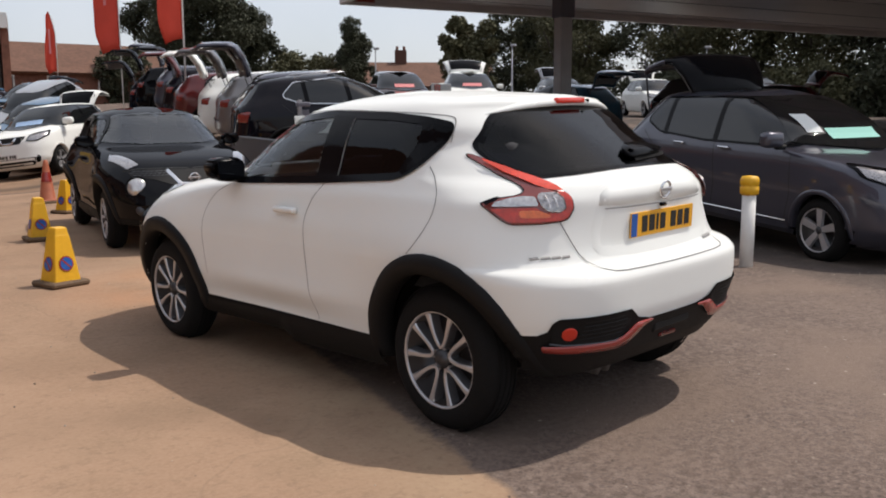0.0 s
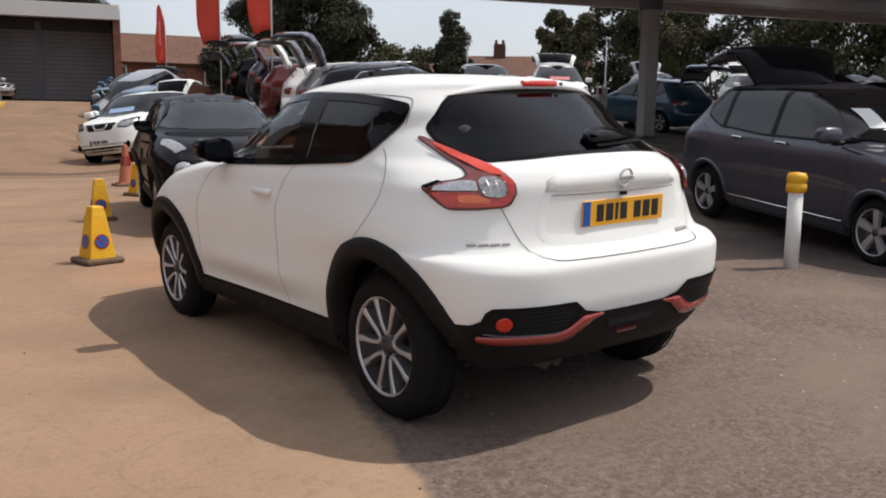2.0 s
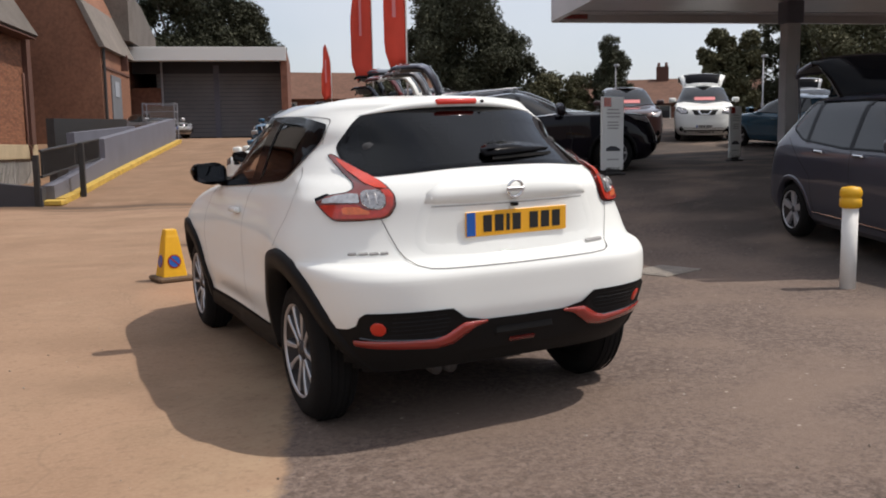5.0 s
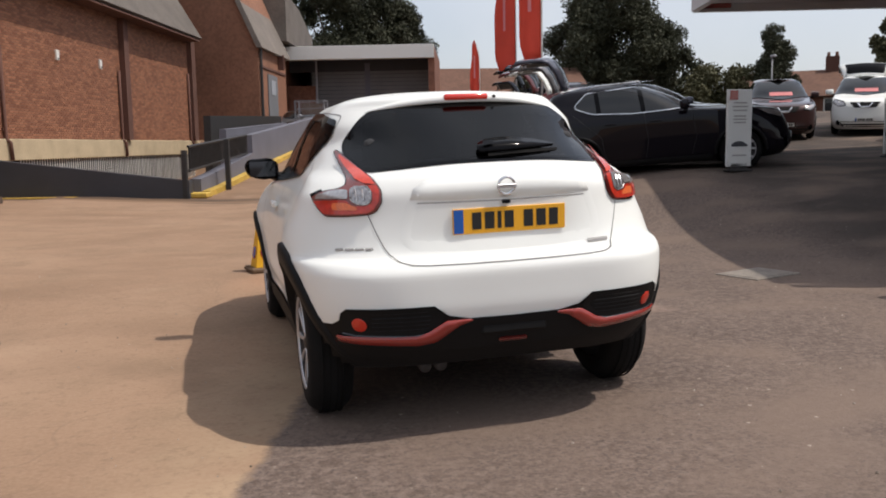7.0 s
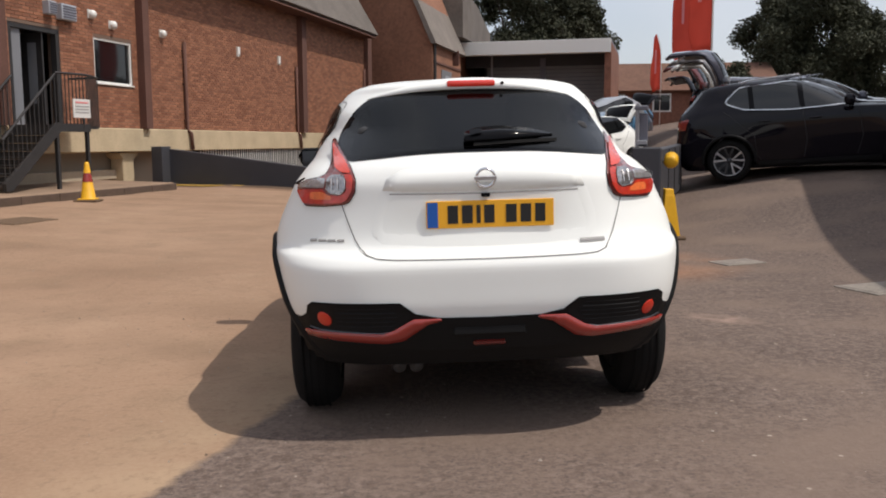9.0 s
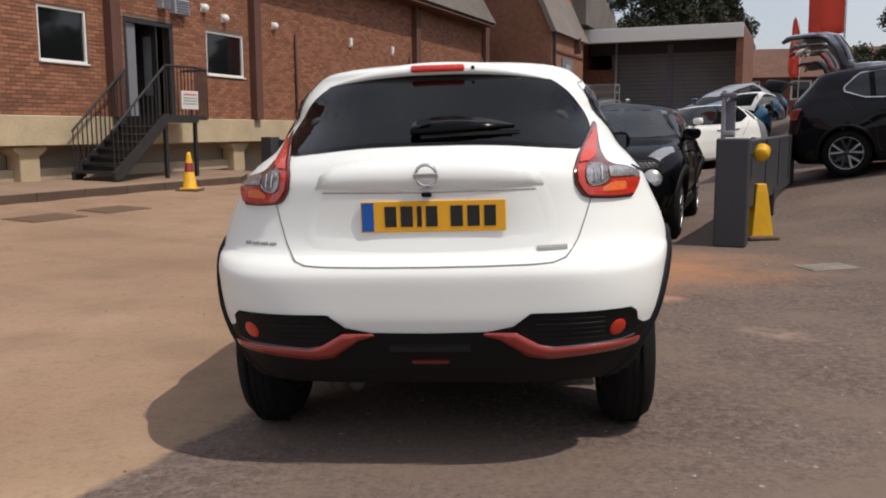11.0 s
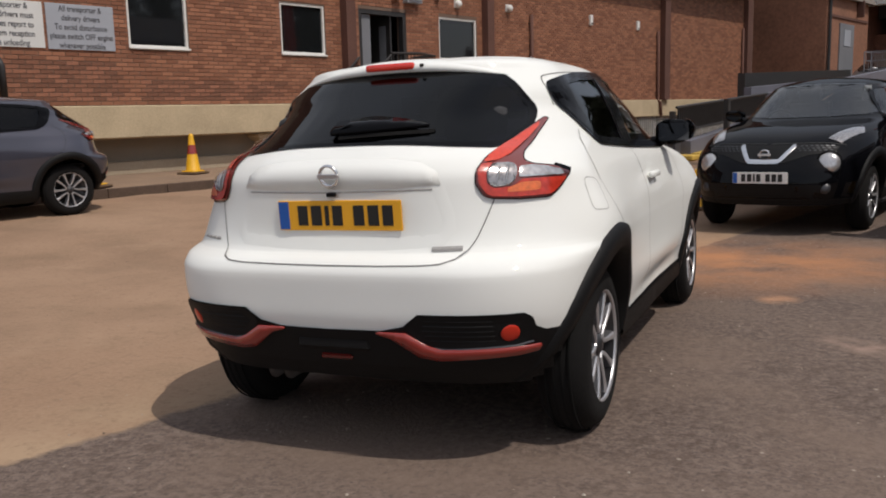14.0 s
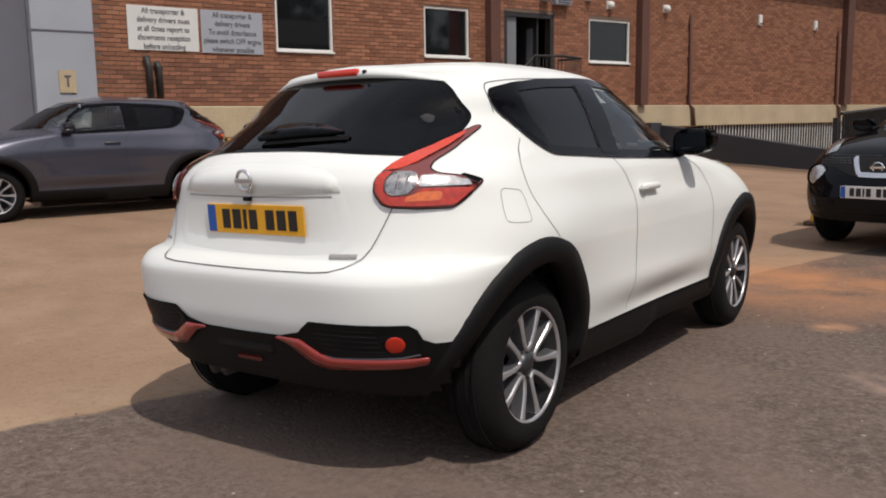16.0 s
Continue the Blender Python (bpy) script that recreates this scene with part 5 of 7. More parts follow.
def axis_steps(lo, hi, far):
    inner = list(np.arange(lo, hi + 0.01, 0.5))
    out, step, a = [], 0.7, hi
    while a < far:
        a += step
        out.append(a)
        step *= 1.35
    left, step, a = [], 0.7, lo
    while a > -far:
        a -= step
        left.append(a)
        step *= 1.35
    return left[::-1] + inner + out


gx, gy = axis_steps(-14, 26, 900), axis_steps(-8, 48, 900)
gm = bpy.data.meshes.new("ground")
gm.from_pydata([(x, y, ground_z(x, y)) for y in gy for x in gx], [],
               [(j * len(gx) + i, j * len(gx) + i + 1, (j + 1) * len(gx) + i + 1, (j + 1) * len(gx) + i) for j in range(len(gy) - 1) for i in range(len(gx) - 1)])
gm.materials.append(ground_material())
ground = tagged(new("ground", gm), "worn sandy concrete yard meeting patchy grey-brown tarmac", "ground", kind="structure")
smooth(ground)


def rest(p, yaw=0.0, up=0.0):
    """Pose on the ground at p (x, y), turned by yaw degrees."""
    return pose(p[0], p[1], ground_z(p[0], p[1]) + up, 0, 0, yaw)


def seat_car(rear, heading, base, half=0.75):
    """Pose of a car whose rear axle centre stands over rear, facing heading, resting on the sloping ground."""
    h = Vector((*heading, 0)).normalized()
    left = Vector((-h.y, h.x, 0))
    c = Vector((*rear, 0))
    zz = lambda q: ground_z(q.x, q.y)
    fr = [zz(c + h * base * f + left * half * s) for f in (0, 1) for s in (-1, 1)]
    rear_z, front_z = (fr[0] + fr[1]) / 2, (fr[2] + fr[3]) / 2
    pitch = math.degrees(math.atan2(front_z - rear_z, base))
    roll = math.degrees(math.atan2((fr[0] + fr[2] - fr[1] - fr[3]) / 2, 2 * half))
    return pose(c.x, c.y, rear_z, 0, 0, math.degrees(math.atan2(-h.x, h.y))) @ pose(0, 0, 0, pitch, -roll, 0)


# loose pale chippings on the tarmac
rng = np.random.RandomState(7)
cv, cf = [], []
for k in range(2600):
    x, y = rng.uniform(-5.5, 9.0), rng.uniform(-3.2, 7.0)
    s = 0.0035 + 0.006 * rng.rand() ** 3
    if (Vector((x, y, 0)) - ORG).dot(NN) < 11.0 and rng.rand() < 0.75:
        continue
    z, n0, a = ground_z(x, y) + s * 0.3, len(cv), rng.rand() * 6.28
    c, d = math.cos(a) * s, math.sin(a) * s
    cv += [(x + c, y + d, z), (x - d, y + c * 0.8, z), (x - c * 0.8, y - d, z), (x + d, y - c, z), (x, y, z + s * 0.8), (x, y, z - s)]
    cf += [(n0, n0 + 1, n0 + 4), (n0 + 1, n0 + 2, n0 + 4), (n0 + 2, n0 + 3, n0 + 4), (n0 + 3, n0, n0 + 4)]
cm = bpy.data.meshes.new("loose_chippings")
cm.from_pydata(cv, [], cf)
cm.materials.append(leaf_material("chipping", (0.12, 0.09, 0.07), (0.42, 0.36, 0.30)))
tagged(new("loose_chippings", cm), "loose pale stone chippings scattered on the yard", "gravel", kind="stuff")


# ---- brick building ----
WALL_M = Matrix.Translation(ORG) @ pose(0, 0, 0, 0, 0, WALL_YAW)
# local axes of the building: x along the wall, -y out of it, z up
END = 28.4
TOP = 6.3
holes = [(-0.26, 0.97, 2.58, 3.95), (3.18, 4.40, 2.58, 3.63), (5.42, 6.98, 1.56, 3.66), (8.18, 9.68, 2.60, 3.65)]


def wall_with_holes(x0, x1, z0, z1, cuts, thick):
    bm = bmesh.new()
    xs = sorted({x0, x1, *(c for h in cuts for c in h[:2])})
    zs = sorted({z0, z1, *(c for h in cuts for c in h[2:])})
    for a, b in zip(xs, xs[1:]):
        for c, d in zip(zs, zs[1:]):
            if not any(h[0] <= a and b <= h[1] and h[2] <= c and d <= h[3] for h in cuts):
                box(b - a, thick, d - c, ((a + b) / 2, thick / 2, (c + d) / 2), bm=bm)
    bmesh.ops.remove_doubles(bm, verts=bm.verts, dist=1e-4)
    seen = {}
    for f in bm.faces:
        seen.setdefault(tuple(round(v, 3) for v in f.calc_center_median()), []).append(f)
    bmesh.ops.delete(bm, geom=[f for fs in seen.values() if len(fs) > 1 for f in fs], context="FACES")
    return bm


wall = solo("wall_brick", wall_with_holes(-3.6, END, 1.55, TOP, holes, 0.3), MORTAR, "long red-brown brick showroom wall on a cast stone band", "wall", WALL_M, kind="structure")
band = solo("stone_band", box(END + 3.6, 0.42, 0.57, ((END - 3.6) / 2, 0.12, 1.265), 0.015), STONE, "cream cast stone band under the brickwork", "stone band", WALL_M, kind="structure")
plinth = solo("plinth_wall", box(END + 3.6, 0.3, 1.3, ((END - 3.6) / 2, 0.62, 0.335)), RENDER_WALL, "pale rendered plinth set back under the band", "wall", WALL_M, kind="structure")
soffit = solo("band_underside", box(END + 3.6, 0.5, 0.06, ((END - 3.6) / 2, 0.56, 0.985)), STONE, "underside of the stone band", "soffit", WALL_M, kind="structure")
solo("plinth_ledge", box(14.0, 0.22, 0.24, (3.0, 0.38, 0.42), 0.015), FOOTWAY_PALE, "pale concrete ledge along the foot of the plinth", "ledge", WALL_M, kind="structure")
for u in (-2.6, 2.88, 9.45):
    col = thing("stone_column", "short cream stone column carrying the band", "column", WALL_M @ pose(u, 0.25, 0), "columns under the band")
    part("shaft", box(0.46, 0.36, 0.60, (0, 0, 0.52), 0.02), STONE, col)
    part("capital", prism([(-0.24, 0.80), (0.24, 0.80), (0.38, 0.90), (0.38, 0.955), (-0.38, 0.955), (-0.38, 0.90)], 0.40, "y", -0.20), STONE, col)
# piers and pipes on the brickwork
for u, w in ((5.0, 0.28), (10.05, 0.28), (20.2, 0.40), (27.6, 0.5)):
    tagged(solo("brick_pier", box(w, 0.22, TOP - 1.55, (u, -0.10, (TOP + 1.55) / 2)), PIER_BRICK, "dark brown brick pier on the wall", "pier", WALL_M), kind="structure")
for u, z0, z1 in ((12.1, 1.0, 3.95), (19.75, 1.0, 3.9), (27.2, 0.9, 4.4)):
    pipe = thing("downpipe", "brown rainwater downpipe with a bent foot", "downpipe", WALL_M, "downpipes")
    part("pipe", tube([(u, -0.07, z1), (u, -0.07, 1.55), (u + 0.05, -0.16, 1.45), (u + 0.10, -0.16, z0)], 0.05, 10), PIER_BRICK, pipe, "", True)
    for z in (1.8, 2.8, 3.7):
        part("bracket", box(0.16, 0.05, 0.05, (u, -0.03, z)), PIER_BRICK, pipe)
for u in (15.35, 18.35):
    vent = thing("wall_vent", "small white wall vent with a dark slot", "vent", WALL_M @ pose(u, -0.03, 4.0), "wall vents")
    part("housing", box(0.16, 0.08, 0.30, (0, 0, 0), 0.015), WHITE_FRAME, vent)
    part("slot", box(0.10, 0.01, 0.03, (0, -0.045, -0.10)), DARK, vent)


def window(u0, u1, z0, z1, name, label):
    win = thing(name, label, "window", WALL_M, kind="structure")
    w, h, cx, cz = u1 - u0, z1 - z0, (u0 + u1) / 2, (z0 + z1) / 2
    for dx, sx in ((-1, 0.05), (1, 0.05)):
        part("window_frame", box(sx, 0.09, h, (cx + dx * (w - sx) / 2, 0.06, cz), 0.006), WHITE_FRAME, win)
    for dz in (-1, 1):
        part("window_frame", box(w - 0.10, 0.09, 0.05, (cx, 0.06, cz + dz * (h - 0.05) / 2), 0.006), WHITE_FRAME, win)
    part("pane", box(w - 0.10, 0.012, h - 0.10, (cx, 0.07, cz)), GLASS_DARK, win, "dark reflecting pane")
    part("window_sill", box(w + 0.02, 0.11, 0.035, (cx, 0.005, z0 - 0.012), 0.006), WHITE_FRAME, win)
    return win


for i, hole in enumerate((holes[0], holes[1], holes[3])):
    window(*hole, f"window_{i + 1}", "white framed window with dark glass in the brick wall")
# room walls coloured near-black to give the doorway its darkness
room = solo("room_behind_door", box(2.6, 2.0, 2.6, (6.2, 1.45, 2.75)), DARK, "near-black box standing in for the unlit room behind the door", "room", WALL_M, kind="structure")
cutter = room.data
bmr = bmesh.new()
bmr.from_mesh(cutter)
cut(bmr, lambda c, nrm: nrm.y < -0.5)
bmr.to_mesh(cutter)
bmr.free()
door = thing("door_1", "open glazed door in a dark frame above the stairs", "door", WALL_M, kind="structure")
for u in (5.47, 6.93):
    part("door_frame", box(0.10, 0.14, 2.10, (u, 0.08, 2.61)), STEEL_DARK, door)
part("door_frame", box(1.36, 0.14, 0.10, (6.2, 0.08, 3.61)), STEEL_DARK, door)
part("fixed_panel", box(0.30, 0.05, 2.0, (5.70, 0.10, 2.56)), SILVER_GREY, door, "pale grey fixed panel")
leaf = part("door_leaf", box(0.05, 0.80, 2.0, (6.55, 0.50, 2.56)), STEEL_DARK, door, "dark open door leaf")
part("door_glass", box(0.056, 0.22, 1.3, (6.55, 0.35, 2.7)), SILVER_GREY, leaf)
for u, z, sx, sz, lab in ((7.15, 4.05, 0.50, 0.34, "grey louvred ventilation box on the brick wall"), (6.62, 4.08, 0.26, 0.28, "small grey vent box on the brick wall")):
    ac = thing("vent_box", lab, "vent", WALL_M @ pose(u, -0.09, z), "vents over the door")
    part("housing", box(sx, 0.18, sz, (0, 0, 0), 0.012), CLADDING, ac)
    for k in range(5):
        part("louvre", box(sx * 0.85, 0.02, sz * 0.08, (0, -0.095, (k - 2) * sz * 0.17)), MID_GREY_PAINT, ac)
for u, z in ((8.10, 4.15), (8.88, 4.0), (11.05, 4.05)):
    lamp = thing("wall_lamp", "white bulkhead lamp on the brick wall", "lamp", WALL_M @ pose(u, -0.02, z), "wall lamps")
    part("back_plate", box(0.20, 0.05, 0.20, (0, 0, 0), 0.01), WHITE_FRAME, lamp)
    part("lens", lathe([(0.0, 0.12), (0.05, 0.115), (0.09, 0.08), (0.10, 0.02)], 16, "z"), WHITE_FRAME, lamp, "", True, pose(0, -0.02, 0, 90, 0, 0))


for (u0, u1, z0, z1), lines, lab, back in (
    ((-3.02, -1.78, 2.50, 3.24), ["All transporter &", "delivery drivers must", "at all times report to", "showroom reception", "before unloading"], "white notice with five lines of dark lettering", SIGN_WHITE),
    ((-1.73, -0.54, 2.49, 3.24), ["All transporter &", "delivery drivers", "To avoid disturbance", "please switch OFF engine", "whenever possible"], "pale grey notice with five lines of dark lettering", CLADDING)):
    sign = thing("notice_sign", lab + "", "sign", WALL_M, "notices on the wall")
    part("board", box(u1 - u0, 0.02, z1 - z0, ((u0 + u1) / 2, -0.02, (z0 + z1) / 2), 0.004), back, sign)
    for i, line in enumerate(lines):
        z = z1 - (z1 - z0) * (i + 0.55) / len(lines)
        text_mesh("lettering", line, 0.135, SIGN_INK, sign, Matrix.Translation(((u0 + u1) / 2, -0.034, z)) @ pose(0, 0, 0, 90, 0, 0), 0.80, 0.002)
meter = thing("pipe_stub", "dark twin pipe stubs on the brick wall", "pipe", WALL_M)
for k in (0, 1):
    part("pipe", tube([(-2.75 + 0.17 * k, -0.06, 2.40 - 0.1 * k), (-2.72 + 0.17 * k, -0.10, 2.2), (-2.70 + 0.17 * k, -0.06, 1.70)], 0.055, 8), STEEL_DARK, meter, "", True)

# pale panels at the near end of the wall
panel = thing("clad_bay", "pale grey clad bay beside the brick wall", "cladding", WALL_M, kind="structure")
part("panel", box(0.95, 0.5, 4.6, (-4.08, 0.12, 2.5), 0.01), CLADDING, panel)
part("panel", box(5.0, 0.4, 4.6, (-7.06, 0.30, 2.5), 0.01), MID_GREY_PAINT, panel)
part("panel_joint", box(0.97, 0.02, 0.02, (-4.08, -0.135, 2.75)), MID_GREY_PAINT, panel)
tsign = thing("bay_sign", "small cream sign with a dark mark", "sign", WALL_M)
part("board", box(0.26, 0.02, 0.36, (-4.07, -0.145, 1.95)), STONE, tsign)
part("mark", box(0.10, 0.006, 0.03, (-4.07, -0.158, 2.03)), SIGN_INK, tsign)
part("mark", box(0.03, 0.006, 0.16, (-4.07, -0.158, 1.94)), SIGN_INK, tsign)

# mansard roof over the far part of the wall
roof = thing("roof_mansard", "steep grey-brown tiled mansard roof", "roof", WALL_M, kind="structure")
rp = [(-0.72, 5.86), (1.33, 9.34), (1.6, 9.34), (0.5, 6.1), (-0.5, 5.76)]
rbm = prism(rp, 17.4, "x", 9.9)
part("roof_slab", rbm, ROOF_TILE, roof)
part("soffit_board", box(17.3, 0.66, 0.06, (18.55, -0.33, 5.74)), PIER_BRICK, roof)
back = solo("building_back", box(END + 12.5, 8, 9.0, ((END - 9.5) / 2, 5.3, 4.8)), PIER_BRICK, "plain body of the brick building", "building", WALL_M, kind="structure")

# second brick block and the open garage
block = thing("brick_block", "brown brick block with a steep tiled roof end", "building", WALL_M, kind="structure")
gab = prism([(-8, 0.3), (2.4, 0.3), (2.4, 5.9), (1.6, 8.2), (0.6, 10.5), (-8, 10.5)], 6.0, "x", 30.2)
for vtx in gab.verts:
    vtx.co.y = -vtx.co.y
bmesh.ops.recalc_face_normals(gab, faces=gab.faces)
part("wall", gab, BLOCK_BRICK, block)
slope = prism([(-2.65, 5.75), (-0.5, 10.6), (-0.3, 10.6), (-2.40, 5.75)], 6.5, "x", 30.0)
part("roof", slope, ROOF_TILE, block)
part("roof", prism([(36.3, 6.75), (36.3, 9.3), (40.0, 8.9), (44.0, 7.75), (44.0, 6.75)], 5.0, "y", -2.5), ROOF_TILE, block, "pale grey lower roof beyond the gable")
part("wall_sign", box(2.0, 0.05, 2.3, (32.9, -2.43, 3.55)), SILVER_GREY, block, "faded blue-grey door with a notice")
part("notice", box(0.9, 0.02, 0.7, (32.9, -2.47, 4.1)), CLADDING, block)
part("ledge_line", box(5.6, 0.05, 0.10, (33.2, -2.43, 4.95)), PIER_BRICK, block)
part("corner_pipe", tube([(30.35, -2.50, 1.6), (30.35, -2.50, 5.8)], 0.07, 8), STEEL_DARK, block)
part("lamp_bracket", box(0.10, 0.35, 0.75, (34.4, -2.55, 5.45), 0.02), PIER_BRICK, block)
garage = thing("garage", "open-fronted garage with a pale fascia and grey shutters", "garage", WALL_M, kind="structure")
part("fascia", box(0.5, 8.9, 0.72, (38.0, -5.75, 6.26), 0.01), WHITE_FRAME, garage, "pale grey fascia")
part("roof", box(8.5, 8.9, 0.25, (42.3, -5.75, 6.5)), MID_GREY_PAINT, garage)
part("side_wall", box(8.5, 0.35, 4.9, (42.2, -10.05, 4.0)), BRICK_FAR, garage)
part("side_wall", box(8.5, 0.35, 4.9, (42.2, -1.5, 4.0)), BRICK_FAR, garage)
part("back_wall", box(0.3, 8.9, 4.9, (46.4, -5.75, 4.0)), DARK_GREY_PAINT, garage)
for k, (a, b) in enumerate(((-9.8, -6.4), (-6.1, -3.0))):
    sh = part("shutter", box(0.12, b - a, 3.9, (40.6, (a + b) / 2, 3.9)), SHUTTER, garage, "grey roller shutter")
    sh.location.y = 0
    for j in range(16):
        part("shutter_slat", box(0.03, abs(b - a), 0.02, (40.53, (a + b) / 2, 2.2 + j * 0.22)), DARK_GREY_PAINT, sh)
part("low_wall", box(0.25, 1.75, 3.1, (40.3, -2.45, 3.1)), BRICK_FAR, garage, "brown brick wall beside the shutter")
part("edge_post", box(0.10, 0.10, 4.6, (40.1, -3.36, 4.0)), MID_PALE, garage, "thin pale post")
part("shutter_post", box(0.3, 0.3, 4.0, (40.55, -6.25, 3.9)), MID_GREY_PAINT, garage)
part("shutter_head", box(0.3, 8.0, 0.7, (40.6, -5.75, 5.8)), DARK_GREY_PAINT, garage)

# stairs to the door
PV = 0.30  # height of the footway along the wall
foot = prism([(-1.85, 0.0), (-1.85, PV - 0.07), (-1.78, PV - 0.03), (0.6, PV + 0.02), (0.6, 0.0)], 13.4, "x", -5.0)
footway = solo("pavement", foot, FOOTWAY, "narrow concrete footway with a low kerb along the wall", "pavement", WALL_M, kind="structure")
# kerb faces coloured dark for the shadow line below the footway's edge
for k in range(13):
    part("kerb_stone", box(1.02, 0.05, PV - 0.05, (-4.47 + 1.03 * k, -1.862, (PV - 0.05) / 2), 0.008), KERB_STONE, footway)
stairs = thing("metal_stairs", "dark steel outside stairs with railings up to the door", "stairs", WALL_M)
n_steps = 7
for k in range(n_steps):
    z = PV + (1.53 - PV) * (k + 1) / (n_steps + 1)
    part("tread", box(0.30, 1.0, 0.045, (3.78 + 0.20 * k, -0.75, z)), STEEL_DARK, stairs)
    part("riser", box(0.02, 1.0, 0.12, (3.90 + 0.20 * k, -0.75, z + 0.06)), STEEL_DARK, stairs)
for y in (-0.25, -1.25):
    part("stringer", prism([(3.60, PV), (3.80, PV), (5.15, 1.36), (5.15, 1.56), (3.60, PV + 0.16)], 0.05, "y", y), STEEL_DARK, stairs)
    part("handrail", tube([(3.62, y, PV + 0.95), (5.15, y, 2.55)], 0.025, 8), STEEL_DARK, stairs)
    for k in range(13):
        t = k / 12
        part("baluster", tube([(3.64 + 1.49 * t, y, PV + 0.05 + 1.22 * t), (3.64 + 1.49 * t, y, PV + 0.95 + 1.28 * t)], 0.012, 6), STEEL_DARK, stairs)
part("landing", box(1.9, 0.7, 0.07, (6.05, -0.52, 1.53)), STEEL_DARK, stairs)
part("landing", box(1.05, 0.38, 0.07, (5.625, -1.06, 1.53)), STEEL_DARK, stairs)
part("landing_beam", box(1.05, 0.05, 0.16, (5.625, -1.26, 1.50)), STEEL_DARK, stairs)
for u in (5.15, 6.10):
    part("post", box(0.07, 0.07, 1.25, (u, -1.22, 0.90)), STEEL_DARK, stairs)
part("handrail", tube([(5.15, -1.25, 2.58), (6.12, -1.25, 2.60), (6.98, -0.90, 2.60), (6.98, -0.2, 2.60)], 0.025, 8), STEEL_DARK, stairs)
for k in range(9):
    part("baluster", tube([(5.22 + 0.112 * k, -1.25, 1.56), (5.22 + 0.112 * k, -1.25, 2.58)], 0.012, 6), STEEL_DARK, stairs)
for k in range(8):
    part("baluster", tube([(6.22 + 0.108 * k, -1.21 + 0.044 * k, 1.53), (6.22 + 0.108 * k, -1.21 + 0.044 * k, 2.59)], 0.012, 6), STEEL_DARK, stairs)
part("stringer_plate", prism([(3.58, PV), (3.76, PV + 0.02), (5.20, 1.44), (5.20, 1.60), (5.05, 1.60), (3.58, PV + 0.15)], 0.04, "y", -1.31), STEEL_DARK, stairs, "flat steel stringer")
notice = thing("stair_notice", "white notice with a red heading on the stair railing", "sign", WALL_M)
part("board", box(0.54, 0.02, 0.38, (5.86, -1.30, 1.90)), SIGN_WHITE, notice)
part("heading", box(0.40, 0.006, 0.035, (5.86, -1.315, 2.02)), PINK_PAPER, notice)
for k in range(3):
    part("word_bar", box(0.42, 0.006, 0.022, (5.86, -1.315, 1.94 - 0.06 * k)), LINING, notice)
part("bracket", box(0.05, 0.03, 0.5, (5.95, -1.275, 1.70)), STEEL_DARK, notice)

# slatted screen under the band, the dark ramp wall and the long kerb wall
screen = thing("slatted_screen", "pale upright slats under the stone band", "screen", WALL_M)
for k in range(101):
    part("slat", box(0.050, 0.012, 1.15, (12.9 + 0.148 * k, 0.0, 0.42)), SLAT_PALE, screen)
# near-black boards added behind the slats to imitate their shaded gaps
for k in range(8):
    part("screen_back", box(1.98, 0.03, 1.15, (14.0 + 2.0 * k - 0.1, 0.26, 0.42)), DARK, screen)
    part("screen_post", box(0.06, 0.05, 1.15, (13.6 + 2.0 * k, 0.03, 0.42)), MID_GREY_PAINT, screen)
ramp = thing("ramp_wall", "dark grey painted parapet sloping down from the wall", "wall", WALL_M, kind="structure")
rw = prism([(-0.45, 0.0), (-5.45, 0.0), (-5.45, 0.46), (-0.80, 1.02), (-0.45, 1.04)], 0.28, "x", 10.1)
part("parapet", rw, DARK_GREY_PAINT, ramp)
part("end_post", box(0.42, 0.30, 1.10, (9.95, -0.55, 0.55), 0.01), DARK_GREY_PAINT, ramp)
part("yellow_edge", box(0.25, 2.0, 0.035, (9.9, -1.8, ground_z(*uv(9.9, 1.8).xy) + 0.02)), YELLOW_LINE, ramp)
kerb = thing("kerb_wall", "grey painted parapet with a yellow kerb climbing the drive", "wall", WALL_M, kind="structure")
for k in range(18):
    u0, u1 = 10.7 + 1.033 * k, 11.733 + 1.033 * k
    za, zb = (ground_z(*uv(q, 5.7).xy) for q in (u0, u1))
    ta, tb = (za + 0.42 + 0.03 * k, zb + 0.45 + 0.03 * k) if k < 5 else (1.585 + 0.075 * (u0 - 15.865), 1.585 + 0.075 * (u1 - 15.865))
    part("parapet", prism([(u0, za - 0.1), (u1, zb - 0.1), (u1, tb), (u0, ta)], 0.28, "y", -5.55), MID_GREY_PAINT, kerb)
    part("yellow_kerb", prism([(u0, za - 0.1), (u1, zb - 0.1), (u1, zb + 0.13), (u0, za + 0.13)], 0.22, "y", -5.78), YELLOW_LINE, kerb)
part("yellow_kerb", box(0.5, 0.75, 0.12, (10.45, -5.45, ground_z(*uv(10.4, 5.5).xy) + 0.06), 0.02), YELLOW_LINE, kerb)
rail = thing("ramp_rail", "dark steel guard rail beside the parapet", "railing", WALL_M)
for u, up in ((10.15, 1.15), (12.0, 1.30)):
    part("post", box(0.12, 0.12, up, (u, -5.86 if u > 11 else -5.35, ground_z(*uv(u, 5.6).xy) + up / 2), 0.008), STEEL_DARK, rail)
for k in range(54):
    part("rail_upright", box(0.022, 0.05, 0.54, (10.25 + 0.10 * k, -5.45, 0.985 + 0.0062 * k)), STEEL_DARK, rail)
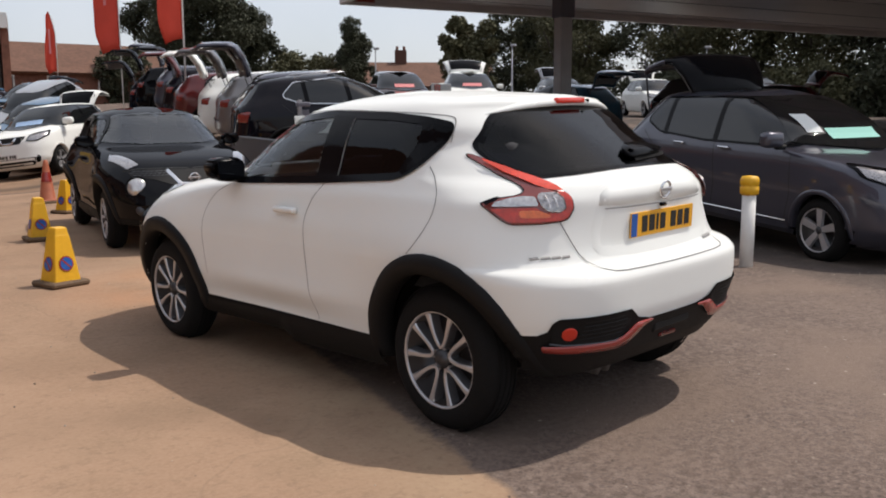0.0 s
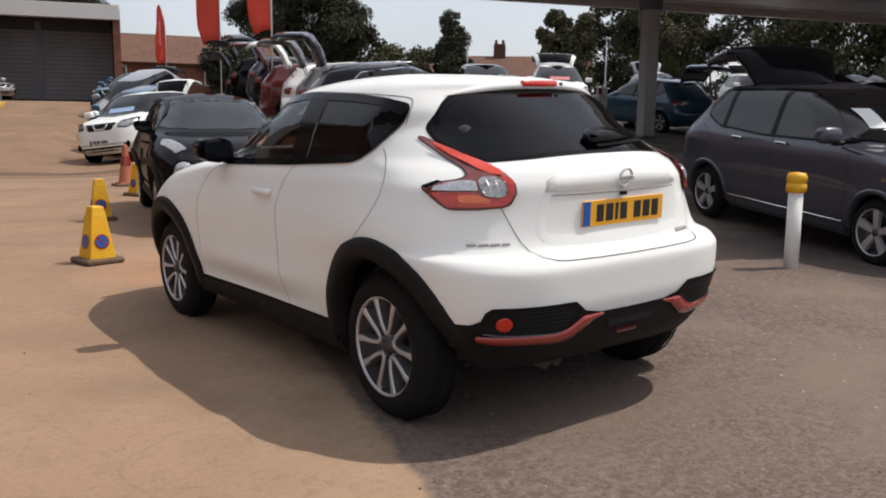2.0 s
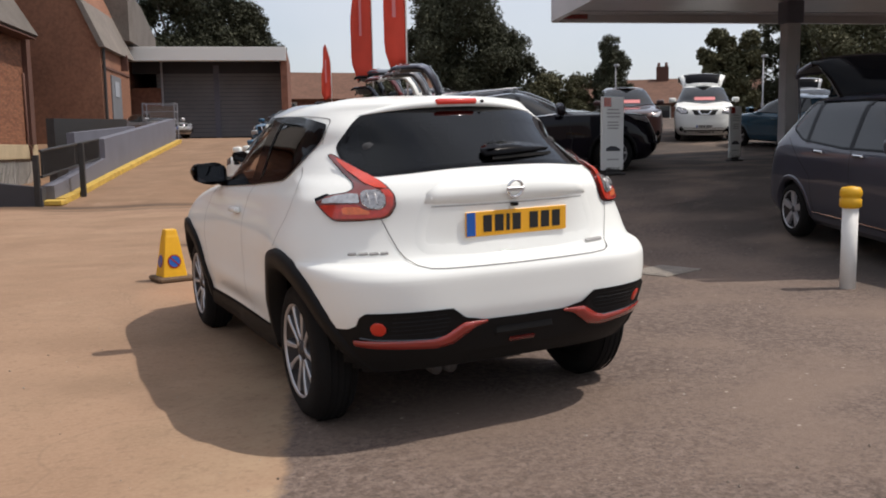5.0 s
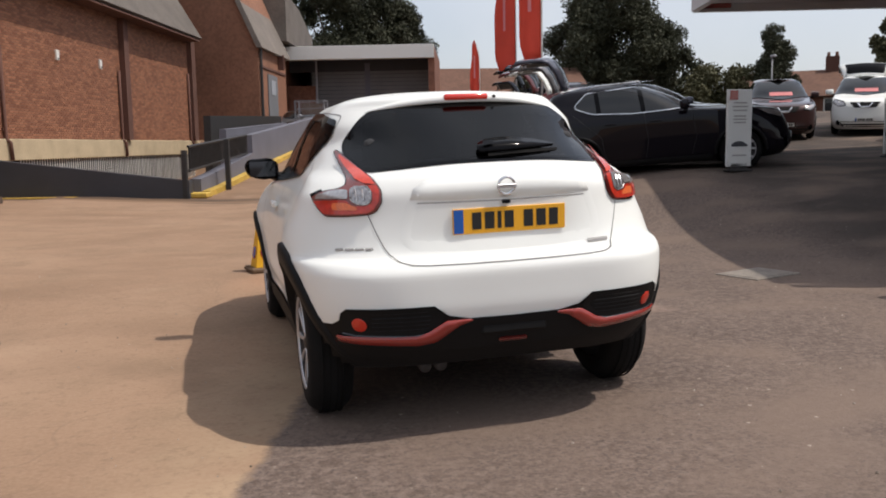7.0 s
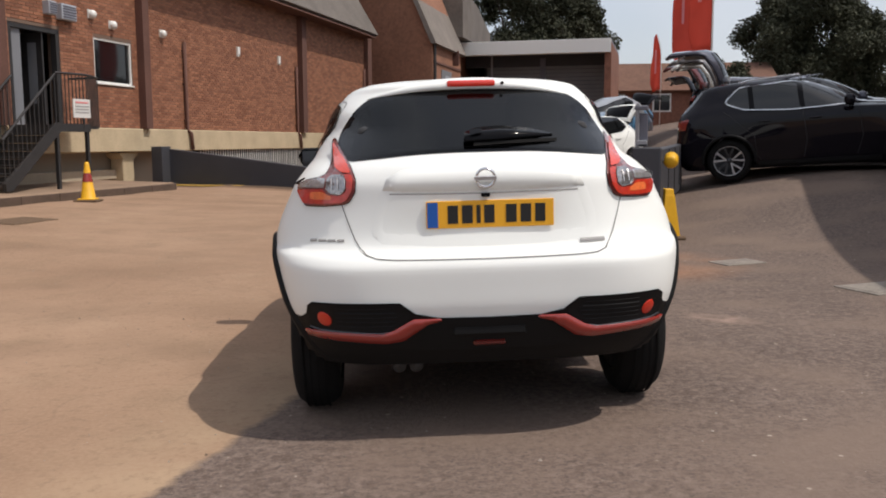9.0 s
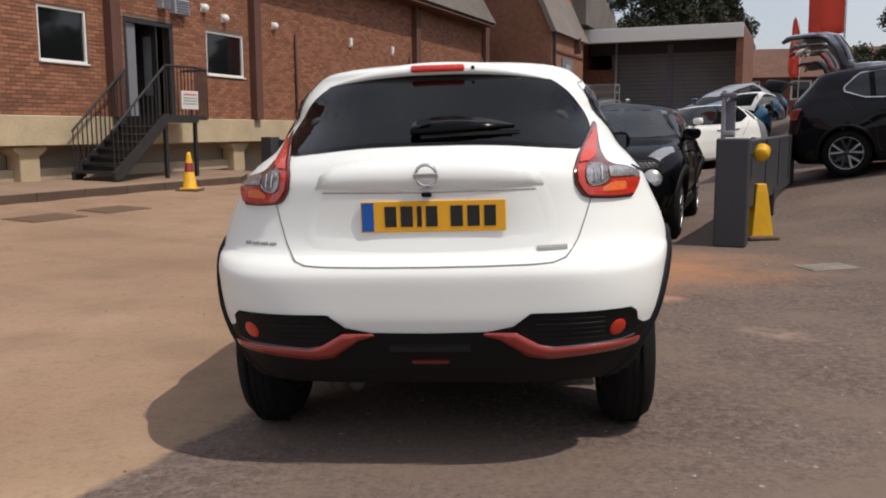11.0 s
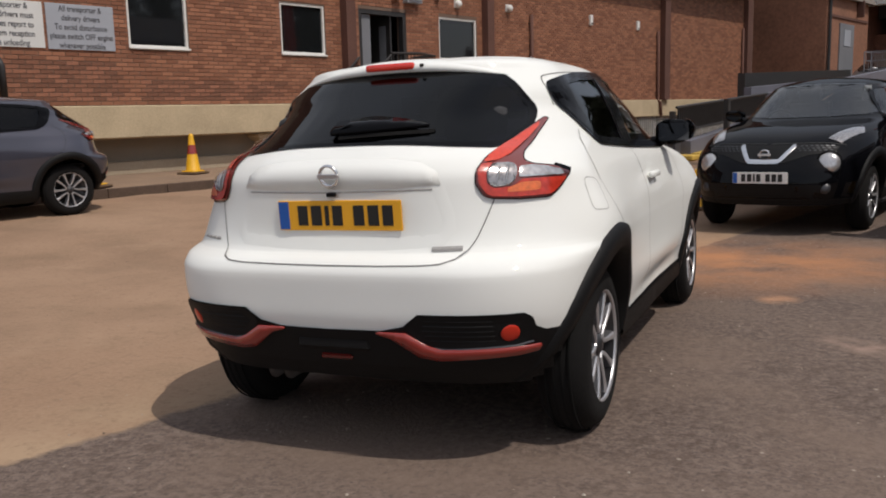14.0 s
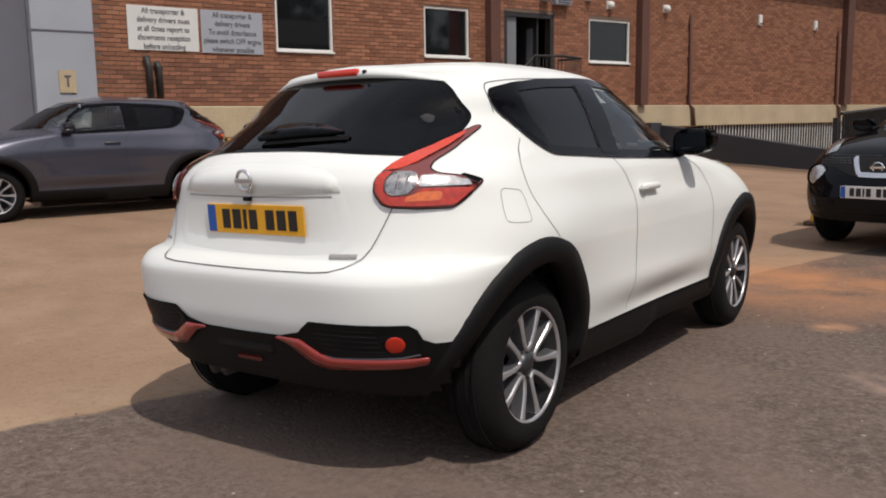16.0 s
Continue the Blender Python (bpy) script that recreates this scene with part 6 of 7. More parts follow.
for a, b in ((1.26, 1.58), (0.70, 1.05)):
    part("rail_bar", tube([(10.15, -5.45, a), (15.65, -5.45, b)], 0.035, 8), STEEL_DARK, rail)
for u in (10.25, 12.9, 15.5):
    part("rail_stile", box(0.04, 0.05, 0.46, (u, -5.45, 0.98 + 0.06 * (u - 10.2))), STEEL_DARK, rail)
solo("ramp_inner_wall", prism([(19.95, 0.2), (31.4, 1.3), (31.4, 2.67), (19.95, 2.33)], 0.25, "y", -3.1), STEEL_DARK, "dark grey wall of the ramp", "wall", WALL_M, kind="structure")
solo("ramp_side_wall", prism([(17.2, 0.2), (26.4, 1.2), (26.4, 2.22), (17.2, 1.80)], 0.22, "y", -4.4), MID_GREY_PAINT, "mid grey wall between the two ramps", "wall", WALL_M, kind="structure")
crate = thing("wire_crate", "pale wire stillage standing behind the parapet", "crate", WALL_M @ pose(29.75, -4.87, ground_z(*uv(29.75, 4.87).xy), 0, 0, 90) @ Matrix.Scale(1.20, 4))
for x in (-0.55, 0.55):
    for y in (-0.4, 0.4):
        part("corner_post", box(0.035, 0.035, 1.45, (x, y, 0.725)), MID_PALE, crate)
for z in (0.12, 0.85, 1.14, 1.43):
    for y in (-0.4, 0.4):
        part("side_bar", box(1.1, 0.02, 0.02, (0, y, z)), MID_PALE, crate)
    for x in (-0.55, 0.55):
        part("end_bar", box(0.02, 0.8, 0.02, (x, 0, z)), MID_PALE, crate)
for k in range(15):
    part("mesh_wire", box(0.008, 0.008, 1.3, (-0.49 + 0.07 * k, -0.4, 0.78)), MID_PALE, crate)
    part("mesh_wire", box(0.008, 0.008, 1.3, (-0.49 + 0.07 * k, 0.4, 0.78)), MID_PALE, crate)
part("card_sheet", box(0.9, 0.02, 0.42, (0, -0.36, 1.15)), CARD, crate, "brown card packing")

# ---- forecourt canopy ----
canopy = thing("canopy", "wide flat forecourt canopy on grey columns", "canopy", WALL_M, kind="structure")
part("soffit", box(16.15, 40.0, 0.12, (4.68, -37.85, 4.71)), SOFFIT, canopy, "pale grey canopy underside")
part("fascia", box(0.16, 40.0, 0.95, (12.75, -37.85, 4.93)), SOFFIT, canopy)
part("fascia", box(0.16, 40.0, 0.95, (-3.40, -37.85, 4.93)), SOFFIT, canopy)
part("fascia", box(15.9, 0.16, 0.95, (4.68, -17.85, 4.93)), SOFFIT, canopy)
part("fascia_sign", box(0.05, 0.8, 0.8, (12.64, -18.37, 4.93)), RED_TRIM, canopy, "red corner of the canopy fascia")
for k in range(7):
    part("soffit_joint", box(0.03, 39.8, 0.01, (-1.2 + 2.2 * k, -37.85, 4.645)), MID_GREY_PAINT, canopy)
for k in range(10):
    part("soffit_lamp", box(0.6, 0.6, 0.02, (2.0 + 5.2 * (k % 2), -20.5 - 3.6 * (k // 2), 4.635)), WHITE_FRAME, canopy, "flat square lamp, unlit")


def canopy_column(p):
    z = ground_z(*p)
    col = thing("canopy_column", "square grey steel column under the canopy", "column", pose(p[0], p[1], z, 0, 0, WALL_YAW), "canopy columns")
    part("shaft", box(0.36, 0.36, 4.66 - z, (0, 0, (4.66 - z) / 2), 0.02), COLUMN_GREY, col)
    part("capital", box(0.46, 0.46, 0.55, (0, 0, 4.38 - z), 0.03), MID_GREY_PAINT, col, "dark bracket under the canopy")
    part("base_collar", box(0.42, 0.42, 0.06, (0, 0, 0.04), 0.015), MID_GREY_PAINT, col)
    return col


canopy_column((15.5, 12.2))
canopy_column((17.5, 2.0))


# ---- street furniture ----
def bollard(p):
    b = thing("bollard", "white round bollard with a yellow collar top", "bollard", rest(p))
    part("tube", lathe([(0.0, -0.05), (0.062, -0.05), (0.062, 0.66), (0.0, 0.66)], 20), POST_WHITE, b, "", True)
    part("cap", lathe([(0.064, 0.66), (0.085, 0.675), (0.085, 0.735), (0.072, 0.745), (0.085, 0.757), (0.085, 0.80), (0.07, 0.83), (0.0, 0.84)], 20), CONE_YELLOW, b, "yellow cap", True)
    return b


def parking_cone(p, yaw, h=0.50, sign=True):
    """A four-sided no-waiting cone."""
    c = thing("parking_cone", "yellow four-sided no-waiting cone on a brown foot", "cone", rest(p, yaw), "no-waiting cones")
    body = bmesh.new()
    ring = lambda w, z: [body.verts.new((x * w, y * w, z)) for x, y in ((-1, -1), (1, -1), (1, 1), (-1, 1))]
    rs = [ring(0.118, 0.045), ring(0.066, h * 0.86), ring(0.062, h * 0.88), ring(0.052, h)]
    for a, b in zip(rs, rs[1:]):
        for i in range(4):
            body.faces.new((a[i], a[(i + 1) % 4], b[(i + 1) % 4], b[i]))
    body.faces.new(rs[-1])
    bmesh.ops.bevel(body, geom=[e for e in body.edges if not e.is_boundary], offset=0.010, segments=2, affect="EDGES", profile=0.5)
    part("body", body, CONE_YELLOW, c, "", False)
    part("foot", box(0.345, 0.345, 0.05, (0, 0, 0.025), 0.015), CONE_FOOT, c, "brown rubber foot")
    if sign:
        for k in range(4):
            lean = math.degrees(math.atan2(0.052, h * 0.86 - 0.045))
            m = pose(0, 0, 0, 0, 0, 90 * k) @ pose(0, -0.101, 0.195, 90 - lean, 0, 0)
            part("sign_rim", lathe([(0.0, 0.003), (0.064, 0.003), (0.066, 0.0)], 24), RED_TRIM, c, "", False, m)
            part("sign_disc", lathe([(0.0, 0.0045), (0.053, 0.0045), (0.054, 0.001)], 24), BLUE_BAND, c, "", False, m)
            part("sign_slash", box(0.108, 0.013, 0.002, (0, 0, 0.0058)), RED_TRIM, c, "", False, m @ pose(0, 0, 0, 0, 0, -45))
    return c


def tall_cone(p, skin=None, label="slim yellow cone with a dark band"):
    skin = skin or CONE_YELLOW
    c = thing("traffic_cone", label, "cone", rest(p), "slim cones")
    part("body", lathe([(0.15, 0.04), (0.13, 0.06), (0.045, 0.66), (0.03, 0.72), (0.0, 0.725)], 20), skin, c, "", True)
    part("band", lathe([(0.0935, 0.36), (0.066, 0.52)], 20), RED_TRIM, c, "", True)
    part("foot", box(0.42, 0.42, 0.035, (0, 0, 0.0175), 0.012), CONE_FOOT, c, "dark rubber foot")
    part("skirt", box(0.30, 0.30, 0.03, (0, 0, 0.045), 0.012), skin, c)
    return c


bollard((4.12, 1.06))
parking_cone((-0.68, 4.82), 10)
parking_cone((0.20, 7.80), -8)
parking_cone((1.58, 10.60), 20)
parking_cone((2.83, 6.02), 10, 0.60, False)
tall_cone((-5.96, 12.28))
tall_cone((2.00, 12.55), CONE_RED, "slim faded orange-red cone beside the parked cars")
for u, v, z in ((0.38, 0.75, PV), (-2.0, 1.65, PV - 0.025)):
    tall_cone(uv(u, v).xy).location.z = z

# swing barrier by the parked cars
barrier = thing("barrier_gate", "dark grey steel swing barrier with a yellow lamp", "barrier", rest((2.42, 5.50), 69))
part("post", box(0.20, 0.32, 1.10, (0, 0, 0.55), 0.015), DARK_GREY_PAINT, barrier)
part("head_upright", box(0.07, 0.04, 0.48, (0.0, 0.11, 1.34), 0.006), MID_PALE, barrier, "pale steel upright")
part("head_plate", box(0.03, 0.10, 0.36, (0.03, 0.05, 1.29), 0.004), MID_GREY_PAINT, barrier, "pale steel bracket plate")
part("head_rung", box(0.08, 0.12, 0.05, (0.0, 0.06, 1.15), 0.006), MID_PALE, barrier)
part("head_cap", box(0.09, 0.15, 0.05, (0.0, 0.07, 1.53), 0.01), MID_GREY_PAINT, barrier)
part("arm", prism([(0.10, 0.38), (5.6, 0.36), (5.6, 1.12), (0.10, 1.08)], 0.10, "y", -0.15, 0.012), DARK_GREY_PAINT, barrier)
for x in (1.5, 3.0, 4.5):
    part("arm_seam", box(0.015, 0.012, 0.60, (x, -0.155, 0.77)), STEEL_DARK, barrier)
for x in (2.6, 5.2):
    part("leg", box(0.12, 0.12, 0.46, (x, -0.10, 0.23)), DARK_GREY_PAINT, barrier)
part("lamp", lathe([(0.0, -0.085), (0.055, -0.08), (0.08, -0.05), (0.055, -0.012), (0.055, 0.012), (0.08, 0.05), (0.055, 0.08), (0.0, 0.085)], 18), CONE_YELLOW, barrier, "round yellow lamp", True, pose(0.18, -0.25, 0.955, 0, 70, 0))
part("lamp_arm", tube([(0.12, -0.1, 0.94), (0.18, -0.25, 0.95)], 0.02, 6), STEEL_DARK, barrier)


def display_board(p, yaw):
    b = thing("display_board", "tall white price board on a dark foot", "sign", rest(p, yaw), "price boards")
    part("board", box(0.46, 0.05, 1.22, (0, 0, 0.69), 0.01), SIGN_WHITE, b)
    part("foot", box(0.42, 0.22, 0.04, (0, 0, 0.02), 0.012), STEEL_DARK, b)
    part("stem", box(0.30, 0.05, 0.10, (0, 0, 0.08)), STEEL_DARK, b)
    part("logo_patch", box(0.15, 0.006, 0.15, (-0.12, -0.028, 1.21)), RED_TRIM, b)
    for k, (z, w) in enumerate(((1.09, 0.24), (1.03, 0.28), (0.97, 0.26), (0.88, 0.22), (0.83, 0.24), (0.78, 0.22), (0.26, 0.26))):
        part("word_bar", box(w, 0.006, 0.022, (0, -0.028, z)), LINING, b)
    part("car_picture", prism(rounded([(-0.15, 0.40), (-0.15, 0.44), (-0.06, 0.485), (0.06, 0.48), (0.10, 0.45), (0.15, 0.435), (0.15, 0.40)], 0.015), 0.006, "y", -0.031), DARK_GREY_PAINT, b)
    return b


display_board((7.05, 8.15), 2)
display_board((13.55, 12.0), 12)


def drain(p, yaw, w=0.6, d=0.45, label="rusty iron drain cover set in the yard"):
    c = thing("drain_cover", label, "cover", pose(p[0], p[1], ground_z(*p) + 0.001, 0, 0, yaw) @ pose(0, 0, 0, math.degrees(math.atan((ground_z(p[0] - 0.1 * math.sin(radians(yaw)), p[1] + 0.1 * math.cos(radians(yaw))) - ground_z(*p)) / 0.1)), -math.degrees(math.atan((ground_z(p[0] + 0.1 * math.cos(radians(yaw)), p[1] + 0.1 * math.sin(radians(yaw))) - ground_z(*p)) / 0.1)), 0), "drain covers")
    part("frame", box(w, d, 0.02, (0, 0, 0), 0.004), DRAIN_LID if w < 0.8 else CONE_FOOT, c)
    part("lid", box(w - 0.08, d - 0.08, 0.022, (0, 0, 0.003), 0.004), DRAIN_LID if w < 0.8 else CONE_FOOT, c)
    return c


drain((3.50, 2.60), 17)
drain((2.92, 4.12), 17, 0.45, 0.30)
drain((-6.10, 7.52), 73, 0.9, 0.6)
drain((-5.76, 8.80), 73, 0.9, 0.6)


def feather_flag(p, base_z, length, yaw, width=0.75):
    f = thing("feather_flag", "tall red feather flag on a white pole", "flag", pose(p[0], p[1], 0, 0, 0, yaw), "red flags")
    z0 = ground_z(*p)
    part("pole", tube([(0, 0, z0), (0, 0, base_z + length * 0.6), (-0.08, 0, base_z + length * 0.85), (-0.30, 0, base_z + length)], 0.025, 8), POST_WHITE, f, "", True)
    bm = bmesh.new()
    rows2 = []
    for k in range(19):
        t = k / 18
        w = width * min(1.0, 0.72 + 2.2 * t, 1.25 * (1 - t) ** 0.5 + 0.05)
        x0 = -0.02 - 0.28 * max(0, (t - 0.6) / 0.4) ** 1.6
        rows2.append([bm.verts.new((x0 - w * j / 8, 0.06 * math.sin(9 * t + j * 0.9) * j / 8 + 0.02, base_z + length * t - 0.16 * (1 - t) * (j / 8) ** 2)) for j in range(9)])
    for a, b in zip(rows2, rows2[1:]):
        for i in range(8):
            bm.faces.new((a[i], a[i + 1], b[i + 1], b[i]))
    cloth = part("cloth", bm, FLAG_RED, f, "red cloth with a pale printed band", True)
    so = cloth.modifiers.new("thickness", "SOLIDIFY")
    so.thickness = 0.004
    part("print_band", box(0.10, 0.006, length * 0.42, (-width * 0.55, -0.05, base_z + length * 0.5)), PINK_PAPER, cloth)
    return f


feather_flag((12.3, 32.4), 4.3, 6.1, -25, 0.92)
feather_flag((8.2, 19.3), 3.6, 4.4, -25, 0.62)
feather_flag((16.4, 50.2), 4.4, 3.4, -15, 0.6)


# ---- cars ----
coupe_crossover(pose(-0.002, 0, 0, -0.62, -1.40, 0), WHITE_PAINT, "clean white compact crossover with red bumper accents and privacy glass", trim=RED_TRIM)
coupe_crossover(seat_car((1.26 + 0.25 * 2.53, 6.40 + 0.968 * 2.53), (-0.25, -0.968), 2.53), BLACK_PAINT, "glossy black compact crossover parked nose out by the barrier", plate=WHITE_PLATE, group="parked cars")
coupe_crossover(seat_car((-8.02, 5.25), (-0.298, -0.955), 2.53), GREY_PAINT, "dark grey metallic compact crossover parked beside the footway", group="parked cars")
plain_car(seat_car((6.70, 2.95), (-0.365, -0.931), 2.70), GREY_PAINT, "grey electric hatchback with its tailgate raised under the canopy", "hatch", (4.445, 1.77, 1.60), 2.70, "lobe", paper=TEAL_PAPER, hatch_open=True, lid_at=(1.25, -52))
HEAD = (0.90, -0.436)
plain_car(seat_car((5.43, 10.53), HEAD, 2.65), NAVY_PAINT, "near-black family crossover with chrome window trim", "suv", (4.46, 1.81, 1.60), 2.65, "star", rails=True, bright=True)
row_paint = ((GREY_PAINT, "grey"), (MID_PAINT, "mid grey"), (WHITE_PAINT, "white"), (RED_PAINT, "dark red"), (NAVY_PAINT, "dark violet"), (GREY_PAINT, "grey"), (BLACK_PAINT, "black"), (NAVY_PAINT, "dark violet"))
for k, (pt, nm) in enumerate(row_paint):
    q = Vector((6.65, 12.50, 0)) + Vector((0.298, 0.955, 0)) * 2.4 * k + NN * 0.1 * (k % 3)
    plain_car(seat_car(q.xy, HEAD, 2.65), pt, nm + " crossover with its tailgate raised in a row of stock", "suv", (4.38, 1.81, 1.62), 2.65, "star", hatch_open=True)
left_row = ((WHITE_PAINT, "white small hatchback with a price card", "small", (3.83, 1.68, 1.60), 2.45), (WHITE_PAINT, "white hatchback with its tailgate raised", "small", (3.83, 1.68, 1.52), 2.45),
            (BLUE_PAINT, "pale blue small hatchback in the row", "small", (3.9, 1.68, 1.52), 2.5), (SILVER_PAINT, "silver small hatchback in the row", "small", (3.9, 1.68, 1.52), 2.5), (BLUE_PAINT, "blue hatchback in the row", "small", (4.0, 1.70, 1.53), 2.5),
            (GREY_PAINT, "grey hatchback in the row", "hatch", (4.1, 1.70, 1.53), 2.55), (NAVY_PAINT, "dark hatchback with its tailgate raised", "hatch", (4.1, 1.70, 1.53), 2.55), (BLUE_PAINT, "blue hatchback at the far end of the row", "hatch", (4.1, 1.70, 1.53), 2.55))
for k, (pt, nm, kd, size, base) in enumerate(left_row):
    q = Vector((5.6, 19.8, 0)) + UU * 2.75 * k
    plain_car(seat_car(q.xy, (-0.78, -0.626), base), pt, nm, kd, size, base, "five", hatch_open=k in (1, 6), paper=BLUE_PAPER if k == 0 else PAPER if k == 2 else None)
plain_car(seat_car((uv(31.8, 5.45) - (NN * 0.65 - UU * 0.76) * 3.38).xy, (NN * 0.65 - UU * 0.76).xy, 2.55), SILVER_PAINT, "silver hatchback by the garage", "hatch", (4.1, 1.70, 1.25), 2.55, "five")
plain_car(seat_car((14.7, 7.7), (0.97, -0.243), 2.65), BLACK_PAINT, "black crossover parked under the canopy", "suv", (4.38, 1.81, 1.64), 2.65, "star")
plain_car(seat_car((20.05, 20.30), (-0.651, -0.759), 2.70), WHITE_PAINT, "white tall crossover with its tailgate raised", "suv", (4.64, 1.82, 1.70), 2.70, "star", hatch_open=True, paper=PINK_PAPER, lid_at=(0.30, -40))
plain_car(seat_car((17.1, 21.0), (-0.52, -0.855), 2.70), BROWN_PAINT, "dark red tall crossover with a price card", "suv", (4.64, 1.82, 1.70), 2.70, "star", paper=PINK_PAPER)
plain_car(seat_car((18.06, 13.1), (0.06, 0.998), 2.60), TEAL_PAINT, "blue small car with its tailgate raised", "hatch", (4.1, 1.70, 1.53), 2.60, "five", hatch_open=True)
plain_car(seat_car((24.0, 9.5), (-0.75, 0.66), 2.60), RED_PAINT, "red hatchback parked under the canopy", "hatch", (4.1, 1.70, 1.53), 2.60, "five", hatch_open=True)
plain_car(seat_car((25.6, 20.6), (-0.62, -0.78), 2.60), SILVER_PAINT, "silver hatchback with its tailgate raised", "hatch", (4.1, 1.70, 1.53), 2.60, "five", hatch_open=True)
plain_car(seat_car((28.6, 18.2), (-0.62, -0.78), 2.60), WHITE_PAINT, "white hatchback with its tailgate raised at the far side", "small", (4.0, 1.70, 1.53), 2.60, "five", hatch_open=True)
plain_car(seat_car((27.4, 14.2), (-0.70, -0.71), 2.60), NAVY_PAINT, "dark hatchback parked under the canopy edge", "hatch", (4.1, 1.70, 1.53), 2.60, "five")
plain_car(seat_car((30.8, 14.6), (-0.70, -0.71), 2.60), GREY_PAINT, "grey crossover parked at the far side", "suv", (4.38, 1.81, 1.62), 2.65, "star")


# ---- trees and far houses ----
def tree(p, base_z, crown_z, radius, height, leaves, leaf, size, seed, label, trunk=0.25, taper=0.0):
    """Tapered trunk, limbs, and a crown of many small leaf sprays in clumps of uneven size."""
    rng = np.random.RandomState(seed)
    t = thing("tree", label, "tree", pose(p[0], p[1], 0))
    bm = tube([(0, 0, base_z), (0.1, 0.05, (base_z + crown_z) / 2), (0, 0, crown_z + height * 0.35)], trunk, 8)
    for v in bm.verts:
        k = (v.co.z - base_z) / max(0.1, crown_z + height * 0.35 - base_z)
        v.co.x *= 1 - 0.65 * k
        v.co.y *= 1 - 0.65 * k
    clumps = []
    for k in range(84):
        a, e = rng.uniform(0, 2 * math.pi), rng.uniform(-0.95, 1.0)
        q = math.sqrt(1 - e * e * 0.82)
        rr = radius * rng.uniform(0.50, 1.0) * (1 - taper * (e + 0.3)) * (1 + 0.14 * math.sin(3 * a + seed) * (1 - abs(e)))
        clumps.append((rr * q * math.cos(a), rr * q * math.sin(a), crown_z + height * (0.5 + 0.5 * e), radius * (0.10 + 0.24 * rng.rand() ** 1.6)))
    clumps += [(0, 0, crown_z + height * 0.35, radius * 0.62), (0, 0, crown_z + height * 0.65, radius * 0.55)]
    for c in clumps[:9]:
        tube([(0, 0, crown_z), (c[0] * 0.5, c[1] * 0.5, (crown_z + c[2]) / 2), c[:3]], trunk * 0.22, 5, bm)
    part("trunk", bm, BARK, t, "", True)
    w = np.array([c[3] ** 2 for c in clumps])
    n = int(leaves * 4.2)
    cl = np.array(clumps)[rng.choice(len(clumps), n, p=w / w.sum())]
    unit = lambda q: q / np.linalg.norm(q, axis=1, keepdims=True)
    d, a = unit(rng.normal(size=(n, 3))), unit(rng.normal(size=(n, 3)))
    b = unit(np.cross(a, rng.normal(size=(n, 3))))
    c = cl[:, :3] + d * (cl[:, 3] * rng.uniform(0.30, 1.12, n))[:, None] * np.array((1, 1, 0.85))
    sz = (size * 0.62 * rng.uniform(0.5, 1.4, n))[:, None]
    quads = np.stack((c - a * sz, c + b * sz * 0.55, c + a * sz, c - b * sz * 0.55), axis=1).reshape(-1, 3)
    me = bpy.data.meshes.new("crown")
    me.vertices.add(4 * n)
    me.vertices.foreach_set("co", quads.ravel())
    me.loops.add(4 * n)
    me.loops.foreach_set("vertex_index", np.arange(4 * n, dtype=np.int32))
    me.polygons.add(n)
    me.polygons.foreach_set("loop_start", np.arange(0, 4 * n, 4, dtype=np.int32))
    me.update(calc_edges=True)
    me.validate()
    me.materials.append(leaf)
    crown = new("crown", me)
    crown.parent = t
    return t


tree((29.4, 58.6), 2.0, 3.5, 4.9, 10.6, 24000, LEAF_DARK, 0.17, 1, "large dense dark green tree behind the flags", 0.4)
tree((33.2, 57.4), 2.0, 3.0, 2.8, 6.6, 9000, LEAF_DARK, 0.16, 2, "rounded dark green tree")
tree((40.0, 52.3), 2.0, 1.0, 2.3, 8.4, 6500, LEAF_DARK, 0.15, 3, "slim pointed dark green tree", 0.25, 0.55)
tree((37.4, 54.6), 2.0, 1.8, 2.9, 4.6, 6000, LEAF_MID, 0.20, 4, "low dark green bush tree")
tree((21.5, 53.0), 2.0, 1.6, 2.2, 4.4, 5000, LEAF_DARK, 0.16, 5, "low dark green tree by the flags")
for k, (x, y, r, h) in enumerate(((51.5, 45.5, 3.0, 8.0), (52, 41, 3.8, 9.5), (47, 36, 3.4, 9.0), (50, 30, 4.2, 10), (46, 25, 3.8, 9), (47, 19, 4.0, 9.5), (44, 13, 3.8, 9.0), (45, 7, 4.2, 9.5), (44, 0.5, 4.0, 8.5), (43, -6, 4.0, 8.5), (42, -12, 4.0, 8.5), (39.6, 39.2, 1.9, 5.6))):
    tree((x, y), 1.5, 2.6, r, h, 5600 if k < 5 else 8200, LEAF_MID if k % 3 else LEAF_DARK, 0.19, 20 + k, "leafy tree along the far boundary")
for k, (x, y) in enumerate(((42, 22), (41, 17), (41, 12), (41, 7), (40, 2), (39, -3), (43, 27))):
    tree((x, y), 0.6, 0.7, 3.0, 3.2, 4500, LEAF_MID if k % 2 else LEAF_DARK, 0.18, 70 + k, "low leafy bush along the boundary", 0.12)
for k, (x, y, r, h) in enumerate(((2.0, 64, 5.5, 13), (9.5, 62, 4.5, 11), (-6, 60, 5.5, 14), (14.0, 66, 3.5, 8))):
    tree((x, y), 2.0, 4.0, r, h, 16000, LEAF_DARK, 0.18, 40 + k, "tall dark green tree behind the garage")


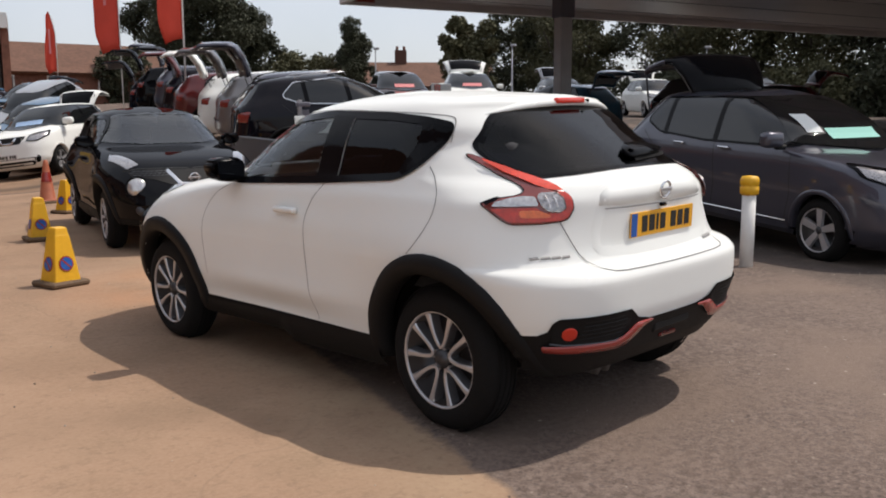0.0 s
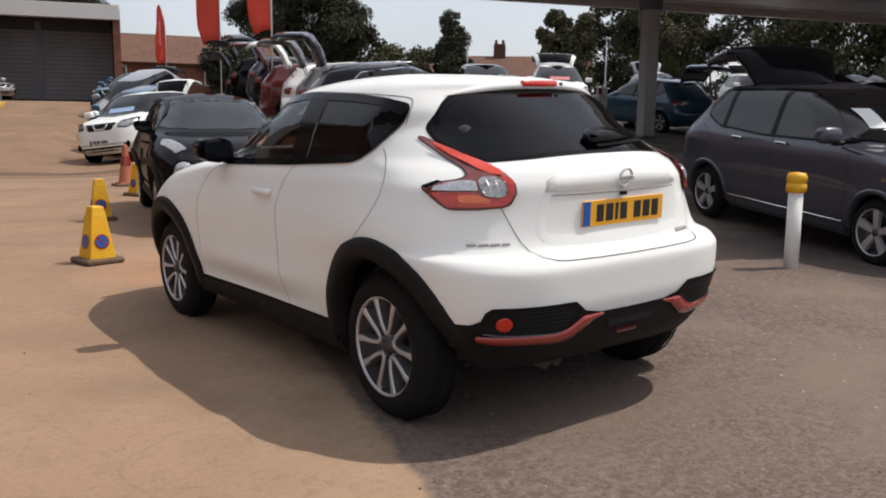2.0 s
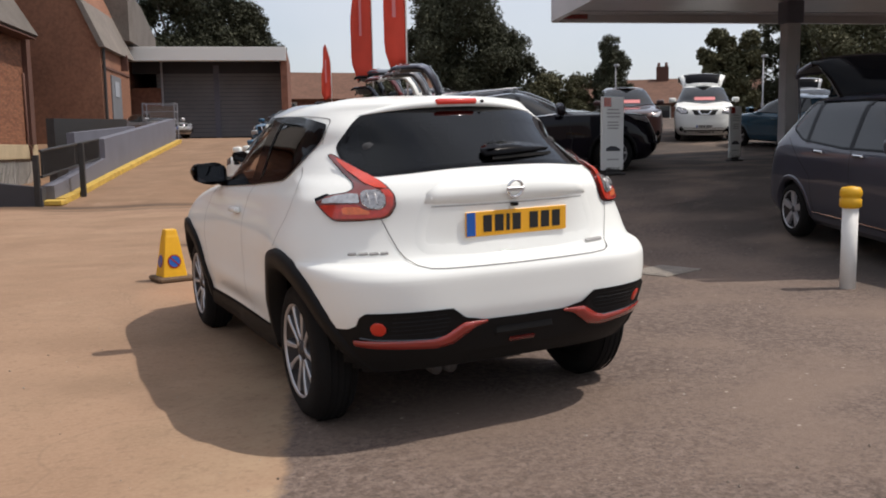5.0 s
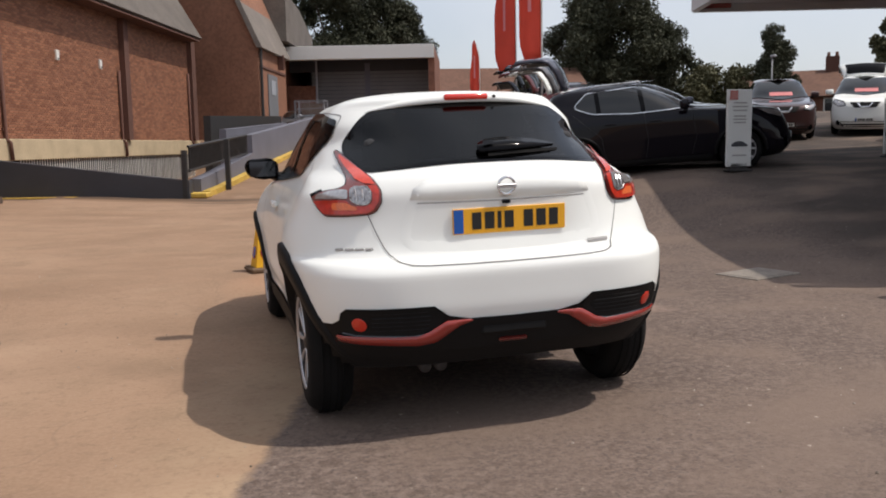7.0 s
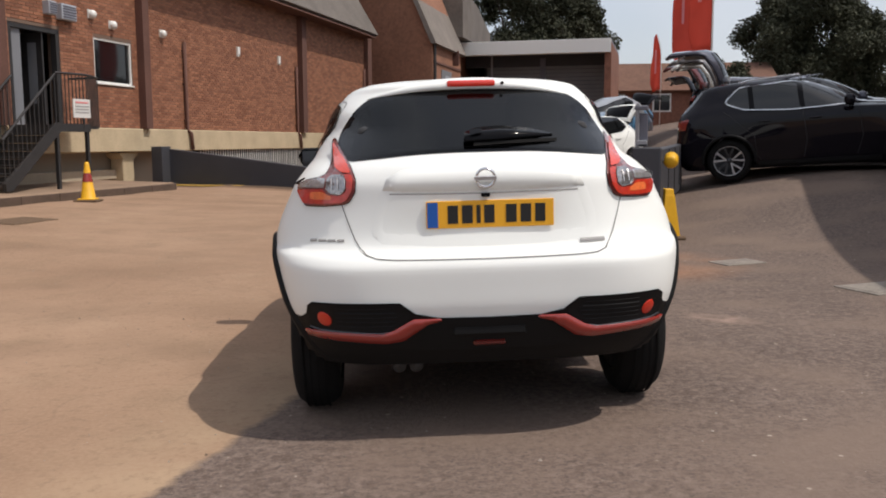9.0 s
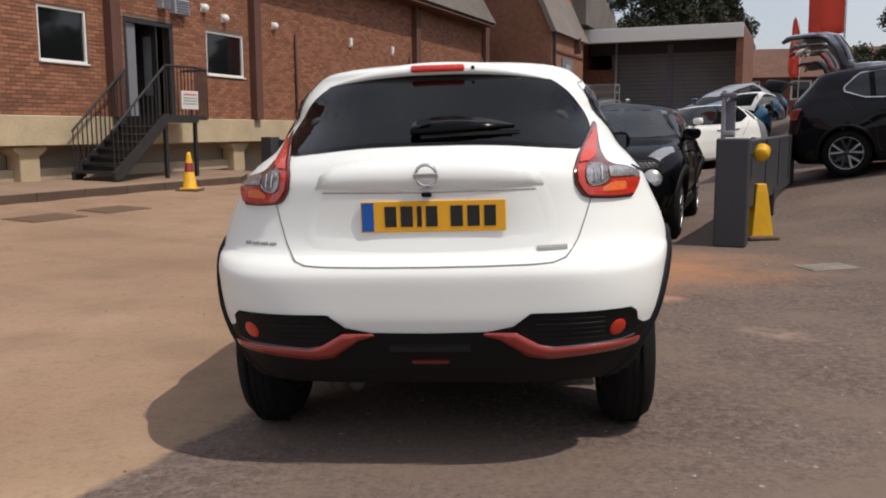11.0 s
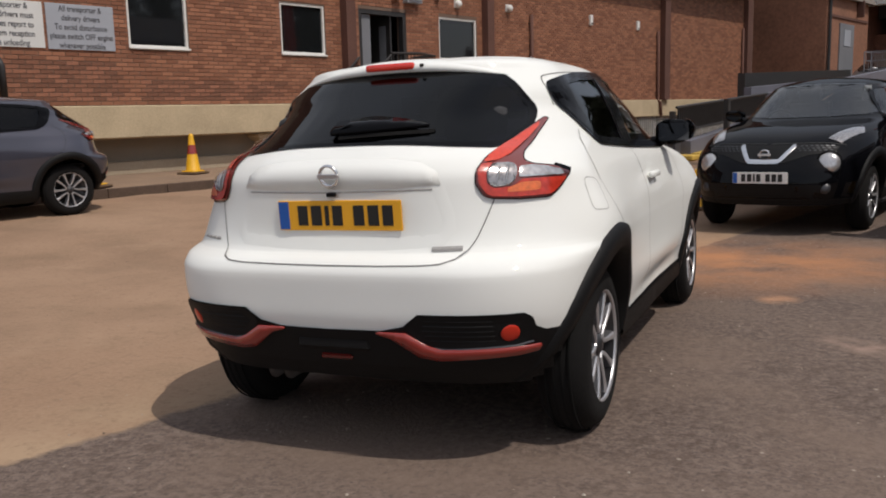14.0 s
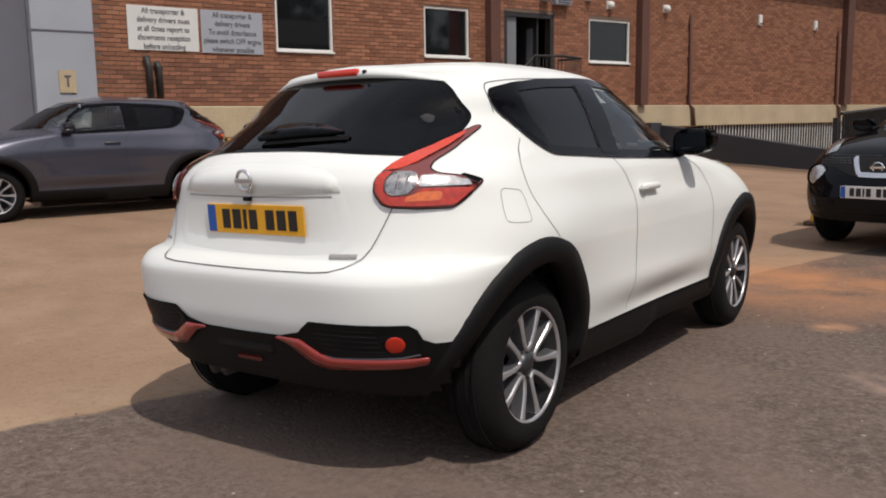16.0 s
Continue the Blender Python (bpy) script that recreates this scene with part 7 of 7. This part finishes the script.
def lamp_post(p, top):
    z0 = ground_z(*p)
    post = thing("street_lamp", "slim pale street lamp on a plain pole", "street lamp", pose(p[0], p[1], z0), "street lamps")
    part("pole", lathe([(0.0, 0.0), (0.06, 0.0), (0.055, 0.9), (0.035, 1.0), (0.025, top - z0), (0.0, top - z0)], 12), MID_PALE, post, "", True)
    part("lantern", box(0.15, 0.28, 0.11, (0, -0.07, top - z0 + 0.04), 0.04, seg=2), MID_PALE, post, "", True)


lamp_post((22.1, 28.0), 4.6)
lamp_post((26.7, 23.9), 4.75)
lamp_post((31.6, 17.0), 4.5)


def house(p, yaw, w, d, eave, ridge, label, chimney=True):
    h = thing("house", label, "house", pose(p[0], p[1], 1.8, 0, 0, yaw), "far houses")
    part("wall", box(w, d, eave, (0, 0, eave / 2)), BRICK_FAR, h)
    part("roof", prism([(-d / 2 - 0.4, eave - 0.1), (0, ridge), (d / 2 + 0.4, eave - 0.1), (d / 2 + 0.2, eave - 0.25), (0, ridge - 0.3), (-d / 2 - 0.2, eave - 0.25)], w + 0.6, "x", -w / 2 - 0.3), RED_TILE, h, "red-brown tiled roof")
    for k in range(int(w // 3)):
        win = part("window", box(1.2, 0.06, 1.2, (-w / 2 + 1.6 + 3 * k, -d / 2 - 0.02, eave * 0.68)), WHITE_FRAME, h)
        part("pane", box(1.0, 0.03, 1.0, (-w / 2 + 1.6 + 3 * k, -d / 2 - 0.06, eave * 0.68)), GLASS_DARK, win)
    if chimney:
        stack = part("chimney", box(1.0, 0.8, 1.5, (0, 0, ridge + 0.25)), PIER_BRICK, h)
        for k in (-0.3, 0.3):
            part("chimney_pot", lathe([(0.13, ridge + 1.0), (0.11, ridge + 1.35), (0.0, ridge + 1.35)], 10), PIER_BRICK, stack, "", True, pose(k, 0, 0))
    return h


house((18.0, 57.0), -10, 15, 8, 2.8, 4.8, "low far house with a red-brown tiled roof", False)
house((47.0, 54.6), -40, 15, 8, 2.6, 4.7, "far house with a brick chimney and tiled roof")
house((-2.0, 78), 0, 16, 8, 4.0, 7.0, "far terrace with a red-brown tiled roof", False)


# ---- bricks of the long wall ----
def brick_wall():
    cell_u, cell_z = 0.225, 0.075
    verts, faces = [], []
    near = []
    rows_n = int((TOP - 1.57) / cell_z)
    for r in range(rows_n):
        z = 1.56 + r * cell_z
        u = -3.58 + (cell_u / 2 if r % 2 else 0)
        while u + 0.215 < END:
            a, b, c, d = u, u + 0.215, z, z + 0.064
            full = True
            for h in holes:
                if h[2] - 0.02 < d and c < h[3] + 0.02 and h[0] - 0.01 < b and a < h[1] + 0.01:
                    full = False
                    if a < h[0] - 0.01:
                        b = h[0] - 0.01
                    elif b > h[1] + 0.01:
                        a = h[1] + 0.01
                    else:
                        b = a
            if b - a > 0.03:
                if full and (-0.2 < u < 3.1 and 1.6 < z < 2.45 and len(near) < 150 or -3.5 < u < -0.6 and 1.6 < z < 2.3 and len(near) < 290):
                    near.append((a, c))
                elif z < 4.6 or u > 8:
                    n0, p, y = len(verts), random.uniform(0.006, 0.011), 0.0
                    verts += [(a, y, c), (b, y, c), (b, y, d), (a, y, d), (a + 0.004, -p, c + 0.004), (b - 0.004, -p, c + 0.004), (b - 0.004, -p, d - 0.004), (a + 0.004, -p, d - 0.004)]
                    faces += [(n0 + 4, n0 + 5, n0 + 6, n0 + 7), (n0, n0 + 1, n0 + 5, n0 + 4), (n0 + 1, n0 + 2, n0 + 6, n0 + 5), (n0 + 2, n0 + 3, n0 + 7, n0 + 6), (n0 + 3, n0, n0 + 4, n0 + 7)]
            u += cell_u
    me = bpy.data.meshes.new("brickwork")
    me.from_pydata(verts, [], faces)
    me.materials.append(BRICK_MIX)
    ob = new("brickwork", me)
    ob.parent = wall
    tagged(ob, kind="stuff")
    one = bpy.data.meshes.new("brick")
    x, z, p = 0.215, 0.064, 0.009
    one.from_pydata([(0, 0, 0), (x, 0, 0), (x, 0, z), (0, 0, z), (0.004, -p, 0.004), (x - 0.004, -p, 0.004), (x - 0.004, -p, z - 0.004), (0.004, -p, z - 0.004)], [],
                    [(4, 5, 6, 7), (0, 1, 5, 4), (1, 2, 6, 5), (2, 3, 7, 6), (3, 0, 4, 7)])
    one.materials.append(BRICK)
    for a, c in near:
        b = new("brick", one)
        b.parent = wall
        b.location = (a, 0, c)


BRICK_MIX = leaf_material("brick_mix", (0.20, 0.085, 0.050), (0.35, 0.158, 0.092))
brick_wall()
